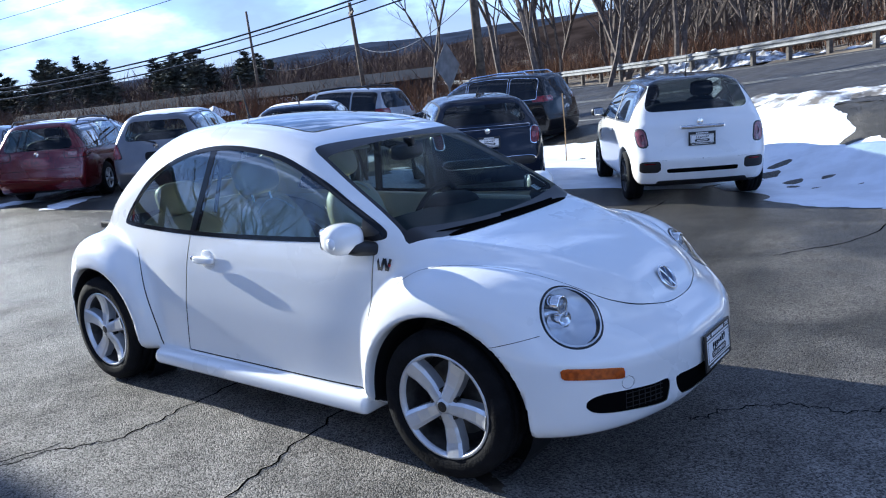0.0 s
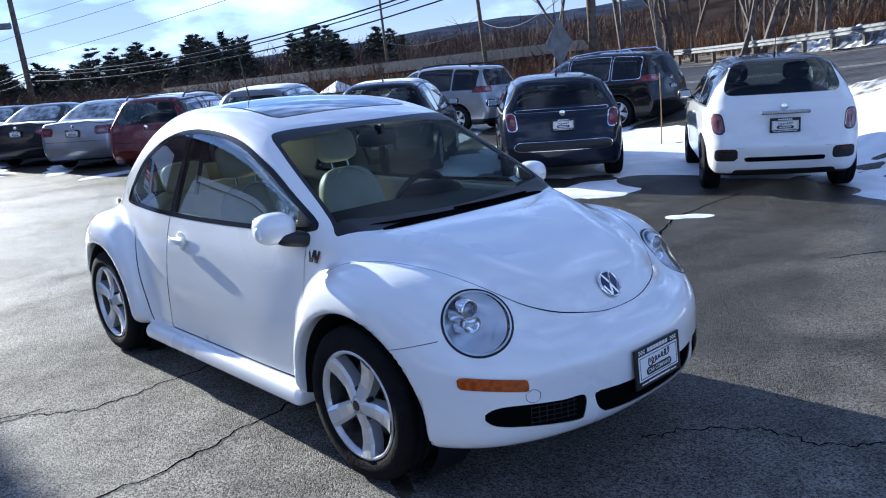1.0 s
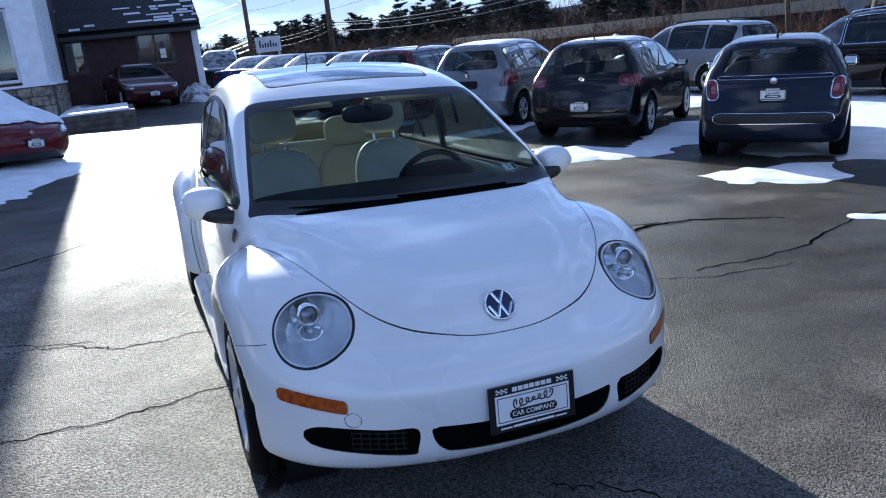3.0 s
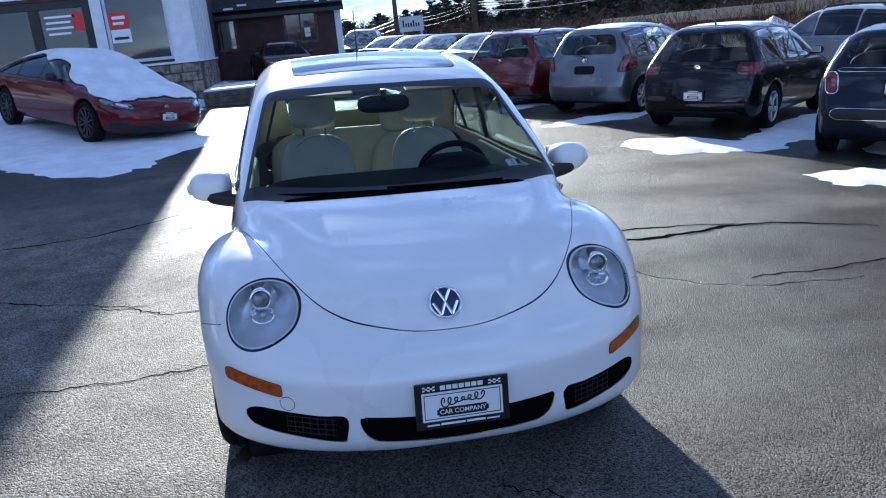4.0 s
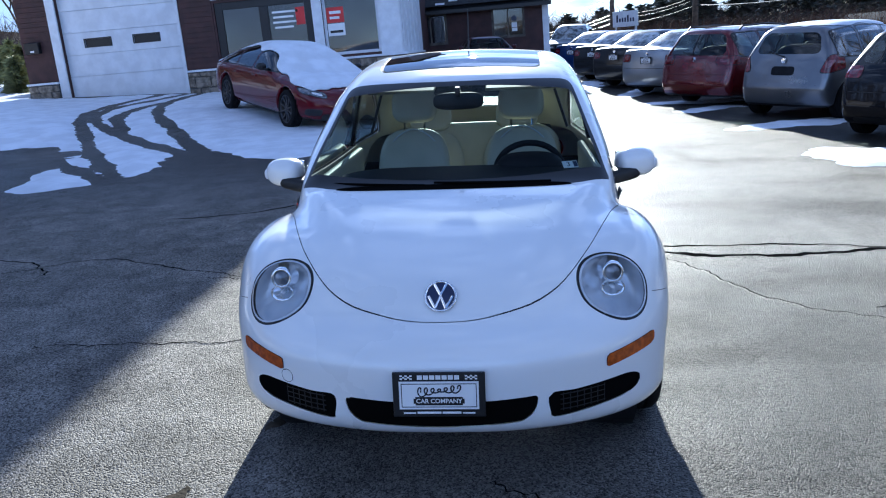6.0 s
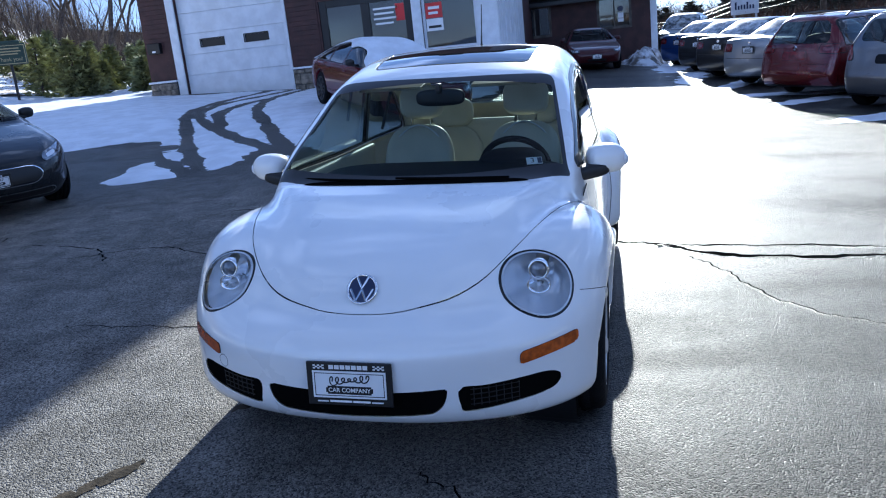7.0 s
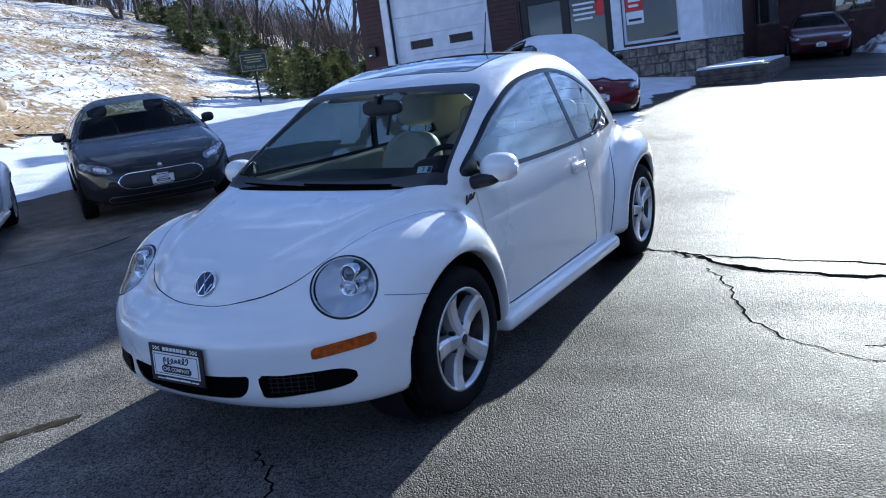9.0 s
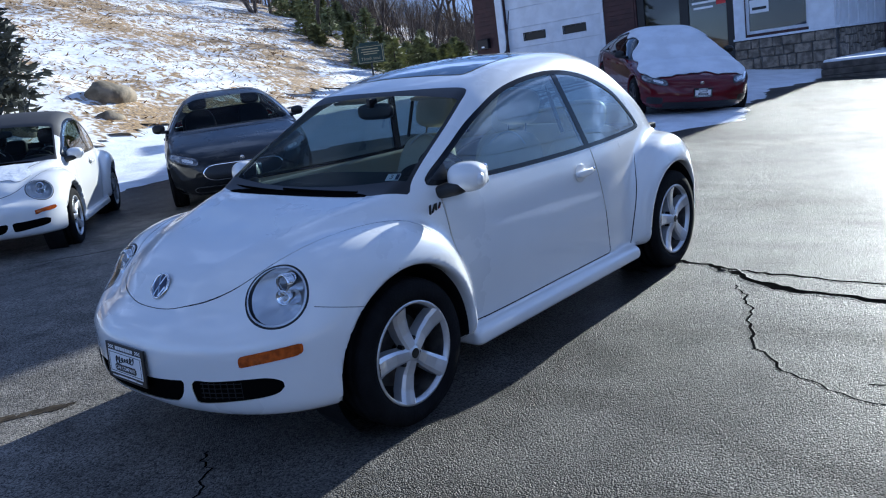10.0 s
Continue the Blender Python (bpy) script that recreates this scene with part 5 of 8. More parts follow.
    if g("exhaust"):
        bm = lathe([(0.028, 0.0), (0.036, 0.0), (0.036, 0.1), (0.028, 0.1)], 16)
        part("exhaust_pipe", bm, M["chrome"], top, m=Matrix.Translation((tail + 0.02, g("exhaust"), 0.27)) @ Matrix.Rotation(radians(90), 4, "Z"))
    return top


def round_bodied_car(where, name, label, hero=True):
    """The small round car: a domed cabin between four bulging wings, front towards +x, standing at mid wheelbase."""
    top = thing(name, label, "car", where, "" if hero else "parked cars")
    XF, XR, R, AZ = 1.254, -1.254, 0.314, 0.303
    white = M["white_paint"]
    prof = spline([(1.50, 0.25), (1.85, 0.275), (1.97, 0.305), (2.02, 0.36), (2.035, 0.43), (2.03, 0.50), (2.00, 0.545), (1.955, 0.585), (1.915, 0.622), (1.862, 0.697), (1.80, 0.747), (1.70, 0.795), (1.50, 0.860), (1.30, 0.909), (1.16, 0.935), (1.10, 0.945), (1.02, 0.985),
                   (0.80, 1.13), (0.50, 1.315), (0.33, 1.385), (0.10, 1.440), (-0.15, 1.469), (-0.40, 1.476), (-0.70, 1.449), (-1.00, 1.37), (-1.30, 1.215), (-1.55, 1.04), (-1.72, 0.88), (-1.86, 0.74), (-1.94, 0.62),
                   (-1.99, 0.48), (-1.98, 0.34), (-1.85, 0.25), (-1.5, 0.23), (-1.0, 0.19), (0.0, 0.18), (1.0, 0.19)], True, 5)
    wz = table([(0.15, 0.74), (0.25, 0.765), (0.55, 0.785), (0.80, 0.765), (0.92, 0.735), (1.1, 0.688), (1.3, 0.632), (1.42, 0.595), (1.5, 0.57)], 0.05)
    px = table([(-2.1, 0.48), (-1.9, 0.60), (-1.6, 0.76), (-1.3, 0.87), (-1.0, 0.945), (-0.6, 1.0), (0.6, 1.0), (0.9, 0.975), (1.1, 0.92), (1.4, 0.80), (1.7, 0.66), (1.95, 0.50), (2.1, 0.38)], 0.10)

    side_view = lookup(prof)

    def w(x, z):
        return wz(z) * px(x)

    def wing(x, y, z, xc, sx, af, ab, zc, b, e, yo):
        a = np.where((x - xc) * sx > 0, af, ab)
        q = (np.abs((x - xc) / a) ** e + np.abs(np.maximum(z - zc, 0) / b) ** e + 1e-9) ** (1 / e)
        plan = ((np.maximum((x - sx * 1.2) * sx, 0) / (0.855 if sx > 0 else 0.75)) ** 2.6 + (np.abs(y) / yo) ** 2.6 + 1e-9) ** (1 / 2.6) - 1
        return smax(smax((q - 1) * 0.5, plan * 0.75, 0.20), 0.23 - z, 0.10)

    def bumper(x, y, z, x0, a, b, e, z0, z1):
        q = (np.maximum((x - x0) * np.sign(a), 0) / abs(a)) ** e + (np.abs(y) / b) ** e
        q = (q + 1e-9) ** (1 / e) - 1
        return smax(smax(q * 0.7, np.abs(z - (z0 + z1) / 2) - (z1 - z0) / 2, 0.12), (x0 - x) * np.sign(a), 0.05)

    def f(x, y, z):
        body = smax(side_view(x, z + 0.035 * (y / 0.55) ** 2 * smooth(0.95, 1.25, z)), np.abs(y) - w(x, z), 0.10 - 0.01 * smooth(0.9, 1.0, z) + 0.04 * smooth(0.95, 1.3, z) + 0.14 * smooth(1.0, 1.7, np.abs(x)) + 0.14 * smooth(-0.3, -1.2, x))
        fr = wing(x, y, z, 1.24, 1, 0.70, 0.475, 0.30, 0.56, 2.35, 0.862)
        rr = wing(x, y, z, -1.30, -1, 0.66, 0.60, 0.30, 0.57, 2.25, 0.862)
        v = smin(body, fr, 0.035)
        v = smin(v, rr, 0.045)
        v = smin(v, bumper(x, y, z, 1.2, 0.85, 0.83, 2.6, 0.232, 0.60), 0.07)
        v = smin(v, bumper(x, y, z, -1.25, -0.75, 0.82, 2.6, 0.22, 0.58), 0.07)
        board = smax(smax(np.abs(x - 0.03) - 0.80, np.abs(y) - 0.825, 0.03), np.abs(z - 0.215) - 0.055, 0.05)
        v = smin(v, board, 0.02)
        v = smax(v, 0.17 + 0.055 * smooth(1.3, 1.7, np.abs(x)) - z, 0.04)
        for xa in (XF, XR):
            c = 0.385 - np.sqrt((x - xa) ** 2 + (z - AZ) ** 2)
            v = smax(v, smin(c, np.abs(y) - 0.52, 0.02), 0.02)
        return v

    S = Skin(f, (-2.12, -0.98, 0.12), (2.2, 0.98, 1.56), 0.0185 if hero else 0.036)
    thick = 0.022 if hero else 0.0
    # side glass: an arch over a straight sill
    arch = spline([(0.91, 0.985), (0.72, 1.09), (0.50, 1.20), (0.20, 1.305), (-0.18, 1.345), (-0.50, 1.305), (-0.80, 1.19), (-0.98, 1.05), (-1.06, 0.965), (-1.04, 0.940), (-0.7, 0.930), (-0.2, 0.923), (0.3, 0.93), (0.7, 0.945), (0.885, 0.958)], True, 5)

    def dlo(x, y, z):
        return np.maximum(poly(x, z, arch), w(x, z) - 0.24 - np.abs(y))

    def pillar(x, z):
        return x - (-0.375 + 0.30 * (z - 0.92))
    glass_mat = M["window"]
    for sd in (1, -1):
        S.panel("window_seal", S.line(dlo, 0.011, lambda x, y, z: 0.4 - sd * y), M["gloss_black"], top, lift=0.002)
        S.panel("mirror_sail", S.take(lambda x, y, z: np.maximum(np.maximum(dlo(x, y, z), 0.80 - x), -sd * y)), M["ink"], top, "black corner behind the mirror")
        S.panel("door_window", S.take(lambda x, y, z: np.maximum(np.maximum(dlo(x, y, z), 0.022 - pillar(x, z)), -sd * y)), glass_mat, top, lift=-0.002)
        S.panel("quarter_window", S.take(lambda x, y, z: np.maximum(np.maximum(dlo(x, y, z), 0.022 + pillar(x, z)), -sd * y)), glass_mat, top, lift=-0.002)
        S.panel("door_pillar", S.take(lambda x, y, z: np.maximum(dlo(x, y, z), -sd * y)), M["gloss_black"], top, "black gloss pillar between the windows", thick=thick)
    # windscreen and its black border, in plan
    scr = spline([(1.155, 0.0), (1.148, 0.30), (1.108, 0.55), (1.035, 0.668), (0.97, 0.655), (0.72, 0.612), (0.50, 0.572), (0.415, 0.55), (0.395, 0.50), (0.43, 0.25), (0.445, 0.0), (0.43, -0.25), (0.395, -0.50), (0.415, -0.55), (0.50, -0.572), (0.72, -0.612), (0.97, -0.655), (1.035, -0.668), (1.108, -0.55), (1.148, -0.30)], True, 4)

    def screen(x, y, z):
        return np.maximum(poly(x, y, scr), 0.88 - z)

    def inner_screen(x, y, z):
        return np.maximum(screen(x, y, z) + 0.018, np.maximum(x - 1.065 + 0.16 * y * y, 0.485 - x))
    S.panel("windscreen", S.take(inner_screen), M["windscreen"], top, lift=-0.001)
    S.panel("windscreen_border", S.take(screen), M["ink"], top, "black edge of the windscreen")
    rear = spline([(-1.05, 0.0), (-1.06, 0.3), (-1.12, 0.46), (-1.3, 0.47), (-1.46, 0.44), (-1.53, 0.3), (-1.54, 0.0), (-1.53, -0.3), (-1.46, -0.44), (-1.3, -0.47), (-1.12, -0.46), (-1.06, -0.3)], True, 4)
    S.panel("rear_window", S.take(lambda x, y, z: np.maximum(poly(x, y, rear), 0.95 - z)), M["window"], top)
    if hero:
        sr = spline([(0.255, 0.34), (0.235, 0.40), (0.15, 0.42), (-0.16, 0.42), (-0.25, 0.40), (-0.275, 0.0), (-0.25, -0.40), (-0.16, -0.42), (0.15, -0.42), (0.235, -0.40), (0.255, -0.34), (0.27, 0.0)], True, 4)
        S.panel("sunroof_seal", S.line(lambda x, y, z: poly(x, y, sr), 0.007, lambda x, y, z: 1.2 - z), M["ink"], top, lift=-0.004)
        S.panel("sunroof", S.take(lambda x, y, z: np.maximum(poly(x, y, sr), 1.2 - z)), M["sunroof"], top, "dark glass sunroof")
    else:
        S.panel("soft_top", S.take(lambda x, y, z: np.maximum(0.97 - z - 0.05 * smooth(0.2, 1.0, x), x - 0.62)), M["hose"], top, "black fabric soft top")
        for nm, lab, x0, x1, half, lift in (("bonnet_snow", "thin crust of snow on the bonnet", 1.16, 1.72, 0.50, 0.008), ("windscreen_frost", "snow along the foot of the windscreen", 0.86, 1.02, 0.55, 0.006)):
            vv, inside, _, _ = cut(S.v, S.t, (lambda x, y, z: np.maximum(np.maximum(smax(np.maximum(x0 - x, x - x1 + 0.5 * y * y), np.abs(y) - half, 0.2) + 0.05 * rough_noise(x, y, 9.0, 1.0) + 0.03 * rough_noise(x, y, 23.0, 2.0), 0.6 - z), z - 1.1))(S.v[:, 0], S.v[:, 1], S.v[:, 2]))
            keep = S.v, S.t
            S.v = vv
            S.panel(nm, inside, M["snow"], top, lab, lift=lift, thick=lift)
            S.v, S.t = keep
    # bonnet line
    hood = spline([(1.10, 0.72), (1.28, 0.655), (1.45, 0.60), (1.62, 0.53), (1.765, 0.43), (1.862, 0.31), (1.912, 0.16), (1.926, 0.0), (1.912, -0.16), (1.862, -0.31), (1.765, -0.43), (1.62, -0.53), (1.45, -0.60), (1.28, -0.655), (1.10, -0.72), (0.9, -0.74), (0.9, 0.74)], True, 4)
    # wing and bonnet meet where both fields are equal

    def bonnet(x, y, z):
        return np.maximum(poly(x, y, hood), 0.58 - z)
    seam = S.line(lambda x, y, z: poly(x, y, hood), 0.0016, lambda x, y, z: np.maximum(0.58 - z, 1.0 - x))
    S.panel("bonnet_gap", seam, M["ink"], top, lift=-0.007)
    # headlamps: a cone along the lamp's axis
    for sd in (1, -1):
        c, ax = np.array([1.742, sd * 0.610, 0.690]), np.array([0.70, sd * 0.53, 0.48])
        ax /= np.linalg.norm(ax)

        def lamp(x, y, z, r=0.128):
            q = (x - c[0]) * ax[0] + (y - c[1]) * ax[1] + (z - c[2]) * ax[2]
            dd = (x - c[0]) ** 2 + (y - c[1]) ** 2 + (z - c[2]) ** 2 - q * q
            return np.maximum(np.sqrt(np.maximum(dd, 0)) - r, np.abs(q) - 0.25)
        S.panel("lamp_seal", S.line(lamp, 0.0045, lambda x, y, z: np.maximum(np.abs(x - 1.75) - 0.3, -sd * y)), M["ink"], top, lift=-0.003)
        lens = S.take(lamp)
        hl = S.panel("headlamp", lens, M["clear_lens"], top, "round clear headlamp", lift=0.004)
        # a deep satin bowl behind the lens, with the projector at its back looking straight ahead
        ids, inv = np.unique(lens, return_inverse=True)
        v = S.v[ids]
        rel = v - c
        q = rel @ ax
        rad = np.sqrt(np.maximum((rel * rel).sum(1) - q * q, 0)) / 0.128
        sink = 0.006 + 0.105 * np.clip(1.12 - 1.12 * rad ** 3.2, 0, 1) ** 0.8
        v = v - sink[:, None] * np.array([0.94, sd * 0.12, 0.22])
        put("lamp_bowl", mesh_of("lamp_bowl", v, inv.reshape(-1, 3), True), M["chrome_bowl"], hl)
        S.panel("lamp_bezel", S.line_of(lens, lambda x, y, z: lamp(x, y, z, 0.1215), 0.0045), M["alloy"], hl, lift=0.0015)
        ahead = pose(*(c + np.array([-0.045, -sd * 0.004, 0.034])), 0, 84, 0)
        bm = lathe([(0.030, 0.004), (0.036, 0.006), (0.039, 0.0), (0.040, -0.03), (0.05, -0.06)], 28, "z")
        part("projector_ring", bm, M["chrome"], hl, m=ahead, smooth_shade=True)
        bm = lathe([(0.0005, 0.010), (0.012, 0.0085), (0.022, 0.004), (0.030, -0.004)], 24, "z")
        part("projector", bm, M["lamp_dark"], hl, m=ahead, smooth_shade=True)
        lower = pose(*(c + np.array([-0.035, -sd * 0.004, -0.020])), 0, 84, 0)
        bm = lathe([(0.008, -0.045), (0.020, -0.028), (0.034, -0.012), (0.041, 0.004), (0.043, 0.0), (0.044, -0.05)], 28, "z")
        part("reflector_ring", bm, M["chrome"], hl, m=lower @ Matrix.Scale(0.72, 4, (1, 0, 0)), smooth_shade=True)
        bm = lathe([(0.0005, 0.006), (0.006, 0.003), (0.008, -0.012), (0.008, -0.04)], 14, "z")
        part("turn_bulb", bm, M["reflector"], hl, m=lower, smooth_shade=True)
        # amber side lamp round the corner of the bumper
        S.panel("side_lamp", S.take(lambda x, y, z: smax(smax(np.abs(z - 0.492 - 0.16 * (np.abs(y) - 0.65)) - 0.0215, np.abs(np.abs(y) - 0.652) - 0.092, 0.010), np.maximum(1.66 - x, -sd * y), 0.01)), M["amber"], top, "orange side lamp", lift=0.004)
        # tail lamps
        S.panel("tail_lamp", S.take(lambda x, y, z: np.maximum(np.sqrt((sd * y - 0.56) ** 2 + (z - 0.68) ** 2) - 0.10, x + 1.66)), M["red_lens"], top, "round red tail lamp", lift=0.004)
    # lower grilles
    mid_g = spline([(-0.325, 0.398), (-0.30, 0.402), (0, 0.393), (0.30, 0.402), (0.325, 0.398), (0.315, 0.350), (0.285, 0.318), (0.24, 0.306), (0.0, 0.293), (-0.24, 0.306), (-0.285, 0.318), (-0.315, 0.350)], True, 4)
    out_g = spline([(0.365, 0.400), (0.45, 0.403), (0.58, 0.410), (0.645, 0.410), (0.685, 0.392), (0.685, 0.362), (0.645, 0.338), (0.52, 0.322), (0.385, 0.310), (0.368, 0.330)], True, 4)
    for nm, fld in (("grille", lambda x, y, z: np.maximum(poly(y, z, mid_g), 1.85 - x)), ("grille", lambda x, y, z: np.maximum(poly(y, z, out_g), 1.70 - x)), ("grille", lambda x, y, z: np.maximum(poly(-y, z, out_g), 1.70 - x))):
        S.panel(nm, S.take(fld), M["void"], top, "black lower grille", lift=-0.004)
    for xa in (XF, XR):
        for sd in (1, -1):
            S.panel("arch_liner", S.take(lambda x, y, z: np.maximum(np.sqrt((x - xa) ** 2 + (z - AZ) ** 2) - 0.391, np.maximum(sd * y - 0.80, 0.45 - sd * y))), M["black_trim"], top, "black wheel arch liner")
    if hero:
        # mesh bars in the outer openings
        for sd in (1, -1):
            bm = bmesh.new()
            for k in range(10):
                y = sd * (0.41 + 0.024 * k)
                x = 1.2 + 0.85 * (1 - (abs(y) / 0.83) ** 2.6) ** (1 / 2.6) + 0.0
                tube(bm, [(x, y, 0.332 + 0.06 * max(0, abs(y) - 0.55)), (x, y, 0.398)], 0.0022, n=4)
            for k in range(4):
                z = 0.338 + 0.018 * k
                tube(bm, [(1.2 + 0.85 * (1 - (yy / 0.83) ** 2.6) ** (1 / 2.6) + 0.0, sd * yy, z) for yy in (0.40, 0.46, 0.55, 0.635)], 0.0022, n=4)
            part("grille_mesh", bm, M["black_trim"], top)
        # tow-eye cap and shut lines
        S.panel("tow_cap_gap", S.line(lambda x, y, z: np.sqrt((y + 0.548) ** 2 + (z - 0.437) ** 2) - 0.024, 0.0012, lambda x, y, z: np.maximum(1.75 - x, y)), M["hose"], top, lift=-0.002)
        for sd in (1, -1):
            S.panel("bumper_gap", S.line(lambda x, y, z: z - 0.60 - 0.25 * (x - 1.50), 0.0014, lambda x, y, z: np.maximum(np.maximum(1.42 - x, x - 1.68), 0.6 - sd * y)), M["ink"], top, lift=-0.003)
            S.panel("bumper_gap", S.line(lambda x, y, z: z - 0.755 - 0.35 * (0.5 - sd * y), 0.0009, lambda x, y, z: np.maximum(np.maximum(1.60 - x, x - 1.9), np.abs(sd * y - 0.508) - 0.018)), M["ink"], top, lift=-0.004)
        door = [(0.875, 0.95), (0.865, 0.70), (0.84, 0.55), (0.80, 0.285), (-0.50, 0.285), (-0.455, 0.5), (-0.385, 0.93)]

        def doorline(x, y, z):
            return poly(x, z, door)
        for sd in (1, -1):
            S.panel("door_gap", S.line(doorline, 0.0034, lambda x, y, z: np.maximum(0.62 - sd * y, z - 0.935)), M["ink"], top, lift=-0.006)
        for sd in (1, -1):
            S.panel("wing_gap", S.line(lambda x, y, z: x + 0.735 + 0.55 * np.maximum(z - 0.3, 0) ** 1.6, 0.003, lambda x, y, z: np.maximum(np.maximum(0.28 - z, z - 0.80), 0.62 - sd * y)), M["ink"], top, lift=-0.005)
            S.panel("door", S.take(lambda x, y, z: np.maximum(np.maximum(poly(x, z, door), z - 1.2), 0.6 - sd * y)), white, top, "white door", thick=0.02, inner=M["cream"])
        S.panel("bonnet", S.take(lambda x, y, z: np.maximum(bonnet(x, y, z), 1.03 - x)), white, top, "white domed bonnet")
        S.panel("front_wing", S.take(lambda x, y, z: np.maximum(np.maximum(0.72 - x, 0.40 - y), x - 1.62)), white, top)
        S.panel("front_wing", S.take(lambda x, y, z: np.maximum(np.maximum(0.72 - x, 0.40 + y), x - 1.62)), white, top)
        S.panel("front_bumper", S.take(lambda x, y, z: 1.35 - x), white, top)
        S.panel("roof", S.take(lambda x, y, z: 0.9 - z), white, top, "white domed roof", thick=0.022, inner=M["cream"])
        S.panel("body", S.t, white, top)
    else:
        S.panel("body", S.t, white, top)
    for xa in (XF, XR):
        for sd in (1, -1):
            wheel(top, xa, sd * 0.722, R, 0.2225, 0.215, "five", sd, turn={(XF, 1): 19, (XF, -1): 11, (XR, 1): 28, (XR, -1): 36}[(xa, sd)])
            bm = lathe([(0.37, -0.10), (0.375, 0.10)], 32)
            part("wheel_well", bm, M["black_trim"], top, m=Matrix.Translation((xa, sd * 0.62, R)))
            part("wheel_well", lathe([(0.01, 0), (0.37, 0)], 24), M["black_trim"], top, m=Matrix.Translation((xa, sd * 0.525, R)))
    for sd in (1, -1):
        mir = part("door_mirror", blob(0.075, 0.088, 0.066, 0.8, 0.75), white, top, "white mirror shell", pose(0.79, sd * 0.815, 0.972, 0, 0, sd * 14), True)
        part("mirror_glass", boxes((-0.078, -0.062, -0.066, 0.066, -0.046, 0.046), bevel=0.012), M["chrome"], mir)
        part("mirror_foot", blob(0.055, 0.085, 0.032, 0.6, 0.6), M["black_trim"], mir, "black mirror foot", pose(0.025, -sd * 0.075, -0.05, sd * 10, 0, 0), True)
        part("turn_lamp", blob(0.02, 0.02, 0.026, 0.8, 0.8), M["reflector"], mir, "clear turn lamp in the mirror", pose(0.035, sd * 0.072, -0.005), True)
        h = part("door_handle", blob(0.085, 0.014, 0.019, 0.6, 0.6), white, top, "white door handle", pose(-0.235, sd * 0.79, 0.80), True)
        part("handle_cup", blob(0.055, 0.006, 0.05, 0.9, 0.9), white, h, m=Matrix.Translation((0.01, -sd * 0.022, 0)), smooth_shade=True)
        part("lock", blob(0.012, 0.006, 0.012, 0.9, 0.9), M["chrome"], h, m=Matrix.Translation((-0.10, -sd * 0.004, 0.004)), smooth_shade=True)
        if hero:
            # wing emblem, a plain dark zigzag with a small red tick
            bm = bmesh.new()
            for k, (a, b) in enumerate(((0.0, -14), (0.022, 14), (0.040, -14), (0.058, 14))):
                box(bm, -0.0055, 0.0055, -0.002, 0.002, -0.026, 0.026, m=pose(a - 0.03, 0, 0, 0, b, 0))
            em = part("emblem", bm, M["ink"], top, "dark zigzag emblem", pose(0.885 + 0.012, sd * 0.7, 0.852, sd * 14, 0, 0))
            em.matrix_basis = pose(0.93, sd * (float(w(np.array(0.93), np.array(0.852))) + 0.004), 0.852, sd * 16, 0, 180 if sd > 0 else 0)
            part("emblem_tick", boxes((0.026, 0.036, -0.002, 0.002, -0.006, 0.004)), M["red_poster"], em)
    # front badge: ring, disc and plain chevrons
    bm = lathe([(0.001, 0.005), (0.05, 0.004), (0.056, 0.0)], 32, "z")
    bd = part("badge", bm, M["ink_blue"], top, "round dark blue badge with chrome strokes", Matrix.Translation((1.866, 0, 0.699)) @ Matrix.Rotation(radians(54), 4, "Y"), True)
    bm = lathe([(0.0485, 0.004), (0.051, 0.0075), (0.0555, 0.0075), (0.058, 0.0)], 36, "z")
    part("badge_ring", bm, M["chrome"], bd, smooth_shade=True)
    for a, b, c, d in ((-0.036, -0.018, 0.0, 0.002), (-0.036, 0.018, 0.0, -0.002), (0.0, -0.036, 0.036, -0.016), (0.0, 0.036, 0.036, 0.016), (0.002, -0.001, 0.036, -0.016), (0.002, 0.001, 0.036, 0.016)):
        bm = bmesh.new()
        tube(bm, [(a * 1.2, b * 1.15, 0.0035), (c * 1.2, d * 1.15, 0.0035)], 0.0052, n=6)
        part("badge_stroke", bm, M["chrome"], bd)
    number_plate(top, pose(2.072, 0, 0.432, 0, -4, 0), words=hero)
    # aerial near the rear edge of the roof
    bm = bmesh.new()
    tube(bm, [(-0.69, 0, 1.445), (-0.705, 0, 1.475)], 0.02, 0.010, 8)
    tube(bm, [(-0.705, 0, 1.47), (-0.72, 0, 1.53)], 0.006, 0.005, 6)
    tube(bm, [(-0.72, 0, 1.53), (-0.765, 0, 1.72)], 0.004, 0.003, 6)
    part("antenna", bm, M["ink"], top)
    # wipers
    for y0, y1 in ((0.42, -0.08), (-0.12, -0.56)):
        bm = bmesh.new()
        pts = [(1.118 - 0.10 * (y / 0.6) ** 2 * 0.6, y, 0.947) for y in np.linspace(y0, y1, 6)]
        pts = [(p[0] - 0.012 * i / 5, p[1], p[2] + 0.01 * i / 5) for i, p in enumerate(pts)]
        tube(bm, pts, 0.007, 0.005, 6)
        part("wiper", bm, M["void"], top)
    part("cowl", blob(0.05, 0.52, 0.014, 0.5, 0.5), M["void"], top, "black grille under the windscreen", pose(1.10, 0, 0.934), True)
    # inside
    trim = M["cream"] if hero else M["dash"]
    for sd in (1, -1):
        seat(top, 0.04, sd * 0.318, 0.46, trim, 0.43, True)
        seat(top, -0.72, sd * 0.30, 0.28, trim, 0.48)
    part("rear_bench", blob(0.07, 0.60, 0.28, 0.5, 0.4), trim, top, m=pose(-1.05, 0, 0.70, 0, -20, 0), smooth_shade=True)
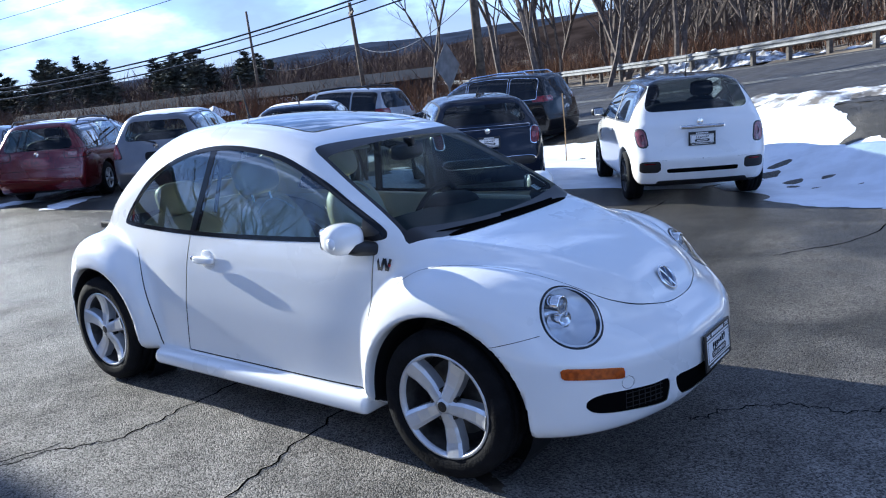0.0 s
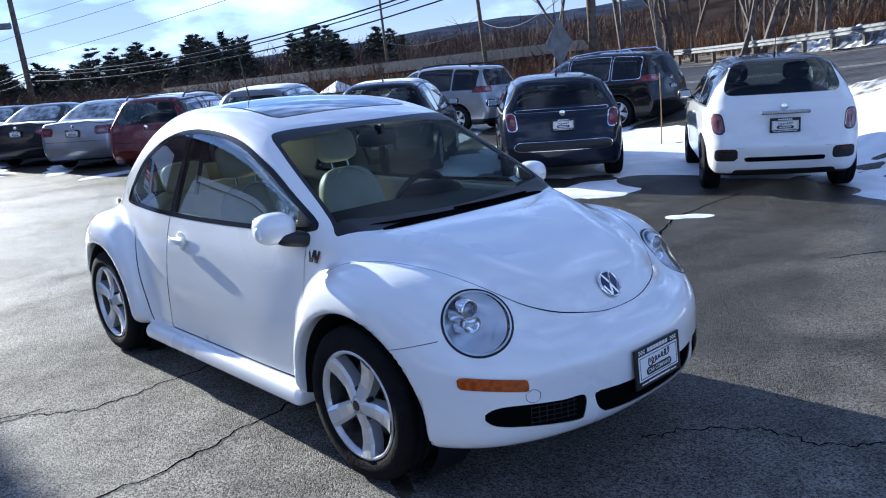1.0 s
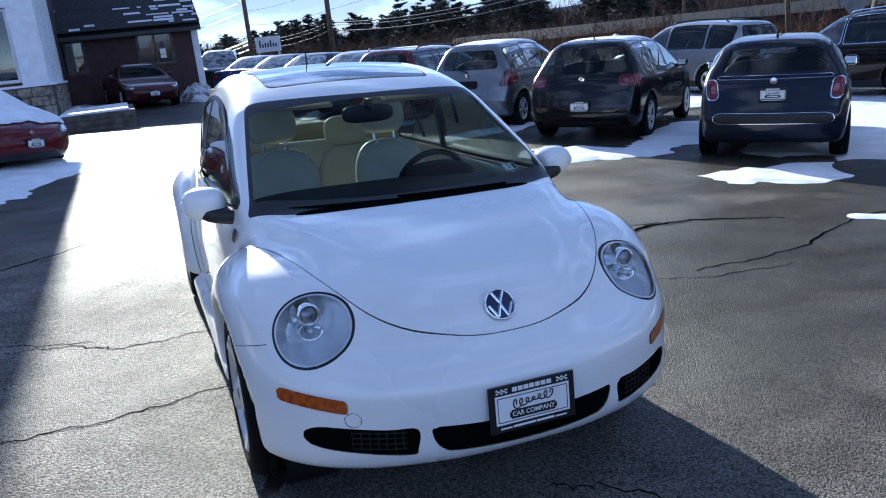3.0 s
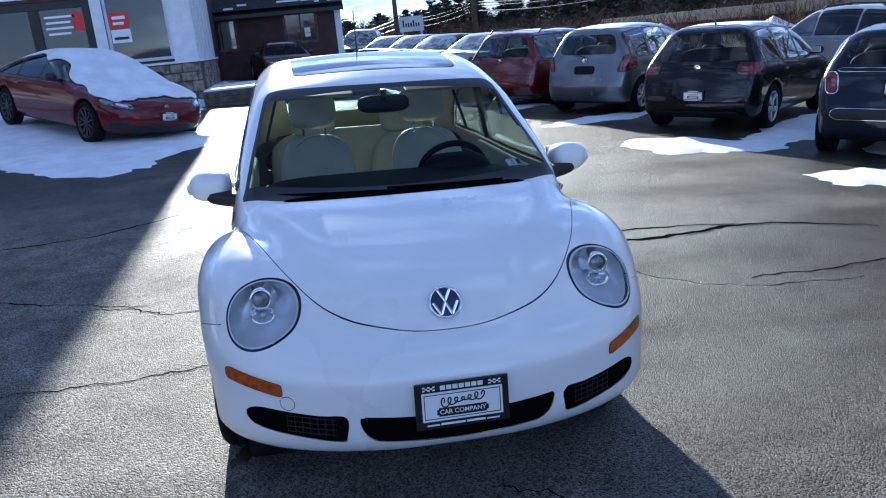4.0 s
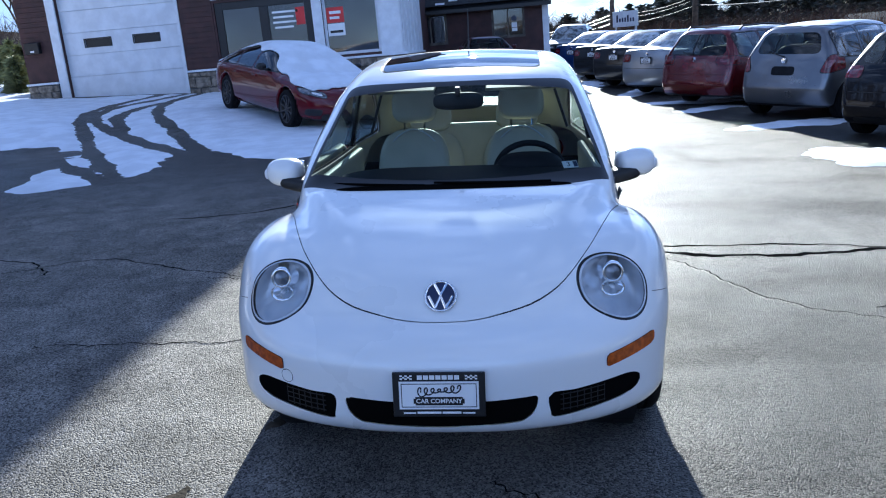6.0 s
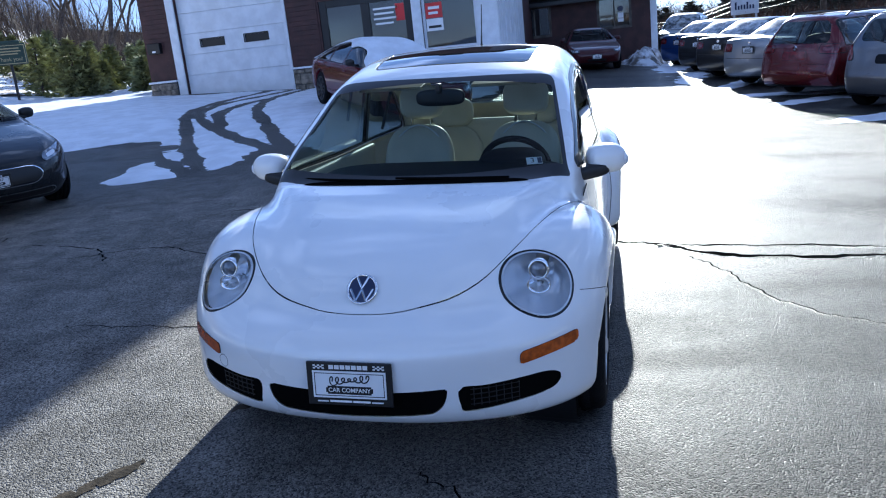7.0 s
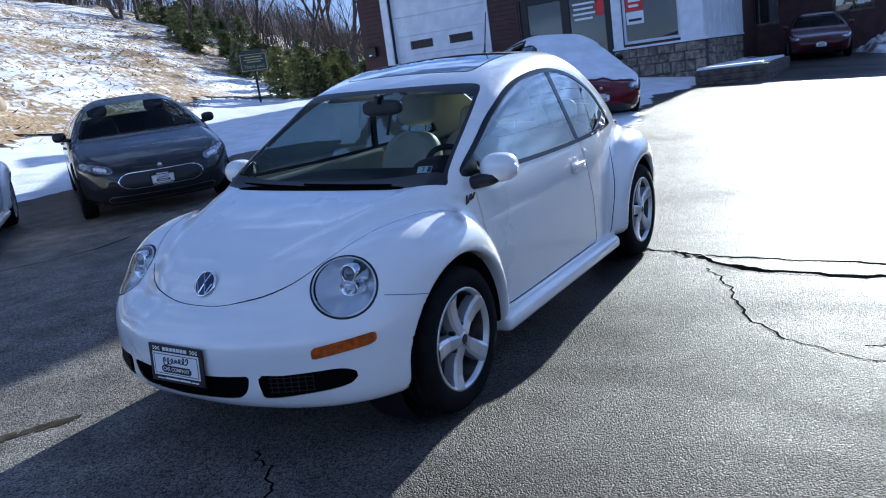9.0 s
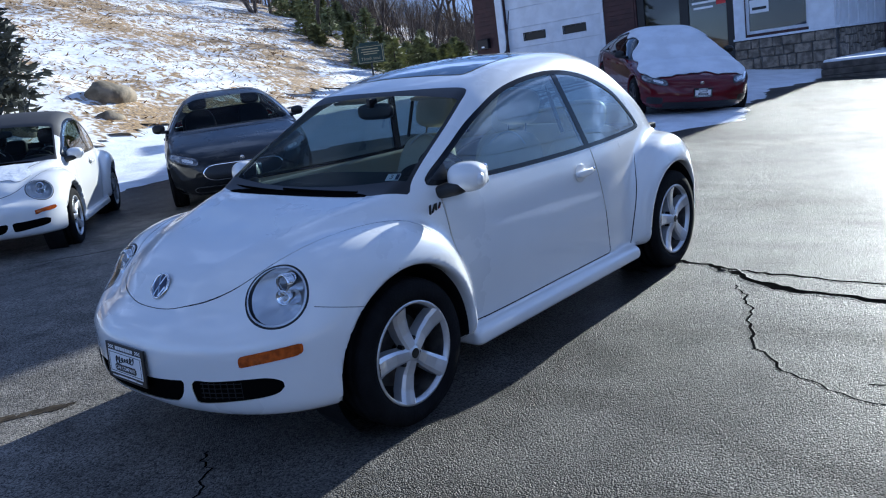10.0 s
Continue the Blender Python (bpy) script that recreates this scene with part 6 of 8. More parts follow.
    part("dashboard", blob(0.36, 0.66, 0.12, 0.5, 0.35), M["dash"], top, m=pose(0.74, 0, 0.815), smooth_shade=True)
    part("instrument_hood", blob(0.13, 0.17, 0.09, 0.7, 0.7), M["dash"], top, m=pose(0.50, 0.345, 0.895), smooth_shade=True)
    part("cabin_floor", boxes((-1.3, 0.95, -0.70, 0.70, 0.30, 0.33)), M["dash"], top)
    part("parcel_shelf", boxes((-1.6, -1.1, -0.55, 0.55, 0.86, 0.9), bevel=0.01), M["dash"], top)
    steering_wheel(top, pose(0.38, 0.345, 0.872, 0, 26, 0))
    rm = part("rear_view_mirror", blob(0.022, 0.125, 0.042, 0.6, 0.5), M["ink"], top, m=pose(0.50, 0, 1.25), smooth_shade=True)
    part("mirror_stalk", boxes((-0.01, 0.05, -0.012, 0.012, 0.02, 0.07), bevel=0.005), M["ink"], rm)
    if hero:
        for sd in (1, -1):
            part("sun_visor", boxes((-0.07, 0.07, -0.17, 0.17, -0.008, 0.008), bevel=0.006), M["cream"], top, m=pose(0.30, sd * 0.30, 1.30, 0, 8, 0))
            part("door_trim", boxes((-0.40, 0.80, -0.02, 0.02, -0.30, 0.32), bevel=0.015), M["cream"], top, m=pose(0.02, sd * 0.685, 0.60, sd * 2, 0, 0))
            part("grab_strap", boxes((-0.01, 0.01, -0.008, 0.008, -0.12, 0.12), bevel=0.004), M["ink"], top, m=pose(-0.35, sd * 0.555, 1.12, sd * 18, 0, 0))
        st = part("inspection_sticker", boxes((-0.001, 0.001, -0.034, 0.034, -0.022, 0.022)), M["plate_white"], top, "small white inspection sticker", pose(0.945, 0.512, 0.992, 0, -58, 14))
        cu = bpy.data.curves.new("number", "FONT")
        cu.body, cu.size, cu.align_x, cu.align_y = "3", 0.042, "CENTER", "CENTER"
        tmp = new("number", cu)
        me = bpy.data.meshes.new_from_object(tmp)
        bpy.data.objects.remove(tmp)
        put("number", me, M["ink"], st, "", Matrix.Translation((0.0015, -0.008, 0)) @ Matrix(((0, 0, 1, 0), (1, 0, 0, 0), (0, 1, 0, 0), (0, 0, 0, 1))))
        part("blue_corner", boxes((0.0011, 0.0014, 0.014, 0.032, -0.018, 0.018)), M["ink_blue"], st)
    return top


M["sunroof"] = glass("sunroof_glass", (0.22, 0.23, 0.24), 1.0, 0.01, 2.6)
round_bodied_car(lot(0, 0, 0), "white_round_car", "white round-bodied two-door car with cream seats on wet asphalt")
round_bodied_car(lot(-0.44, -7.28, 54), "round_convertible", "white round-bodied convertible with its black soft top up, dusted with snow", False)

HATCH = [(2.06, 0.2), (2.15, 0.45), (2.09, 0.66), (1.9, 0.78), (1.15, 0.95), (0.98, 0.985), (0.65, 1.17), (0.3, 1.36), (0.0, 1.44), (-0.6, 1.475), (-1.25, 1.45), (-1.58, 1.40), (-1.72, 1.22), (-1.88, 0.99), (-1.97, 0.86), (-2.03, 0.6), (-2.05, 0.4), (-1.98, 0.2)]


def scaled(p, sx=1.0, sz=1.0, dx=0.0):
    return [(x * sx + dx, z * sz) for x, z in p]


def rear_axle(x, y, yaw, xr):
    """The pose whose rear axle stands at x, y."""
    return lot(x - xr * math.cos(radians(yaw)), y - xr * math.sin(radians(yaw)), yaw)


HATCHBACK = dict(snow=[(-1.35, 0.25, 1.38, 0.006)], W=1.76, r=0.315, xf=1.29, xr=-1.29, prof=HATCH, belt=0.93, glass=(-1.62, 0.92), pillars=(-0.95, -0.12), lean=0.0, screen=(0.28, 1.02, 0.98), rear=(-2.0, -1.45, 0.98), paint=paint("black", (0.006, 0.006, 0.008), 0.25), trim=M["dash"],
            lamps=[(0.54, 0.88, 0.79, 0.955, -2.1, -1.66, "red_lens", 0.0), (0.46, 0.80, 0.60, 0.75, 1.6, 2.2, "lamp_dark", 0.0)], doors=(0.62, -0.2, -0.95), handles=(-0.05, -0.85), rear_glass=M["window"], back_glass=M["smoked"], tumble=0.72, plates=[("r", (-2.06, 0.52), True)], badge=[(-1.955, 0.88, 0.055)], antenna=(-1.3, 1.455), hatch_z=0.62,
            dark=[("exhaust_trim", (0.0, 0.6, 0.22, 0.30, -2.2, -1.7), "black_trim")], rim=0.215)
generic_car("black_hatchback", "black five-door hatchback with red tail lamps parked on wet asphalt", "car", rear_axle(-6.4, 5.65, 130, -1.29), HATCHBACK)

SMALL_HATCH = dict(lines=[("belt_trim", (0.62, 0.925, 0.965, -1.9, -1.3), "chrome", 0.0025), ("bumper_trim", (0.66, 0.43, 0.55, -2.0, -1.55), "chrome", 0.0025)], W=1.68, r=0.31, xf=1.233, xr=-1.233, prof=[(1.85, 0.2), (1.93, 0.45), (1.88, 0.66), (1.72, 0.80), (1.2, 0.92), (0.88, 0.97), (0.62, 1.16), (0.35, 1.33), (0.1, 1.39), (-0.5, 1.405), (-1.2, 1.37), (-1.42, 1.32), (-1.52, 1.18), (-1.66, 0.97), (-1.72, 0.88), (-1.80, 0.62), (-1.84, 0.45), (-1.78, 0.2)], belt=0.93,
            glass=(-1.5, 0.85), pillars=(-0.35,), screen=(0.3, 0.95, 0.98), rear=(-1.75, -1.36, 1.0), back_glass=M["smoked"], lamp_seal="chrome", seal="ink", tumble=0.76, paint=paint("dark_blue", (0.010, 0.014, 0.026), 0.25), rtop=0.15, rpillar=0.13,
            lamps=[(0.60, 0.73, 0.70, 0.93, -1.9, -1.45, "red_lens", -0.12), (0.42, 0.66, 0.62, 0.82, 1.5, 2.0, "lamp_dark", 0.0)], doors=(0.55, -0.42), handles=(-0.28,), plates=[("r", (-1.815, 0.76), True)], badge=[(-1.735, 0.905, 0.04)], antenna=(-1.05, 1.39), hatch_z=0.60,
            dark=[("rear_valance", (0.0, 0.62, 0.44, 0.54, -2.0, -1.6), "black_trim")], roof_mat=paint("black", (0.006, 0.006, 0.008), 0.25), roof_z=0.10, rim=0.2, rim_mat="dark_alloy", exhaust=0.0, mirror_mat=paint("dark_blue", (0.010, 0.014, 0.026), 0.25))
generic_car("blue_hatchback", "dark blue small hatchback with a black roof parked beside snow", "car", rear_axle(-3.27, 6.14, 134, -1.233), SMALL_HATCH)

CITY_CAR = dict(W=1.627, r=0.30, xf=1.15, xr=-1.15, prof=[(1.70, 0.2), (1.78, 0.42), (1.74, 0.64), (1.60, 0.80), (1.18, 0.93), (0.85, 0.99), (0.62, 1.18), (0.35, 1.38), (0.1, 1.455), (-0.4, 1.485), (-1.1, 1.455), (-1.36, 1.41), (-1.46, 1.26), (-1.58, 1.02), (-1.66, 0.9), (-1.74, 0.66), (-1.79, 0.5), (-1.74, 0.22)], belt=0.95,
            glass=(-1.35, 0.8), pillars=(-0.45,), screen=(0.28, 0.95, 1.0), rear=(-1.68, -1.30, 1.06), tumble=0.74, paint=M["white_paint"], k=0.16, kroof=0.10, rtop=0.07, rpillar=0.085, rear_glass=M["smoked"],
            lamps=[(0.605, 0.72, 0.665, 0.88, -1.85, -1.40, "pink_lens", -0.16), (0.42, 0.62, 0.62, 0.82, 1.4, 1.9, "lamp_dark", 0.0)], doors=(0.5, -0.5), handles=(-0.33,), plates=[("r", (-1.745, 0.74), True)], badge=[(-1.665, 0.925, 0.04)], antenna=(-1.0, 1.47), antenna_h=0.24, hatch_z=0.52,
            dark=[("rear_reflector", (0.51, 0.66, 0.465, 0.485, -1.95, -1.5), "red_lens"), ("reflector_pod", (0.47, 0.70, 0.375, 0.505, -1.95, -1.5), "ink"), ("bumper_slot", (0.0, 0.42, 0.365, 0.415, -2.0, -1.5), "void"), ("diffuser", (0.0, 0.52, 0.10, 0.275, -2.0, -1.3), "black_trim")], roof_mat=paint("black", (0.006, 0.006, 0.008), 0.25), roof_z=0.125, rim=0.2, rim_mat="dark_alloy", mirror_mat=M["ink"])
city = generic_car("white_city_car", "white small three-door car with a black roof on melting snow", "car", rear_axle(-0.375, 6.375, 124, -1.15), CITY_CAR)
part("hatch_handle", boxes((-0.022, 0.022, -0.25, 0.25, -0.02, 0.022), bevel=0.014), M["chrome"], city, "chrome bar over the plate", pose(-1.765, 0, 0.875))

TALL_HATCH = dict(W=1.68, r=0.30, xf=1.225, xr=-1.225, prof=[(1.95, 0.2), (2.03, 0.45), (1.98, 0.64), (1.80, 0.78), (1.35, 0.96), (1.15, 1.02), (0.75, 1.25), (0.35, 1.45), (0.05, 1.51), (-0.6, 1.525), (-1.3, 1.48), (-1.55, 1.43), (-1.66, 1.25), (-1.76, 1.0), (-1.80, 0.85), (-1.86, 0.6), (-1.88, 0.45), (-1.82, 0.2)], belt=0.97,
           glass=(-1.55, 1.05), pillars=(-0.85, -0.05), screen=(0.3, 1.2, 1.02), rear=(-1.85, -1.48, 1.03), back_glass=M["smoked"], tumble=0.72, paint=paint("silver", (0.17, 0.175, 0.19), 0.3, 0.7), rtop=0.17, rpillar=0.15,
           lamps=[(0.64, 0.84, 0.74, 1.02, -1.95, -1.4, "red_lens", -0.35), (0.46, 0.78, 0.60, 0.80, 1.5, 2.1, "lamp_dark", 0.0)], doors=(0.7, -0.1, -0.85), handles=(0.05, -0.75), badge=[(-1.80, 0.93, 0.045)], hatch_z=0.56, antenna=(0.1, 1.505), antenna_h=0.06, wiper=(-1.79, 0.99, -1.74, 1.05),
           dark=[("plate_recess", (0.0, 0.2, 0.70, 0.84, -2.0, -1.5), "dash")], rim=0.195, snow=[(-1.5, 0.3, 1.44, 0.008)])
generic_car("silver_hatchback", "silver five-door hatchback with red corner lamps, snow on its roof", "car", rear_axle(-9.35, 5.1, 130, -1.225), TALL_HATCH)

WAGON = dict(HATCHBACK, W=1.78, prof=[(2.1, 0.2), (2.2, 0.45), (2.14, 0.66), (1.95, 0.78), (1.2, 0.95), (1.02, 0.985), (0.65, 1.2), (0.3, 1.38), (0.0, 1.46), (-0.7, 1.49), (-1.7, 1.46), (-2.0, 1.42), (-2.13, 1.22), (-2.25, 0.99), (-2.29, 0.86), (-2.34, 0.6), (-2.36, 0.4), (-2.28, 0.2)], glass=(-2.0, 0.95), pillars=(-1.25, -0.95, -0.12), rear=(-2.32, -1.92, 0.97),
             paint=paint("red", (0.115, 0.005, 0.009), 0.25), lamps=[(0.48, 0.86, 0.80, 0.96, -2.45, -2.0, "red_lens", 0.0), (0.46, 0.80, 0.60, 0.75, 1.6, 2.3, "lamp_dark", 0.0)], plates=[], badge=[(-2.28, 0.90, 0.045)], back_glass=M["smoked"], rails=(-1.75, -0.1, 1.48), rail_mat="ink", wiper=(-2.27, 0.99, -2.24, 1.02), rim=0.2, antenna=None,
             dark=[("plate_recess", (0.0, 0.26, 0.70, 0.84, -2.5, -2.1), "red_lens")])
generic_car("red_estate_car", "dark red estate car with black roof rails", "car", rear_axle(-12.05, 4.55, 130, -1.29), WAGON)

SEDAN = dict(W=1.76, r=0.315, xf=1.30, xr=-1.30, prof=[(2.15, 0.2), (2.24, 0.45), (2.18, 0.66), (1.98, 0.78), (1.25, 0.93), (1.05, 0.97), (0.7, 1.17), (0.3, 1.36), (0.0, 1.43), (-0.55, 1.455), (-0.95, 1.42), (-1.35, 1.22), (-1.62, 1.06), (-1.9, 1.045), (-2.20, 1.03), (-2.27, 0.9), (-2.30, 0.6), (-2.28, 0.4), (-2.2, 0.2)], belt=0.95,
             glass=(-1.45, 0.95), pillars=(-0.85, -0.05), screen=(0.28, 1.1, 0.98), rear=(-1.62, -0.9, 1.09), rpillar=0.11, rtop=0.07, tumble=0.72, paint=paint("pale_silver", (0.30, 0.315, 0.34), 0.3, 0.6), lamps=[(0.48, 0.84, 0.76, 0.93, -2.4, -1.95, "red_lens", 0.0), (0.46, 0.80, 0.60, 0.75, 1.7, 2.4, "lamp_dark", 0.0)],
             doors=(0.62, -0.15, -0.95), handles=(0.0, -0.8), plates=[("r", (-2.31, 0.80), True)], badge=[(-2.27, 0.94, 0.04)], hatch_z=0.62, rim=0.2, back_glass=M["frosted"], snow=[(-2.2, -1.7, 0.9, 0.012)])
generic_car("silver_saloon", "pale silver saloon car with red tail lamps", "car", rear_axle(-14.9, 4.1, 132, -1.30), SEDAN)
DARK = dict(SEDAN, paint=paint("charcoal", (0.018, 0.018, 0.02), 0.3))
generic_car("dark_saloon", "dark charcoal saloon car with frosted glass", "car", rear_axle(-17.7, 3.7, 134, -1.30), DARK)
generic_car("dark_saloon", "dark charcoal saloon car with frosted glass", "car", rear_axle(-20.6, 3.4, 136, -1.30), DARK)
generic_car("blue_saloon", "bright blue saloon car with frost on its glass", "car", rear_axle(-23.8, 3.0, 138, -1.30), dict(SEDAN, paint=paint("blue", (0.012, 0.045, 0.17), 0.3)))

SUV = dict(W=1.82, r=0.345, xf=1.30, xr=-1.30, prof=[(2.05, 0.24), (2.13, 0.5), (2.09, 0.78), (1.9, 0.92), (1.25, 1.06), (1.05, 1.09), (0.72, 1.32), (0.36, 1.55), (0.05, 1.63), (-0.6, 1.665), (-1.5, 1.62), (-1.85, 1.57), (-2.0, 1.36), (-2.12, 1.1), (-2.17, 0.95), (-2.24, 0.65), (-2.25, 0.5), (-2.18, 0.24)], belt=1.05,
           glass=(-1.85, 1.0), pillars=(-1.12, 0.0), screen=(0.3, 1.1, 1.09), rear=(-2.2, -1.72, 1.12), paint=paint("gloss_black", (0.007, 0.007, 0.008), 0.22), rear_glass=M["tinted"], privacy=True, rtop=0.15, seal="chrome", seal_width=0.006, tumble=0.74,
           lamps=[(0.50, 0.90, 0.98, 1.12, -2.3, -1.75, "red_lens", 0.0), (0.46, 0.82, 0.74, 0.90, 1.6, 2.2, "lamp_dark", 0.0)], doors=(0.7, -0.1, -0.9), handles=(0.05, -0.75), plates=[("r", (-2.20, 0.80), True)], badge=[(-2.165, 1.0, 0.05)], hatch_z=0.66, rails=(-1.6, 0.0, 1.665), rail_mat="chrome", rim=0.235, sill=0.34)
generic_car("black_suv", "black sport utility car with chrome window trim parked on snow", "car", rear_axle(-6.7, 13.35, 184, -1.30), SUV)
generic_car("silver_suv", "pale silver sport utility car with roof rails", "car", rear_axle(-10.75, 12.2, 190, -1.30), dict(SUV, paint=paint("pale_silver", (0.30, 0.315, 0.34), 0.3, 0.6), rail_mat="ink", rim=0.21, seal="ink"))
generic_car("dark_offroad_car", "dark green off-road car with a frosted windscreen facing the lot", "car", lot(-32.2, 3.1, -12), dict(SUV, front_glass=M["frosted"], paint=paint("dark_green", (0.012, 0.02, 0.018), 0.35), r=0.36, sill=0.4, prof=scaled(SUV["prof"], 1.0, 1.06)))
COUPE = dict(SEDAN, W=1.70, snow=(), back_glass=M["window"], paint=paint("maroon", (0.055, 0.010, 0.012), 0.35), prof=[(2.05, 0.2), (2.13, 0.42), (2.06, 0.58), (1.85, 0.68), (1.2, 0.82), (0.95, 0.87), (0.55, 1.1), (0.2, 1.25), (-0.1, 1.29), (-0.6, 1.28), (-1.2, 1.15), (-1.7, 0.98), (-2.0, 0.92), (-2.08, 0.7), (-2.08, 0.4), (-2.0, 0.2)], belt=0.86,
             screen=(0.15, 1.0, 0.885), rear=(-1.7, -0.9, 0.98), lamps=[(0.52, 0.78, 0.55, 0.64, 1.7, 2.3, "lamp_dark", 0.0), (0.48, 0.8, 0.66, 0.82, -2.3, -1.8, "red_lens", 0.0)], plates=[("f", (2.13, 0.42), False)], badge=[], dark=[("front_intake", (0.0, 0.3, 0.28, 0.35, 1.7, 2.3), "ink")])
generic_car("maroon_coupe", "old dark maroon coupe facing the lot", "car", lot(-23.2, -0.5, 10), COUPE)

FASTBACK = dict(side_glass=M["tinted"], W=1.96, r=0.345, xf=1.48, xr=-1.48, prof=[(2.28, 0.2), (2.42, 0.38), (2.40, 0.56), (2.28, 0.70), (1.9, 0.84), (1.35, 0.95), (1.15, 0.98), (0.75, 1.17), (0.3, 1.36), (-0.1, 1.435), (-0.55, 1.43), (-1.1, 1.35), (-1.7, 1.18), (-2.15, 1.02), (-2.35, 0.98), (-2.45, 0.85), (-2.5, 0.6), (-2.46, 0.38), (-2.38, 0.2)], belt=0.95, tumble=0.70,
             glass=(-1.75, 1.05), pillars=(-0.95, -0.1), screen=(0.25, 1.2, 0.985), rear=(-2.1, -1.0, 1.08), paint=paint("deep_red", (0.10, 0.005, 0.010), 0.25), k=0.2, ef=0.50, bow=0.22, mirror_mat=M["ink"], lamps=[(0.54, 0.90, 0.635, 0.735, 1.6, 2.5, "lamp_dark", 0.0, 0.22), (0.5, 0.9, 0.82, 0.93, -2.6, -2.1, "red_lens", 0.0)],
             doors=(0.72, -0.1, -1.0), handles=(0.05, -0.9), plates=[("f", (2.43, 0.49), False)], badge=[(2.36, 0.64, 0.035)], rim=0.25, rim_mat="dark_alloy", spokes="ten", snow=[(-2.3, 2.12, 0.70, 0.022)], dark=[("lower_intake", (0.0, 0.62, 0.24, 0.34, 1.9, 2.6), "ink"), ("side_intake", (0.62, 0.84, 0.30, 0.42, 1.9, 2.6), "ink")])
fastback = generic_car("red_saloon", "deep red fastback saloon under a blanket of snow", "car", lot(-11.31, -3.96, 39.4), FASTBACK)
generic_car("grey_saloon", "dark grey fastback saloon facing the lot, with a black grille", "car", lot(-3.80, -7.65, 58), dict(FASTBACK, snow=(), paint=paint("graphite", (0.016, 0.017, 0.019), 0.28), lines=[("grille_trim", (0.53, 0.41, 0.60, 1.9, 2.6), "chrome", 0.0035), ("intake_trim", (0.66, 0.25, 0.33, 1.9, 2.6), "galvanised", 0.003)], dark=[("nose_grille", (0.0, 0.50, 0.43, 0.60, 1.9, 2.6), "ink"), ("lower_intake", (0.0, 0.62, 0.24, 0.32, 1.9, 2.6), "ink")]))

# ---- snow, cracks and puddles on the lot ----
APRON = spline([(-18.2, -2.4), (-15, -2.7), (-12.0, -2.5), (-9.3, -1.75), (-7.1, -2.3), (-6.1, -2.95), (-6.8, -3.55), (-7.15, -4.4), (-6.4, -4.75), (-5.2, -4.75), (-4.5, -5.4), (-4.7, -6.0), (-6.3, -6.2), (-7.6, -6.6), (-8.2, -7.6), (-7.2, -8.6), (-4.6, -9.3), (0.0, -9.6), (6.0, -9.0), (14.0, -8.0), (24, -7), (24, -14), (0, -16), (-18.3, -24), (-40, -34), (-44, -30), (-30, -18), (-18.6, -14.2), (-18.2, -8)], True, 4)
TRACKS = [spline([(-4.3, -4.1), (-4.91, -4.59), (-6.35, -5.6), (-8.13, -6.72), (-9.93, -7.79), (-11.25, -8.51), (-13.22, -9.22), (-15.09, -9.51), (-18.2, -9.8)], False, 6), spline([(-6.37, -4.26), (-7.14, -4.77), (-8.21, -5.78), (-9.32, -6.78), (-10.56, -7.82), (-11.6, -8.4), (-13.63, -9.02), (-15.74, -8.97), (-18.2, -9.0)], False, 6),
          spline([(-6.5, -4.0), (-7.04, -4.37), (-8.64, -5.3), (-10.24, -6.25), (-12.17, -7.29), (-14.7, -8.15), (-18.2, -8.6)], False, 6), spline([(-9.61, -6.84), (-10.44, -7.33), (-11.18, -7.71), (-13.04, -8.19), (-14.8, -8.3)], False, 6), spline([(-7.5, -7.2), (-6.5, -6.31), (-5.45, -5.27), (-4.6, -4.5)], False, 6)]


def near_line(x, y, pts):
    d2 = np.full(np.shape(x), 1e9)
    for a, b in zip(pts, pts[1:]):
        ex, ey = b[0] - a[0], b[1] - a[1]
        u = np.clip(((x - a[0]) * ex + (y - a[1]) * ey) / (ex * ex + ey * ey + 1e-9), 0, 1)
        d2 = np.minimum(d2, (x - a[0] - ex * u) ** 2 + (y - a[1] - ey * u) ** 2)
    return np.sqrt(d2)


def snow_field(name, xs, ys, field, depth, material, label, soft=0.35, base=None):
    """Snow lying where field is negative, thinning out to its edge."""
    X, Y = np.meshgrid(xs, ys, indexing="ij")
    F = field(X, Y)
    B = (gz(X, Y) if base is None else base(X, Y)) + 0.012 * rough_noise(X, Y, 0.9, 2.0)
    Z = B + depth * np.clip(-F / soft, -0.3, 1) ** 1 + 0.003 + 0.014 * rough_noise(X, Y, 4.0, 1.0) * np.clip(-F / soft, 0, 1)
    v = np.stack([X, Y, Z], -1).reshape(-1, 3)
    a = np.arange(X.size).reshape(X.shape)
    q = np.stack([a[:-1, :-1], a[1:, :-1], a[1:, 1:], a[:-1, 1:]], -1).reshape(-1, 4)
    t = np.concatenate([q[:, [0, 1, 2]], q[:, [0, 2, 3]]])
    v, t, _, _ = cut(v, t, F.reshape(-1))
    ids, inv = np.unique(t, return_inverse=True)
    return tagged(put(name, mesh_of(name, v[ids], inv.reshape(-1, 3), True), material), label, "snow", kind="structure")


def apron_field(x, y):
    f = poly(x, y, APRON) + 0.22 * rough_noise(x, y, 1.7, 0.4) + 0.10 * rough_noise(x, y, 5.1, 1.4) + 0.06 * rough_noise(x, y, 13.0, 0.4)
    for tr in TRACKS:
        d = near_line(x, y, tr)
        f = np.maximum(f, 0.14 - d + 0.05 * rough_noise(x, y, 3.0, 3.0) + 0.035 * rough_noise(x, y, 19.0, 1.0))
    return f


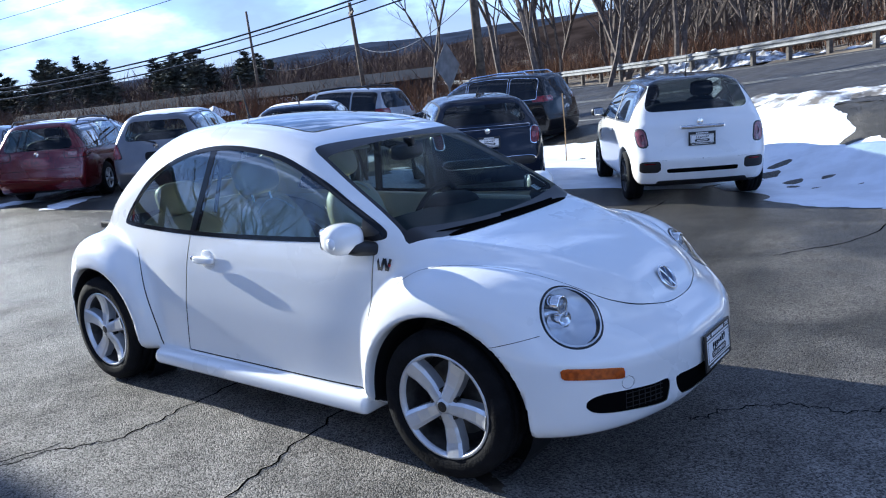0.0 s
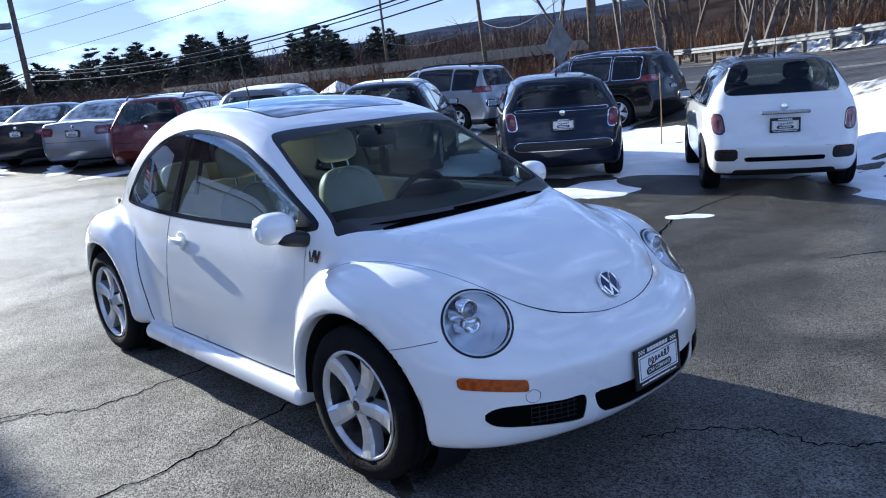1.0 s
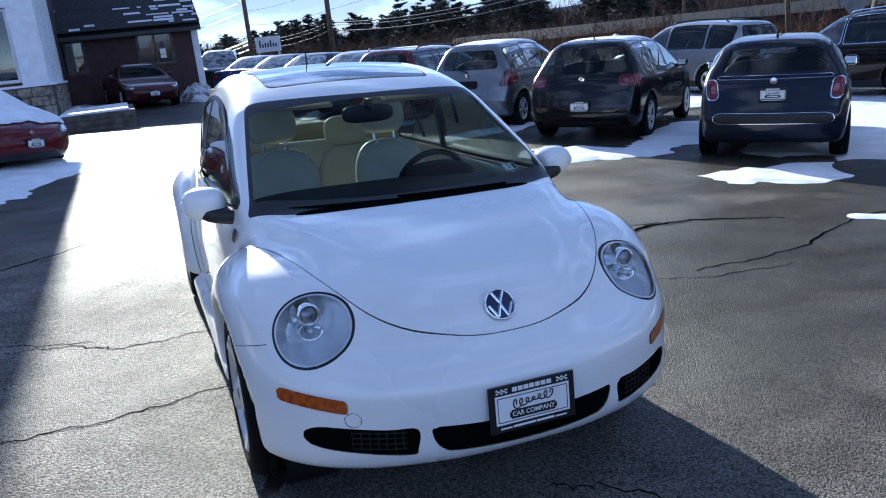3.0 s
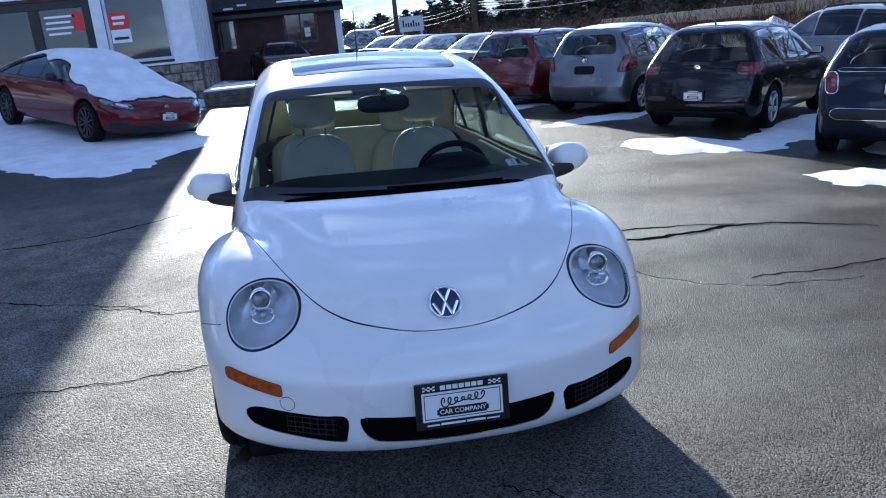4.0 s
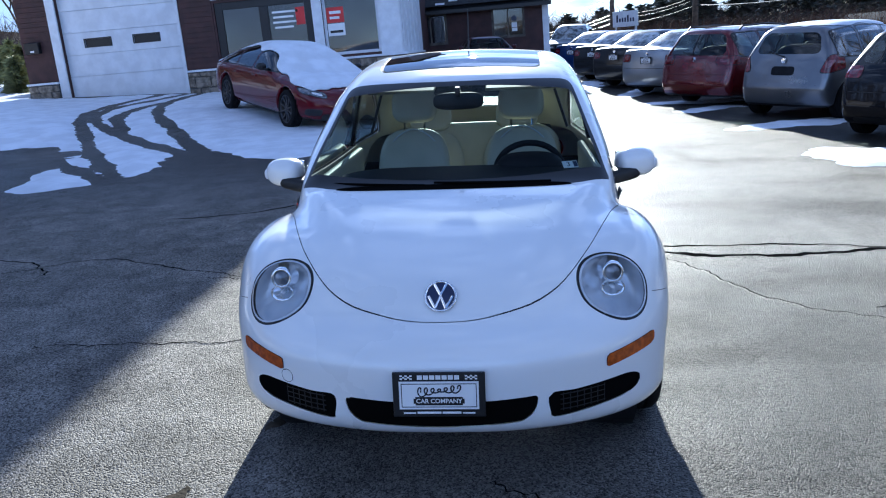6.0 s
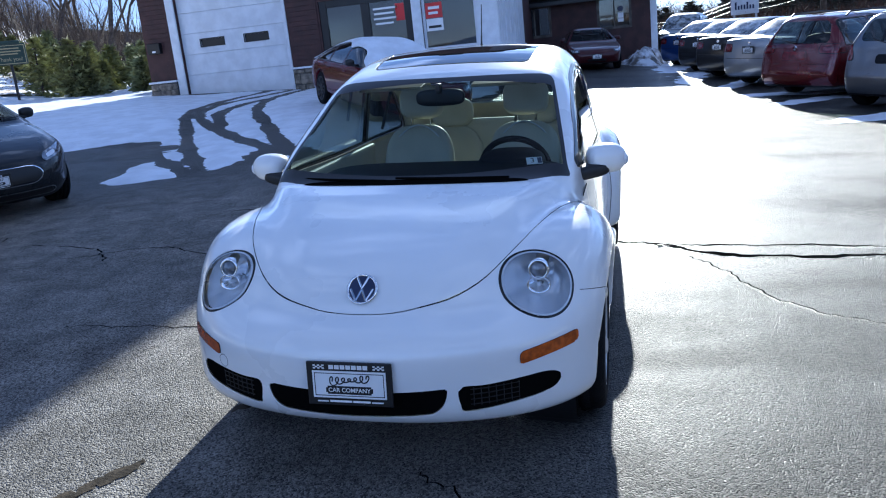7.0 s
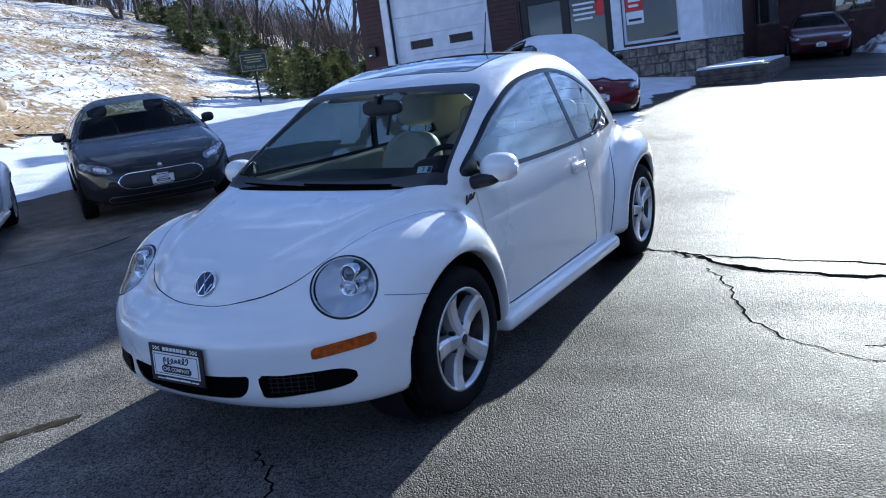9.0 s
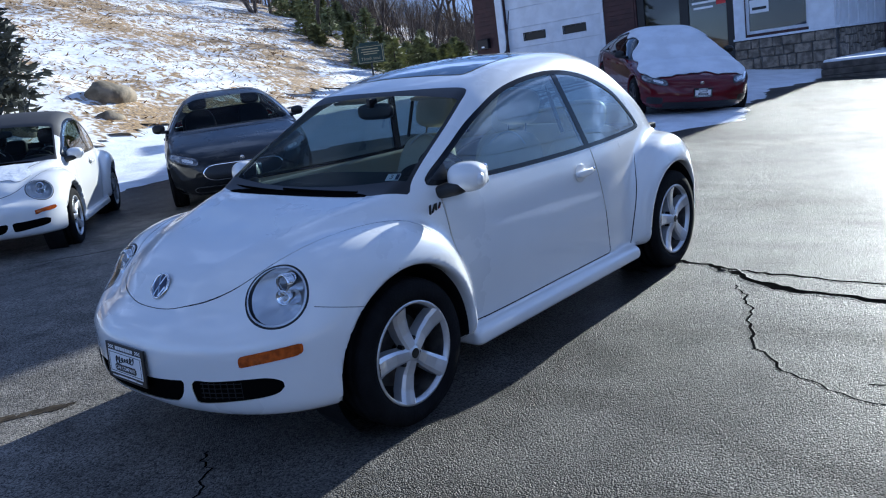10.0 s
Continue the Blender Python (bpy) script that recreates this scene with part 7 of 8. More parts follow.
snow_field("snow_cover", np.concatenate([np.arange(-40, -18.4, 0.3), np.arange(-18.4, -2.5, 0.06), np.arange(-2.5, 24, 0.4)]), np.concatenate([np.arange(-26, -10.5, 0.3), np.arange(-10.5, -1.4, 0.06)]), lambda x, y: np.maximum(apron_field(x, y), hill_d(x, y) - 3.0), 0.04, M["snow"], "trampled snow in front of the garage with tyre tracks")


def bank_height(x, y):
    d = hill_d(x, y)
    return gz(x, y) + 0.10 + 0.2 * smooth(1.5, 6, d) + 0.16 * rough_noise(x, y, 0.8, 1.1) * smooth(1, 5, d) + 0.06 * rough_noise(x, y, 3.1, 0.3)


sheet("snow_bank", np.arange(-75, 45, 0.45), np.arange(-75, -4, 0.45), bank_height, M["bank"], lambda x, y: hill_d(x, y) > 1.2 + 0.8 * np.sin(x * 0.7), label="snowy bank with dead grass showing through", category="bank", kind="structure")


THAWED = ((-1.6, 6.3, 0.8), (-0.45, 6.15, 1.0))


def snow_patch(cx, cy, rx, ry, rot, seed, depth=0.016, label="melting patch of snow on the asphalt", lumps=0.0):
    c, s = math.cos(radians(rot)), math.sin(radians(rot))
    R = max(rx, ry) * 1.35

    def fld(x, y):
        u, v = (x - cx) * c + (y - cy) * s, -(x - cx) * s + (y - cy) * c
        f = (np.sqrt((u / rx) ** 2 + (v / ry) ** 2) - 1) * min(rx, ry) + 0.30 * min(ry, 1.2) * rough_noise(x, y, 1.6 / min(1.0, ry), seed) + 0.07 * rough_noise(x, y, 6.0, seed) + 0.035 * rough_noise(x, y, 17.0, seed)
        for hx, hy, hr in THAWED:
            f = np.maximum(f, hr - np.sqrt((x - hx) ** 2 + ((y - hy) * 1.5) ** 2) + 0.1 * rough_noise(x, y, 3.0, 5.0))
        return f

    def base(x, y):
        f = np.clip(-fld(x, y) / (0.8 * min(rx, ry)), 0, 1)
        return gz(x, y) + lumps * smooth(0, 1, f) * (0.75 + 0.35 * rough_noise(x, y, 1.9, seed) + 0.3 * rough_noise(x, y, 5.0, seed) + 0.18 * rough_noise(x, y, 12.0, seed))
    h = 0.04 if R < 2 else 0.075
    return snow_field("snow_patch", np.arange(cx - R, cx + R, h), np.arange(cy - R, cy + R, h), fld, depth, M["snow"] if not lumps else M["dirty_snow"], label, 0.15, base)


for k, row in enumerate(((-4.85, 4.55, 1.0, 0.62, 60), (-8.3, 4.75, 1.25, 0.36, 115), (-2.2, 5.4, 0.95, 0.5, 75), (-0.28, 4.38, 0.17, 0.1, 30), (-5.6, 6.7, 2.7, 0.5, 126), (-4.2, 9.4, 3.4, 1.5, 118), (1.2, 7.0, 1.6, 1.1, 150), (4.2, 7.0, 2.0, 0.6, 150), (-1.6, 8.6, 2.2, 1.0, 120), (-1.9, 6.9, 1.4, 0.8, 120), (-0.3, 10.0, 2.6, 1.0, 100),
                          (-12.4, 4.1, 1.3, 0.35, 95), (-11.0, 4.1, 1.0, 0.28, 130), (-15.3, 3.3, 1.5, 0.3, 160), (-18.2, 2.5, 2.5, 0.35, 172), (-23.0, 2.2, 3.4, 0.5, 175), (-7.2, 12.6, 3.0, 1.2, 100), (-10.5, 10.8, 2.6, 0.8, 130), (-29.0, 1.2, 3.0, 0.7, 170), (-13.6, 6.2, 1.6, 0.4, 130), (-16.4, 5.8, 1.6, 0.4, 130))):
    snow_patch(*row, 0.7 + k * 1.3)
snow_patch(-0.4, 11.6, 2.9, 0.7, 147, 2.2, 0.04, "dirty ploughed snow heap at the road's edge", 0.13)
snow_patch(5.6, 6.5, 3.0, 0.7, 150, 4.1, 0.05, "dirty ploughed snow heap at the road's edge", 0.25)
snow_patch(-24.6, 1.4, 1.5, 0.7, 170, 1.2, 0.05, "shovelled snow heap by the wing", 0.6)
snow_patch(-21.5, -2.2, 2.6, 0.9, 10, 3.2, 0.05, "shovelled snow heap beside the planter", 0.12)


def crack(pts, width, seed, label="dark jagged crack in the asphalt"):
    """A jagged crack: a sunken ribbon coloured as shade, with a raised rough lip."""
    rnd = random.Random(seed)
    line = spline(pts, False, 12)
    v, f, mats = [], [], []
    lip = min(0.009, 0.003 + width * 0.08)
    m = 7
    for i, p in enumerate(line):
        d = line[min(i + 1, len(line) - 1)] - line[max(i - 1, 0)]
        n = np.array([-d[1], d[0]]) / (np.linalg.norm(d) + 1e-9)
        p = p + n * (0.012 * math.sin(i * 0.9 + seed) + 0.010 * math.sin(i * 2.3 + 2 * seed) + rnd.uniform(-0.006, 0.006))
        w = width * (0.72 + 0.2 * math.sin(i * 0.6 + seed) + rnd.uniform(-0.1, 0.1)) * (0.25 + 0.75 * math.sin(math.pi * min(1, 0.08 + 0.9 * i / len(line))))
        e0, e1 = (0.75 + 0.2 * math.sin(i * 0.7)) * lip, (0.5 + 0.2 * math.sin(i * 0.5 + 1)) * lip
        for off, dz in ((-w / 2 - 0.03 - 2 * lip, -0.006), (-w / 2 - 0.004, e0), (-w / 2, 0.003), (0.0, 0.002), (w / 2, 0.003), (w / 2 + 0.004, e1), (w / 2 + 0.03 + 2 * lip, -0.006)):
            q = p + n * off
            v.append((q[0], q[1], float(gz(q[0], q[1])) + 0.012 * float(rough_noise(q[0], q[1], 0.9, 2.0)) + dz))
    for i in range(len(line) - 1):
        for k in range(m - 1):
            f.append((m * i + k, m * i + k + 1, m * i + m + k + 1, m * i + m + k))
            mats.append(0 if k in (1, 2, 3, 4) else 1)
    me = mesh_of("pavement_crack", v, f)
    me.materials.append(M["crack"])
    me.materials.append(M["asphalt"])
    me.polygons.foreach_set("material_index", mats[:len(me.polygons)])
    me.update()
    return tagged(put("pavement_crack", me, M["crack"]), label, "crack", kind="structure")


for k, (pts, w) in enumerate((([(-1.36, 0.75), (-1.29, 1.1), (-1.03, 1.53), (-0.97, 2.27), (-1.05, 3.0), (-0.7, 3.8)], 0.085), ([(-1.29, 1.1), (-1.27, 1.42), (-1.24, 2.26), (-1.1, 2.9)], 0.045), ([(-1.0, 1.3), (-0.67, 1.5), (-0.13, 1.72), (0.22, 2.14), (0.30, 2.9)], 0.009),
                               ([(-0.72, -1.9), (-0.62, -1.54), (-0.42, -1.26), (-0.46, -0.78), (-0.5, -0.1), (-0.8, 0.5)], 0.009), ([(0.56, -2.4), (0.55, -1.8), (0.53, -1.28), (0.40, -0.74), (0.3, 0.0)], 0.008), ([(0.09, 2.26), (0.04, 3.17), (-0.37, 4.25), (-0.48, 5.77)], 0.022),
                               ([(1.9, 0.15), (2.03, 0.35), (2.26, 0.52), (2.49, 0.54), (2.75, 0.75), (3.3, 1.1)], 0.004), ([(-0.97, -3.6), (-1.3, -2.97), (-1.0, -2.27), (-0.64, -1.46)], 0.014), ([(-1.5, -4.4), (-1.3, -3.6), (-0.9, -3.2)], 0.016),
                               ([(-3.6, -1.4), (-2.9, -2.2), (-2.7, -3.0)], 0.02), ([(1.4, 3.4), (1.9, 4.3), (2.0, 5.6)], 0.01), ([(0.6, -5.2), (-0.6, -4.7), (-1.8, -4.9)], 0.03), ([(2.6, -3.2), (1.6, -4.4), (0.2, -5.0)], 0.012))):
    crack(pts, w, k)


def puddle(cx, cy, rx, ry, rot, seed, material, label):
    c, s = math.cos(radians(rot)), math.sin(radians(rot))
    R = max(rx, ry) * 1.4
    fld = lambda x, y: (np.sqrt((((x - cx) * c + (y - cy) * s) / rx) ** 2 + ((-(x - cx) * s + (y - cy) * c) / ry) ** 2) - 1) * min(rx, ry) + 0.35 * ry * rough_noise(x, y, 2.2 / ry * 0.3, seed)
    ob = snow_field("puddle", np.arange(cx - R, cx + R, 0.05), np.arange(cy - R, cy + R, 0.05), fld, 0.0, material, label, 0.3, lambda x, y: gz(x, y) + 0.001)
    return tagged(ob, category="puddle")


puddle(2.12, -1.05, 0.30, 0.04, 152, 1.0, M["sand"], "thin streak of brown sand on the asphalt")
puddle(2.1, 11.0, 2.2, 1.0, 110, 3.0, M["dirt"], "bare strip of dark gravel at the lot's edge")
puddle(1.35, -0.72, 0.2, 0.04, 152, 2.0, M["sand"], "thin streak of brown sand on the asphalt")

# ---- the planter, signs, poles, rail ----


def planter():
    z = float(gz(-17.6, -1.5))
    p = thing("planter", "low dark timber planter topped with snow beside the stone base", "planter", pose(-17.9, -1.75, z))
    for k in range(3):
        part("timber", boxes((1.25, 1.42, -0.75, 0.95, 0.15 * k - 0.1, 0.15 * k + 0.045), bevel=0.012), M["timber"], p)
        part("timber", boxes((-2.2, 1.25, 0.78, 0.95, 0.15 * k - 0.1, 0.15 * k + 0.045), bevel=0.012), M["timber"], p)
    bm = boxes((-2.2, 1.3, -0.75, 0.82, 0.18, 0.40), bevel=0.05, seg=3)
    part("snow_top", bm, M["snow"], p, "smooth snow filling the planter")


planter()


def road_sign():
    x, y = -12.3, 17.7
    s = thing("road_sign", "grey back of a diamond-shaped road sign on a steel post", "sign", pose(x, y, float(gz(x, y)), 0, 0, 95))
    part("post", boxes((-0.03, 0.03, -0.02, 0.02, -0.3, 2.75), bevel=0.004), M["galvanised"], s)
    part("sign_plate", boxes((-0.53, 0.53, -0.032, -0.022, -0.53, 0.53), bevel=0.004), M["galvanised"], s, m=pose(0, 0, 2.25, 0, 45, 0))


road_sign()


def notice_board():
    x, y = -17.6, -18.3
    s = thing("notice_board", "dark green painted notice board with gold lettering on a post", "sign", pose(x, y, 1.55, 0, 0, 45))
    part("post", boxes((-0.04, 0.04, -0.04, 0.04, -0.8, 1.55), bevel=0.006), M["ink"], s)
    bm = boxes((0.04, 0.08, -0.5, 0.5, 0.95, 1.6), (0.04, 0.08, -0.36, 0.36, 1.6, 1.7), bevel=0.02)
    b = part("board", bm, M["green_sign"], s)
    bm = boxes((0.081, 0.085, -0.44, 0.44, 0.98, 1.0), (0.081, 0.085, -0.44, 0.44, 1.54, 1.56), (0.081, 0.085, -0.46, -0.44, 0.98, 1.56), (0.081, 0.085, 0.44, 0.46, 0.98, 1.56))
    part("border", bm, M["gold"], b)
    for z, w in ((1.44, 0.3), (1.35, 0.34), (1.27, 0.25)):
        part("lettering", boxes((0.081, 0.084, -w, w, z, z + 0.035)), M["gold"], b, "unreadable gold lettering")
    cu = bpy.data.curves.new("words", "FONT")
    cu.body, cu.size, cu.align_x, cu.align_y = "Thank you!", 0.16, "CENTER", "CENTER"
    tmp = new("words", cu)
    me = bpy.data.meshes.new_from_object(tmp)
    bpy.data.objects.remove(tmp)
    put("lettering", me, M["gold"], b, "gold letters Thank you", Matrix.Translation((0.083, 0, 1.12)) @ Matrix(((0, 0, 1, 0), (1, 0, 0, 0), (0, 1, 0, 0), (0, 0, 0, 1))))


notice_board()


def dealer_sign():
    x, y = -37.0, 6.2
    s = thing("dealer_sign", "white dealer's sign board with dark script on two posts", "sign", pose(x, y, float(gz(x, y)), 0, 0, -12))
    for k in (-0.7, 0.7):
        part("post", boxes((-0.05, 0.05, k * 0.7 - 0.05, k * 0.7 + 0.05, -0.3, 2.25), bevel=0.006), M["white_wood"], s)
    b = part("board", boxes((0.05, 0.14, -0.62, 0.62, 1.55, 2.3), bevel=0.01), M["white_wood"], s)
    bm = bmesh.new()
    for i, h in enumerate((0.5, 0.26, 0.3, 0.3, 0.46, 0.26, 0.26)):
        box(bm, 0.141, 0.145, -0.44 + 0.13 * i, -0.36 + 0.13 * i, 1.78, 1.78 + h * 0.7)
    part("script_bars", bm, M["ink_blue"], b, "dark script shown as bars")


dealer_sign()


def utility_pole(x, y, top, lean=0.0, arm=None, box_on=False):
    z = float(gz(x, y))
    p = thing("utility_pole", "weathered wooden utility pole carrying cables", "utility pole", pose(x, y, z, 0, lean, 0), "utility poles")
    bm = bmesh.new()
    tube(bm, [(0, 0, -0.5), (0, 0, top * 0.5), (0, 0, top)], 0.16, 0.11, 12)
    part("pole", bm, M["pole_wood"], p, smooth_shade=True)
    if arm is not None:
        part("crossarm", boxes((-0.05, 0.05, -1.1, 1.1, top - 0.7, top - 0.58), bevel=0.01), M["pole_wood"], p, m=pose(0, 0, 0, 0, 0, arm))
        for k in (-1.0, -0.6, 0.6, 1.0):
            part("insulator", lathe([(0.001, 0.14), (0.04, 0.12), (0.03, 0.06), (0.05, 0.04), (0.03, 0.0)], 10, "z"), M["ink"], p, m=pose(0, 0, 0, 0, 0, arm) @ pose(0, k, top - 0.58))
    if box_on:
        part("transformer", lathe([(0.001, 0.62), (0.2, 0.6), (0.22, 0.5), (0.22, 0.05), (0.001, 0.0)], 16, "z"), M["galvanised"], p, m=pose(0.0, 0.4, top - 1.45))
        part("transformer", lathe([(0.001, 0.62), (0.2, 0.6), (0.22, 0.5), (0.22, 0.05), (0.001, 0.0)], 16, "z"), M["galvanised"], p, m=pose(0.0, -0.4, top - 1.45))
    return p


PA, PB, PC, PD, P0 = (-11.5, 18.4), (-40.6, 10.4), (-45.3, 6.6), (-64.0, 0.5), (14.0, 31.0)
utility_pole(*PA, 11.0, 0.0, 60)
pa = utility_pole(*PB, 9.4)
part("street_light", boxes((-0.14, 0.14, -1.0, -0.2, 5.1, 5.4), bevel=0.06), M["galvanised"], pa, "grey lamp head")
utility_pole(*PC, 6.7, 0.0, 20, True)
utility_pole(*PD, 6.8, 0.0, 20)
utility_pole(-31.5, 34.6, 7.0, -3.0, 50)
utility_pole(1.2, 31.5, 10.5, 1.0)
utility_pole(-60.0, 50.0, 9.0, 0.0)


def cable(a, b, sag, r=0.012, label="black overhead cable between utility poles"):
    bm = bmesh.new()
    pts = [tuple(np.array(a) * (1 - u) + np.array(b) * u - np.array([0, 0, 4 * sag * u * (1 - u)])) for u in np.linspace(0, 1, 17)]
    tube(bm, pts, r, n=5)
    return tagged(part("overhead_cable", bm, M["wire"]), label, "cable", "overhead cables")


# heights at the poles from the road's far end to the wing, then the sag by span
for zs, sags, r in (((6.0, 4.75, 3.05, 2.6, 2.3), (0.6, 1.0, 0.25, 0.5), 0.032), ((5.8, 4.6, 2.9, 2.4, 2.1), (0.6, 1.0, 0.25, 0.5), 0.024), ((5.5, 4.2, 2.6, 2.1, 1.9), (0.6, 0.95, 0.25, 0.5), 0.028), ((7.4, 6.4, 3.7, 3.5, 3.3), (0.5, 0.35, 0.2, 0.4), 0.012), ((8.2, 7.6, 4.9, 4.3, 4.0), (0.5, 0.4, 0.2, 0.4), 0.010), ((8.6, 8.2, 5.6, 4.9, 4.6), (0.5, 0.4, 0.2, 0.4), 0.010)):
    places = (P0, PA, PB, PC, PD)
    for i in range(4):
        cable((*places[i], zs[i]), (*places[i + 1], zs[i + 1]), sags[i], r)
bm = bmesh.new()
tube(bm, [(-22.6, 15.35, 3.04), (-22.4, 15.4, 3.08), (-22.1, 15.48, 3.1), (-21.9, 15.54, 3.08)], 0.09, 0.09, 8)
tagged(part("cable_splice", bm, M["wire"]), "black splice case hung on the cable", "cable box")
cable((-31.5, 34.6, 3.2), (-11.5, 18.4, 3.6), 0.9, 0.015)
cable((-31.5, 34.6, 3.2), (-60.0, 50.0, 3.4), 0.8, 0.015)


def guardrail():
    k = 0.84 * 0.84 + 0.54 * 0.54
    at = lambda s, n: ((-0.84 * s + 0.54 * n) / k, (0.54 * s + 0.84 * n) / k)
    g = thing("guardrail", "galvanised steel guardrail along the far side of the road", "guardrail", kind="structure")
    N = 21.6
    v, f = [], []
    shape = [(0.0, 0.42), (0.06, 0.46), (0.06, 0.52), (0.0, 0.57), (0.06, 0.62), (0.06, 0.69), (0.0, 0.73), (-0.015, 0.73), (-0.015, 0.42)]
    ss = np.arange(-45, 62, 1.9)
    for s in ss:
        for dn, z in shape:
            x, y = at(s, N - dn)
            v.append((x, y, float(gz(*at(s, N))) + z + 0.06))
    m = len(shape)
    for i in range(len(ss) - 1):
        for j in range(m):
            f.append((i * m + j, i * m + (j + 1) % m, (i + 1) * m + (j + 1) % m, (i + 1) * m + j))
    put("rail", mesh_of("rail", v, f), M["galvanised"], g)
    for s in ss[::1]:
        x, y = at(s, N + 0.12)
        part("post", boxes((-0.07, 0.07, -0.09, 0.09, -0.3, 0.80), bevel=0.01), M["timber"], g, m=pose(x, y, float(gz(x, y)), 0, 0, 147))


guardrail()
snow_patch(-9.0, 32.6, 6.0, 0.9, 147, 5.0, 0.05, "snow heaps behind the guardrail", 0.8)
snow_patch(3.0, 25.2, 7.0, 0.8, 147, 6.0, 0.05, "snow heaps behind the guardrail", 0.7)

# ---- trees, brush and distance ----


def bare_tree_mesh(seed, height, spread=0.5, depth=5):
    """A leafless tree: trunk and limbs in one mesh, twigs in another."""
    rnd = random.Random(seed)
    wood, twig = bmesh.new(), bmesh.new()

    def grow(p, d, length, r, lvl):
        pts = [p]
        q = p.copy()
        for k in range(3):
            d2 = (d + Vector((rnd.gauss(0, 0.13), rnd.gauss(0, 0.13), 0.05 + rnd.gauss(0, 0.08)))).normalized()
            q = q + d2 * length / 3
            pts.append(q.copy())
            d = d2
        tube(wood if lvl < 3 else twig, pts, r, r * 0.6, 6 if lvl < 2 else (4 if lvl < 3 else 3))
        if lvl >= depth:
            return
        for k in range(rnd.choice((2, 3, 3)) if lvl else 4):
            side = Vector((rnd.gauss(0, 1), rnd.gauss(0, 1), rnd.uniform(-0.1, 0.7))).normalized()
            nd = (d * (1 - spread * 0.75) + side * spread).normalized()
            start = pts[rnd.choice((1, 2, 3, 3))]
            grow(start, nd, length * rnd.uniform(0.5, 0.78), r * 0.55, lvl + 1)
    grow(Vector((0, 0, -0.2)), Vector((rnd.gauss(0, 0.05), rnd.gauss(0, 0.05), 1)), height * 0.42, height * 0.0105, 0)
    out = []
    for bm, nm in ((wood, "trunk"), (twig, "crown")):
        me = bpy.data.meshes.new(nm)
        bm.to_mesh(me)
        bm.free()
        out.append(me)
    out[0].materials.append(M["bark"])
    out[1].materials.append(M["twig"])
    return out


def needles(rnd, top, base, radius, tiers, per, size, droop=0.25, ragged=0.35):
    """Branch tiers of small needle blades for a conifer, as vertices and faces."""
    v, f = [], []
    for t in range(tiers):
        u = t / (tiers - 1)
        z = base + (top - base) * u
        r = radius * (1 - u) ** 0.65 * rnd.uniform(1 - ragged, 1.15) + 0.12 * radius
        for b in range(per):
            a = rnd.uniform(0, 2 * math.pi)
            rr = r * rnd.uniform(0.55, 1.0)
            for k in range(6):
                w = (k + 0.6) / 6
                c = Vector((math.cos(a) * rr * w, math.sin(a) * rr * w, z - droop * rr * w * w + rnd.gauss(0, 0.05 * size)))
                for n in range(2):
                    d = Vector((math.cos(a) + rnd.gauss(0, 0.7), math.sin(a) + rnd.gauss(0, 0.7), rnd.gauss(0.1, 0.5))).normalized() * size * rnd.uniform(0.6, 1.2)
                    s = d.orthogonal().normalized() * size * 0.22
                    i = len(v)
                    v += [c - s, c + s, c + d]
                    f.append((i, i + 1, i + 2))
    return v, f


def pine_plates(rnd, top, base, radius, tiers, per, size, ragged=0.35):
    """The open crown of an old pine: uneven limbs that end in flat plumes of needles, with sky between them."""
    v, f = [], []
    for t in range(tiers):
        u = min(max((t + rnd.uniform(-0.3, 0.3)) / (tiers - 1), 0), 1)
        z = base + (top - base) * u
        for b in range(per if u < 0.9 else 2):
            a = rnd.uniform(0, 2 * math.pi)
            reach = radius * (0.16 + 1.02 * (1 - u) ** 0.8) * rnd.uniform(1 - ragged, 1.15)
            lift = rnd.uniform(0.0, 0.25)
            for k in range(7):
                w = 0.2 + 0.8 * (k + rnd.random()) / 7
                c = Vector((math.cos(a) * reach * w, math.sin(a) * reach * w, z + lift * reach * w + rnd.gauss(0, 0.12 * size)))
                for n in range(4):
                    g = a + rnd.gauss(0, 1.1)
                    d = Vector((math.cos(g), math.sin(g), rnd.uniform(-0.15, 0.55))).normalized() * size * rnd.uniform(0.6, 1.3)
                    s = Vector((-math.sin(g), math.cos(g), rnd.gauss(0, 0.6))).normalized() * size * 0.24
                    i = len(v)
                    v += [c - s, c + s, c + d]
                    f.append((i, i + 1, i + 2))
    return v, f


def conifer(seed, height, radius, x, y, material, label, name="pine_tree", tiers=16, per=7, size=0.5, base=0.25, z=None, ragged=0.35, plates=False):
    rnd = random.Random(seed)
    t = thing(name, label, "tree", pose(x, y, (float(gz(x, y)) if z is None else z), 0, 0, rnd.uniform(0, 360)), name + "s")
    bm = bmesh.new()
    tube(bm, [(0, 0, -0.3), (0, 0, height * 0.5), (0, 0, height * 0.97)], height * 0.016 + 0.02, 0.02, 7)
    part("trunk", bm, M["bark"], t)
    v, f = (pine_plates if plates else needles)(rnd, height, height * base, radius, tiers, per, size, ragged=ragged)
    put("crown", mesh_of("crown", v, f), material, t)
    return t


rnd = random.Random(11)
HN, HT = Vector((0.404, -0.915)), Vector((-0.915, -0.404))


def hill_at(d, s):
    """A place on the bank: d metres up from its foot, s metres along it."""
    return HILL_A[0] + HN[0] * d + HT[0] * s, HILL_A[1] + HN[1] * d + HT[1] * s


# bare wood on top of the bank
variants = [bare_tree_mesh(20 + k, 11 + k, 0.42) for k in range(5)]


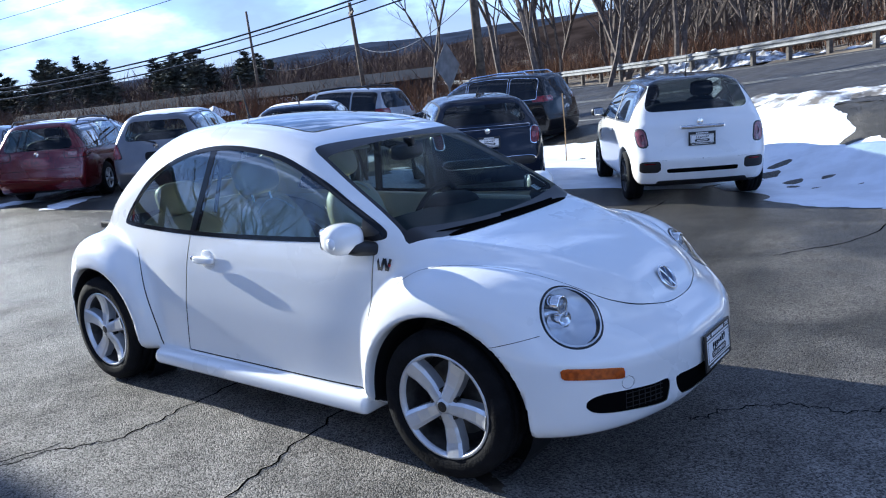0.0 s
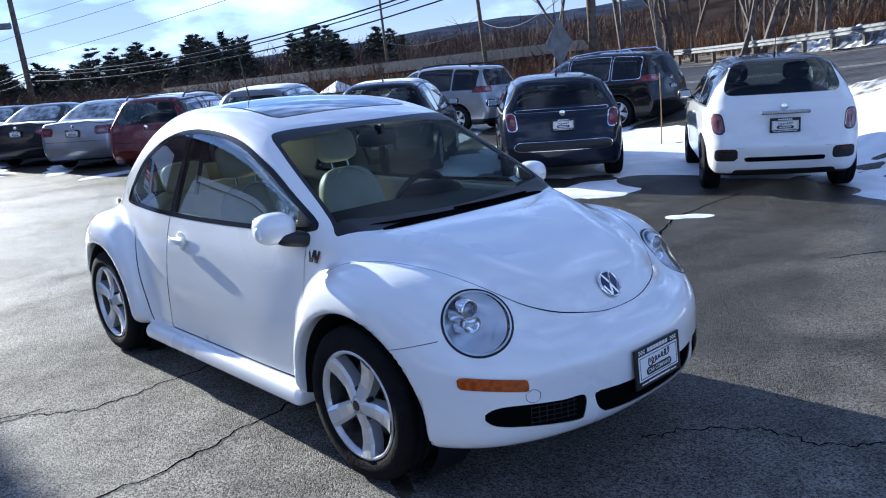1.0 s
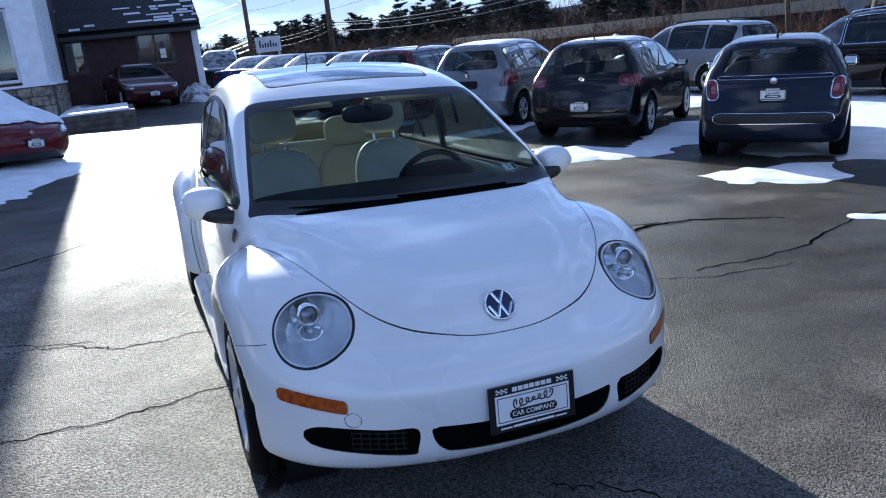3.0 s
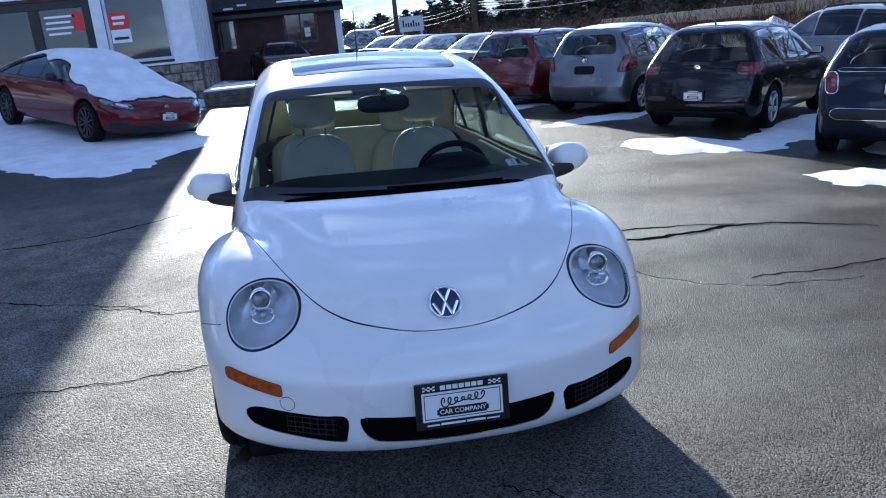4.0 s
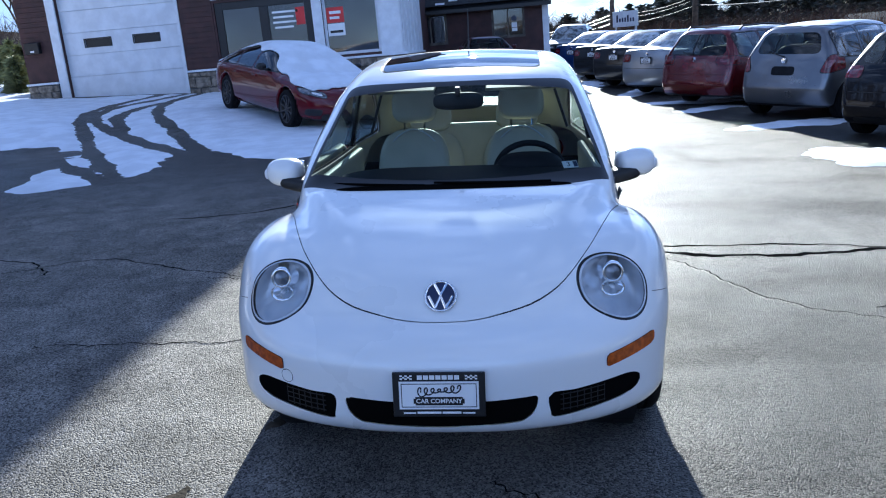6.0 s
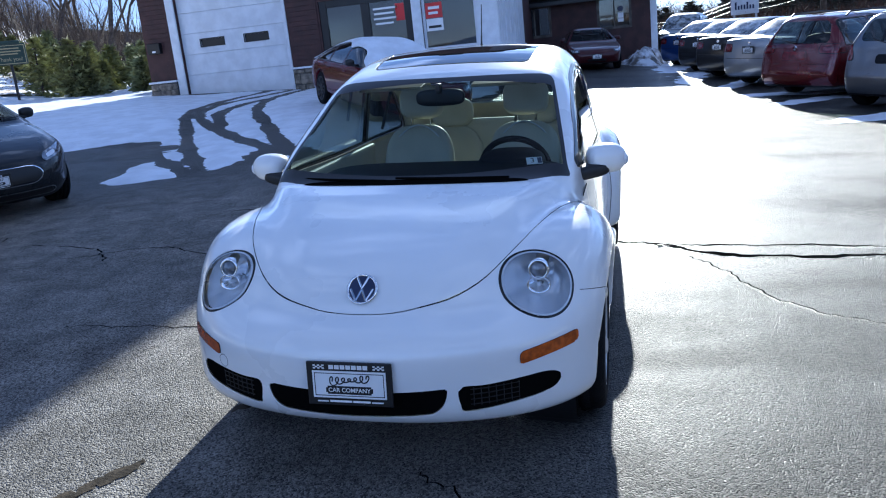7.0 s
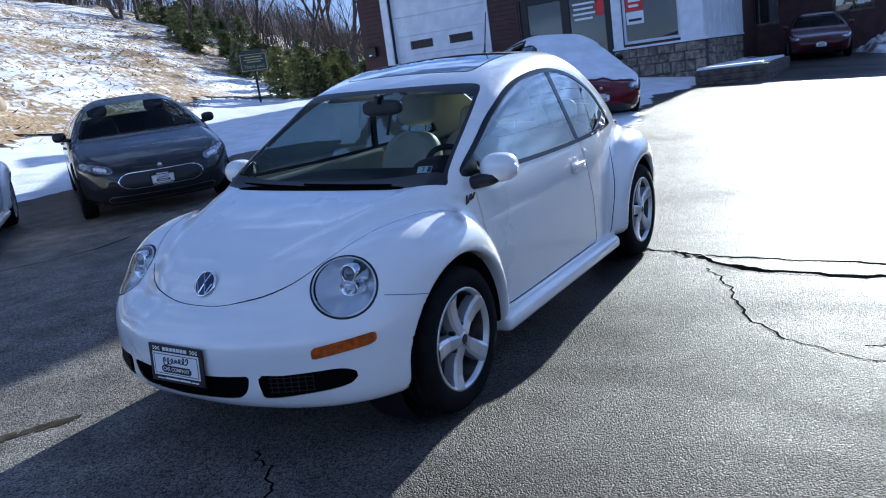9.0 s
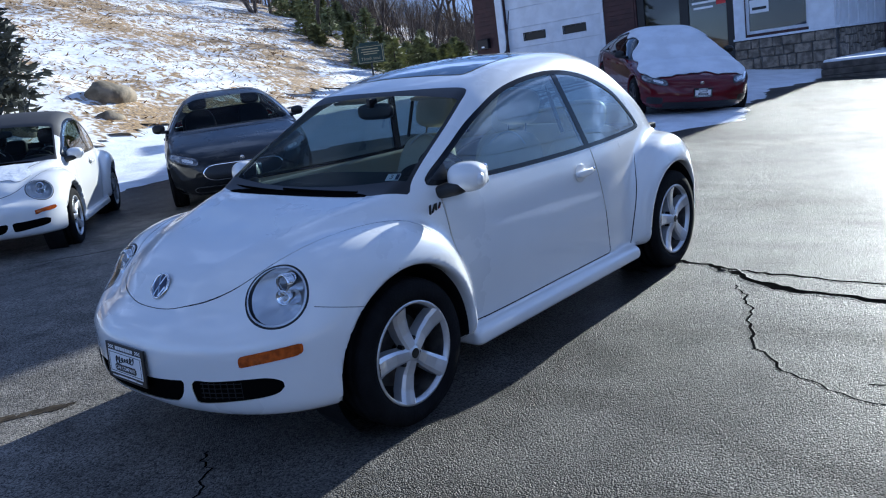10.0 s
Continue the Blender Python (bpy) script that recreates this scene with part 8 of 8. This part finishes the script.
def plant_bare(x, y, scale, k, z=None, group="bare trees"):
    t = thing("bare_tree", "leafless grey deciduous tree in winter", "tree", pose(x, y, (float(gz(x, y)) if z is None else z), 0, 0, rnd.uniform(0, 360)) @ Matrix.Scale(scale, 4), group)
    put("trunk", variants[k % 5][0], M["bark"], t)
    put("crown", variants[k % 5][1], M["twig"], t)


for k in range(70):
    d, s = rnd.uniform(17, 50), rnd.uniform(2, 62)
    x, y = hill_at(d, s)
    plant_bare(x, y, rnd.uniform(0.7, 1.15), k)
for k in range(26):
    x, y = -22 - rnd.uniform(0, 22), -27 - rnd.uniform(0, 16)
    plant_bare(x, y, rnd.uniform(0.7, 1.1), k)
# evergreen shrubs and young conifers on the bank
for k in range(62):
    az, q = radians(rnd.uniform(212, 231)), rnd.uniform(31, 46)
    if az > radians(224.5):
        q += 5 + (az - radians(224.5)) * 30
    x, y = 3.5 + q * math.cos(az), 3.0 + q * math.sin(az)
    h = rnd.uniform(0.9, 2.0)
    conifer(100 + k, h, h * 0.55, x, y, M["shrub"], "shaggy green evergreen shrub dusted with snow", "evergreen_shrub", 11, 9, 0.26, 0.05)
# boulders and grass on the bank


def boulder(x, y, a, seed):
    r = random.Random(seed)
    bm = bmesh.new()
    bmesh.ops.create_icosphere(bm, subdivisions=3, radius=1)
    for v in bm.verts:
        n = noise.noise(v.co * 1.3 + Vector((seed, 0, 0)))
        v.co *= 1 + 0.28 * n
        v.co.x *= a * 1.25
        v.co.y *= a * 0.9
        v.co.z *= a * 0.85
    ob = part("boulder", bm, M["boulder"], None, "", pose(x, y, float(gz(x, y)) + a * 0.3, 0, 0, r.uniform(0, 360)), True)
    return tagged(ob, "rough brown boulder half sunk in the snowy bank", "boulder", "boulders")


boulder(-3.5, -14.9, 0.36, 41)
for k, (x, y, h) in enumerate(((-3.3, -15.9, 3.2), (-3.0, -17.0, 3.6), (-4.1, -18.2, 3.4))):
    conifer(180 + k, h, h * 0.5, x, y, M["needle"], "dark green hemlock low on the snowy bank", "hemlock", 16, 12, 0.34, 0.04)
for k, (d, s, a) in enumerate(((3.9, 9.3, 0.6), (2.9, 8.0, 0.28), (4.2, 8.0, 0.22))):
    boulder(*hill_at(d, s), a, 30 + k)
v, f = [], []
for k in range(10000):
    s, d = rnd.uniform(1, 30), rnd.uniform(1.2, 15)
    x, y = hill_at(d, s)
    if rough_noise(x, y, 0.55, 2.0) + rnd.gauss(0, 0.45) < 0.1:
        continue
    z = float(bank_height(x, y))
    lean = Vector((rnd.gauss(0, 0.6), rnd.gauss(-0.2, 0.6), rnd.uniform(0.1, 0.45))).normalized() * rnd.uniform(0.07, 0.2)
    side = lean.orthogonal().normalized() * 0.03
    i = len(v)
    v += [Vector((x, y, z - 0.02)) - side, Vector((x, y, z - 0.02)) + side, Vector((x, y, z)) + lean]
    f.append((i, i + 1, i + 2))
tagged(put("dead_grass", mesh_of("dead_grass", v, f), M["grass"]), "flattened tawny grass on the snowy bank", "grass", kind="stuff")

# brush and woods beyond the road and behind the row of cars


def thicket(name, count, place, hmin, hmax, material, label, seed, width=0.05, blades=5):
    r = random.Random(seed)
    v, f = [], []
    for k in range(count):
        x, y, z = place(r)
        h = r.uniform(hmin, hmax)
        for b in range(blades):
            top = Vector((x + r.gauss(0, 0.22) * h, y + r.gauss(0, 0.22) * h, z + h * r.uniform(0.5, 1.0)))
            root = Vector((x + r.gauss(0, 0.05) * h, y + r.gauss(0, 0.05) * h, z - 0.2))
            a = r.uniform(0, math.pi)
            side = Vector((math.cos(a), math.sin(a), 0)) * width * h * 0.3
            i = len(v)
            v += [root - side, root + side, top]
            f.append((i, i + 1, i + 2))
            for q in range(3):
                m = root.lerp(top, r.uniform(0.35, 0.9))
                e = m + Vector((r.gauss(0, 0.2), r.gauss(0, 0.2), r.uniform(0.05, 0.3))) * h
                i = len(v)
                v += [m - side * 0.5, m + side * 0.5, e]
                f.append((i, i + 1, i + 2))
    return tagged(put(name, mesh_of(name, v, f), material), label, "brush", kind="stuff")


def polar(az0, az1, r0, r1, dz=0.0, rise=0.0):
    def place(r):
        a, q = radians(r.uniform(az0, az1)), math.sqrt(r.uniform(r0 * r0, r1 * r1))
        x, y = q * math.cos(a), q * math.sin(a)
        return x, y, float(gz(x, y)) + dz + rise * (q - r0)
    return place


def verge(r):
    k = 0.84 * 0.84 + 0.54 * 0.54
    s, n = r.uniform(-40, 60), 23.5 + abs(r.gauss(0, 5.0))
    x, y = (-0.84 * s + 0.54 * n) / k, (0.54 * s + 0.84 * n) / k
    return x, y, float(gz(x, y))


thicket("roadside_brush", 1500, verge, 0.7, 2.3, M["brush"], "rust-brown winter brush behind the guardrail", 1, 0.035, 6)
def near_verge(r):
    s, n = r.uniform(21, 66), 7.6 + r.gauss(0, 0.5)
    x, y = -0.84 * s + 0.54 * n, 0.54 * s + 0.84 * n
    return x, y, float(gz(x, y))


thicket("roadside_brush", 620, near_verge, 0.7, 1.7, M["brush"], "red-brown brush between the lot and the road", 8, 0.03, 6)
thicket("scrub", 3200, polar(98, 190, 48, 120, -0.2, 0.012), 1.1, 3.1, M["scrub"], "grey-brown leafless scrub on the valley side", 2, 0.045, 6)
thicket("scrub", 1500, polar(120, 190, 34, 60, -0.2), 0.8, 2.6, M["brush"], "red-brown low scrub beyond the lot", 3, 0.04, 6)
thicket("far_wood", 2200, polar(60, 113, 70, 200, 0.0, 0.05), 6.0, 12.0, M["twig"], "dense leafless wood on the hillside", 4, 0.05, 6)
thicket("far_wood", 4200, polar(122, 200, 100, 200, -0.5, 0.008), 4.0, 7.0, M["scrub"], "dense leafless wood across the valley", 5, 0.06, 6)
thicket("hill_wood", 800, polar(203, 228, 44, 85, 0.0), 2.0, 5.0, M["twig"], "dense leafless undergrowth behind the garage", 7, 0.035, 6)
thicket("hill_wood", 650, lambda r: (lambda q: (q[0], q[1], float(gz(*q))))(hill_at(r.uniform(19, 60), r.uniform(2, 75))), 3.0, 8.0, M["twig"], "dense leafless undergrowth on top of the bank", 6, 0.03, 6)
for k in range(44):
    a, q = radians(rnd.uniform(84, 119)), rnd.uniform(38, 64)
    plant_bare(q * math.cos(a), q * math.sin(a), rnd.uniform(0.8, 1.3), k)
for k, (az, q) in enumerate(((127, 40), (121, 36), (118, 33), (113, 34), (108, 36))):
    plant_bare(q * math.cos(radians(az)), q * math.sin(radians(az)), 1.0 + 0.03 * k, k + 2)
# pines on the skyline
SKYLINE = ((140.1, 2.0), (141.0, 2.2), (144.2, 2.7), (145.7, 2.6), (147.0, 2.4), (150.6, 2.5), (151.6, 3.0), (152.6, 3.0), (153.6, 3.0), (155.6, 2.4), (157.3, 2.9), (158.6, 2.6), (160.0, 2.8), (161.5, 1.8), (163.2, 2.2), (165.2, 2.3), (166.9, 2.4), (168.6, 2.2), (170.4, 1.7), (172.5, 1.6), (174.5, 1.5), (177.0, 1.9), (180.0, 2.0), (184.0, 2.0))
for k in range(120):
    az, up = SKYLINE[k % 24]
    az, up = (az + rnd.gauss(0, 0.25), up) if k < 24 else (az + rnd.gauss(0, 0.7), up * rnd.uniform(0.6, 0.95))
    q = rnd.uniform(95, 130)
    h = 1.6 + q * math.tan(radians(up)) + 3.2
    conifer(200 + k, h, h * rnd.uniform(0.20, 0.32), 3.6 + q * math.cos(radians(az)), -2.2 + q * math.sin(radians(az)), M["needle"], "tall dark pine with ragged branches", "pine_tree", 18, 6, 0.62, 0.22, z=-3.2, ragged=0.75, plates=True)
for k in range(30):
    az, q = radians(rnd.uniform(146, 192)), rnd.uniform(75, 130)
    plant_bare(q * math.cos(az), q * math.sin(az), rnd.uniform(0.4, 0.62), k, -1.5)


def ridge(name, dist, az0, az1, tops, material, label, seed):
    v, f = [], []
    n = 120
    r = random.Random(seed)
    for i in range(n + 1):
        u = i / n
        a = radians(az0 + (az1 - az0) * u)
        h = float(np.interp(u, np.linspace(0, 1, len(tops)), tops)) * (1 + 0.05 * math.sin(u * 31 + seed) + 0.03 * math.sin(u * 77 + seed))
        h += r.uniform(-0.006, 0.006) * dist * 0.2
        for k, (q, w) in enumerate(((0.72, -0.02), (0.86, 0.55), (1.0, 1.0), (1.25, 0.7))):
            v.append((dist * q * math.cos(a), dist * q * math.sin(a), -4 + h * w))
    for i in range(n):
        for k in range(3):
            f.append((i * 4 + k, i * 4 + k + 1, (i + 1) * 4 + k + 1, (i + 1) * 4 + k))
    return tagged(put(name, mesh_of(name, v, f, True), material), label, "hill", kind="structure")


ridge("backdrop_hill", 1500, 40, 230, (60, 50, 60, 56, 58, 56, 30, 18, 20, 40, 60), M["hill"], "wooded mountain ridge in the distance, haze put into its blue colour", 1.0)
ridge("backdrop_slope", 330, 30, 240, (34, 36, 34, 30, 20, 7, 5, 5, 12, 30, 42), M["near_hill"], "brown leafless wooded slope behind the brush", 4.0)


def far_shed():
    a = radians(141)
    s = thing("far_shed", "long low dark shed with a snow-edged roof", "building", pose(62 * math.cos(a), 62 * math.sin(a), float(gz(62 * math.cos(a), 62 * math.sin(a))) - 0.6, 0, 0, 141), kind="structure")
    part("wall", boxes((-2, 2, -17, 17, 0, 1.7)), M["shingle"], s)
    bm = bmesh.new()
    for x0, z0, x1, z1 in ((-2.4, 1.6, 0, 2.4), (2.4, 1.6, 0, 2.4)):
        bm.faces.new([bm.verts.new(p) for p in ((x0, -17.3, z0), (x0, 17.3, z0), (x1, 17.3, z1), (x1, -17.3, z1))])
    part("roof", bm, M["shingle"], s)
    cu = bpy.data.curves.new("words", "FONT")
    cu.body, cu.size, cu.align_x, cu.align_y = "INSULATION", 0.55, "CENTER", "CENTER"
    tmp = new("words", cu)
    me = bpy.data.meshes.new_from_object(tmp)
    bpy.data.objects.remove(tmp)
    put("lettering", me, M["plate_white"], s, "white letters INSULATION", Matrix.Translation((-2.03, -2.0, 1.2)) @ Matrix(((0, 0, -1, 0), (-1, 0, 0, 0), (0, 1, 0, 0), (0, 0, 0, 1))))
    part("sign_block", boxes((-2.05, -2.01, 0.3, 0.9, 0.95, 1.45)), M["red_poster"], s)


far_shed()


def tent(x, y, h):
    bm = bmesh.new()
    b = [bm.verts.new(p) for p in ((-0.8, -0.8, h), (0.8, -0.8, h), (0.8, 0.8, h), (-0.8, 0.8, h))]
    t = bm.verts.new((0, 0, h + 0.6))
    for i in range(4):
        bm.faces.new((b[i], b[(i + 1) % 4], t))
    g = thing("canopy_tent", "small white peaked canopy tent", "tent", pose(x, y, float(gz(x, y))), "canopy tents")
    part("canopy", bm, M["white_wood"], g)
    for i in (-1, 1):
        for k in (-1, 1):
            part("leg", boxes((i * 0.75 - 0.02, i * 0.75 + 0.02, k * 0.75 - 0.02, k * 0.75 + 0.02, -0.2, h)), M["galvanised"], g)


tent(-33.0, 24.0, 0.75)
tent(-36.5, 19.6, 0.75)


def stake(x, y):
    bm = bmesh.new()
    tube(bm, [(0, 0, -0.2), (0.03, 0.01, 0.6), (0.02, 0.02, 1.25)], 0.012, 0.010, 6)
    tagged(part("marker_stake", bm, M["grass"], None, "", pose(x, y, float(gz(x, y)))), "thin pale wooden stake standing in the snow", "stake")


stake(-4.0, 9.9)
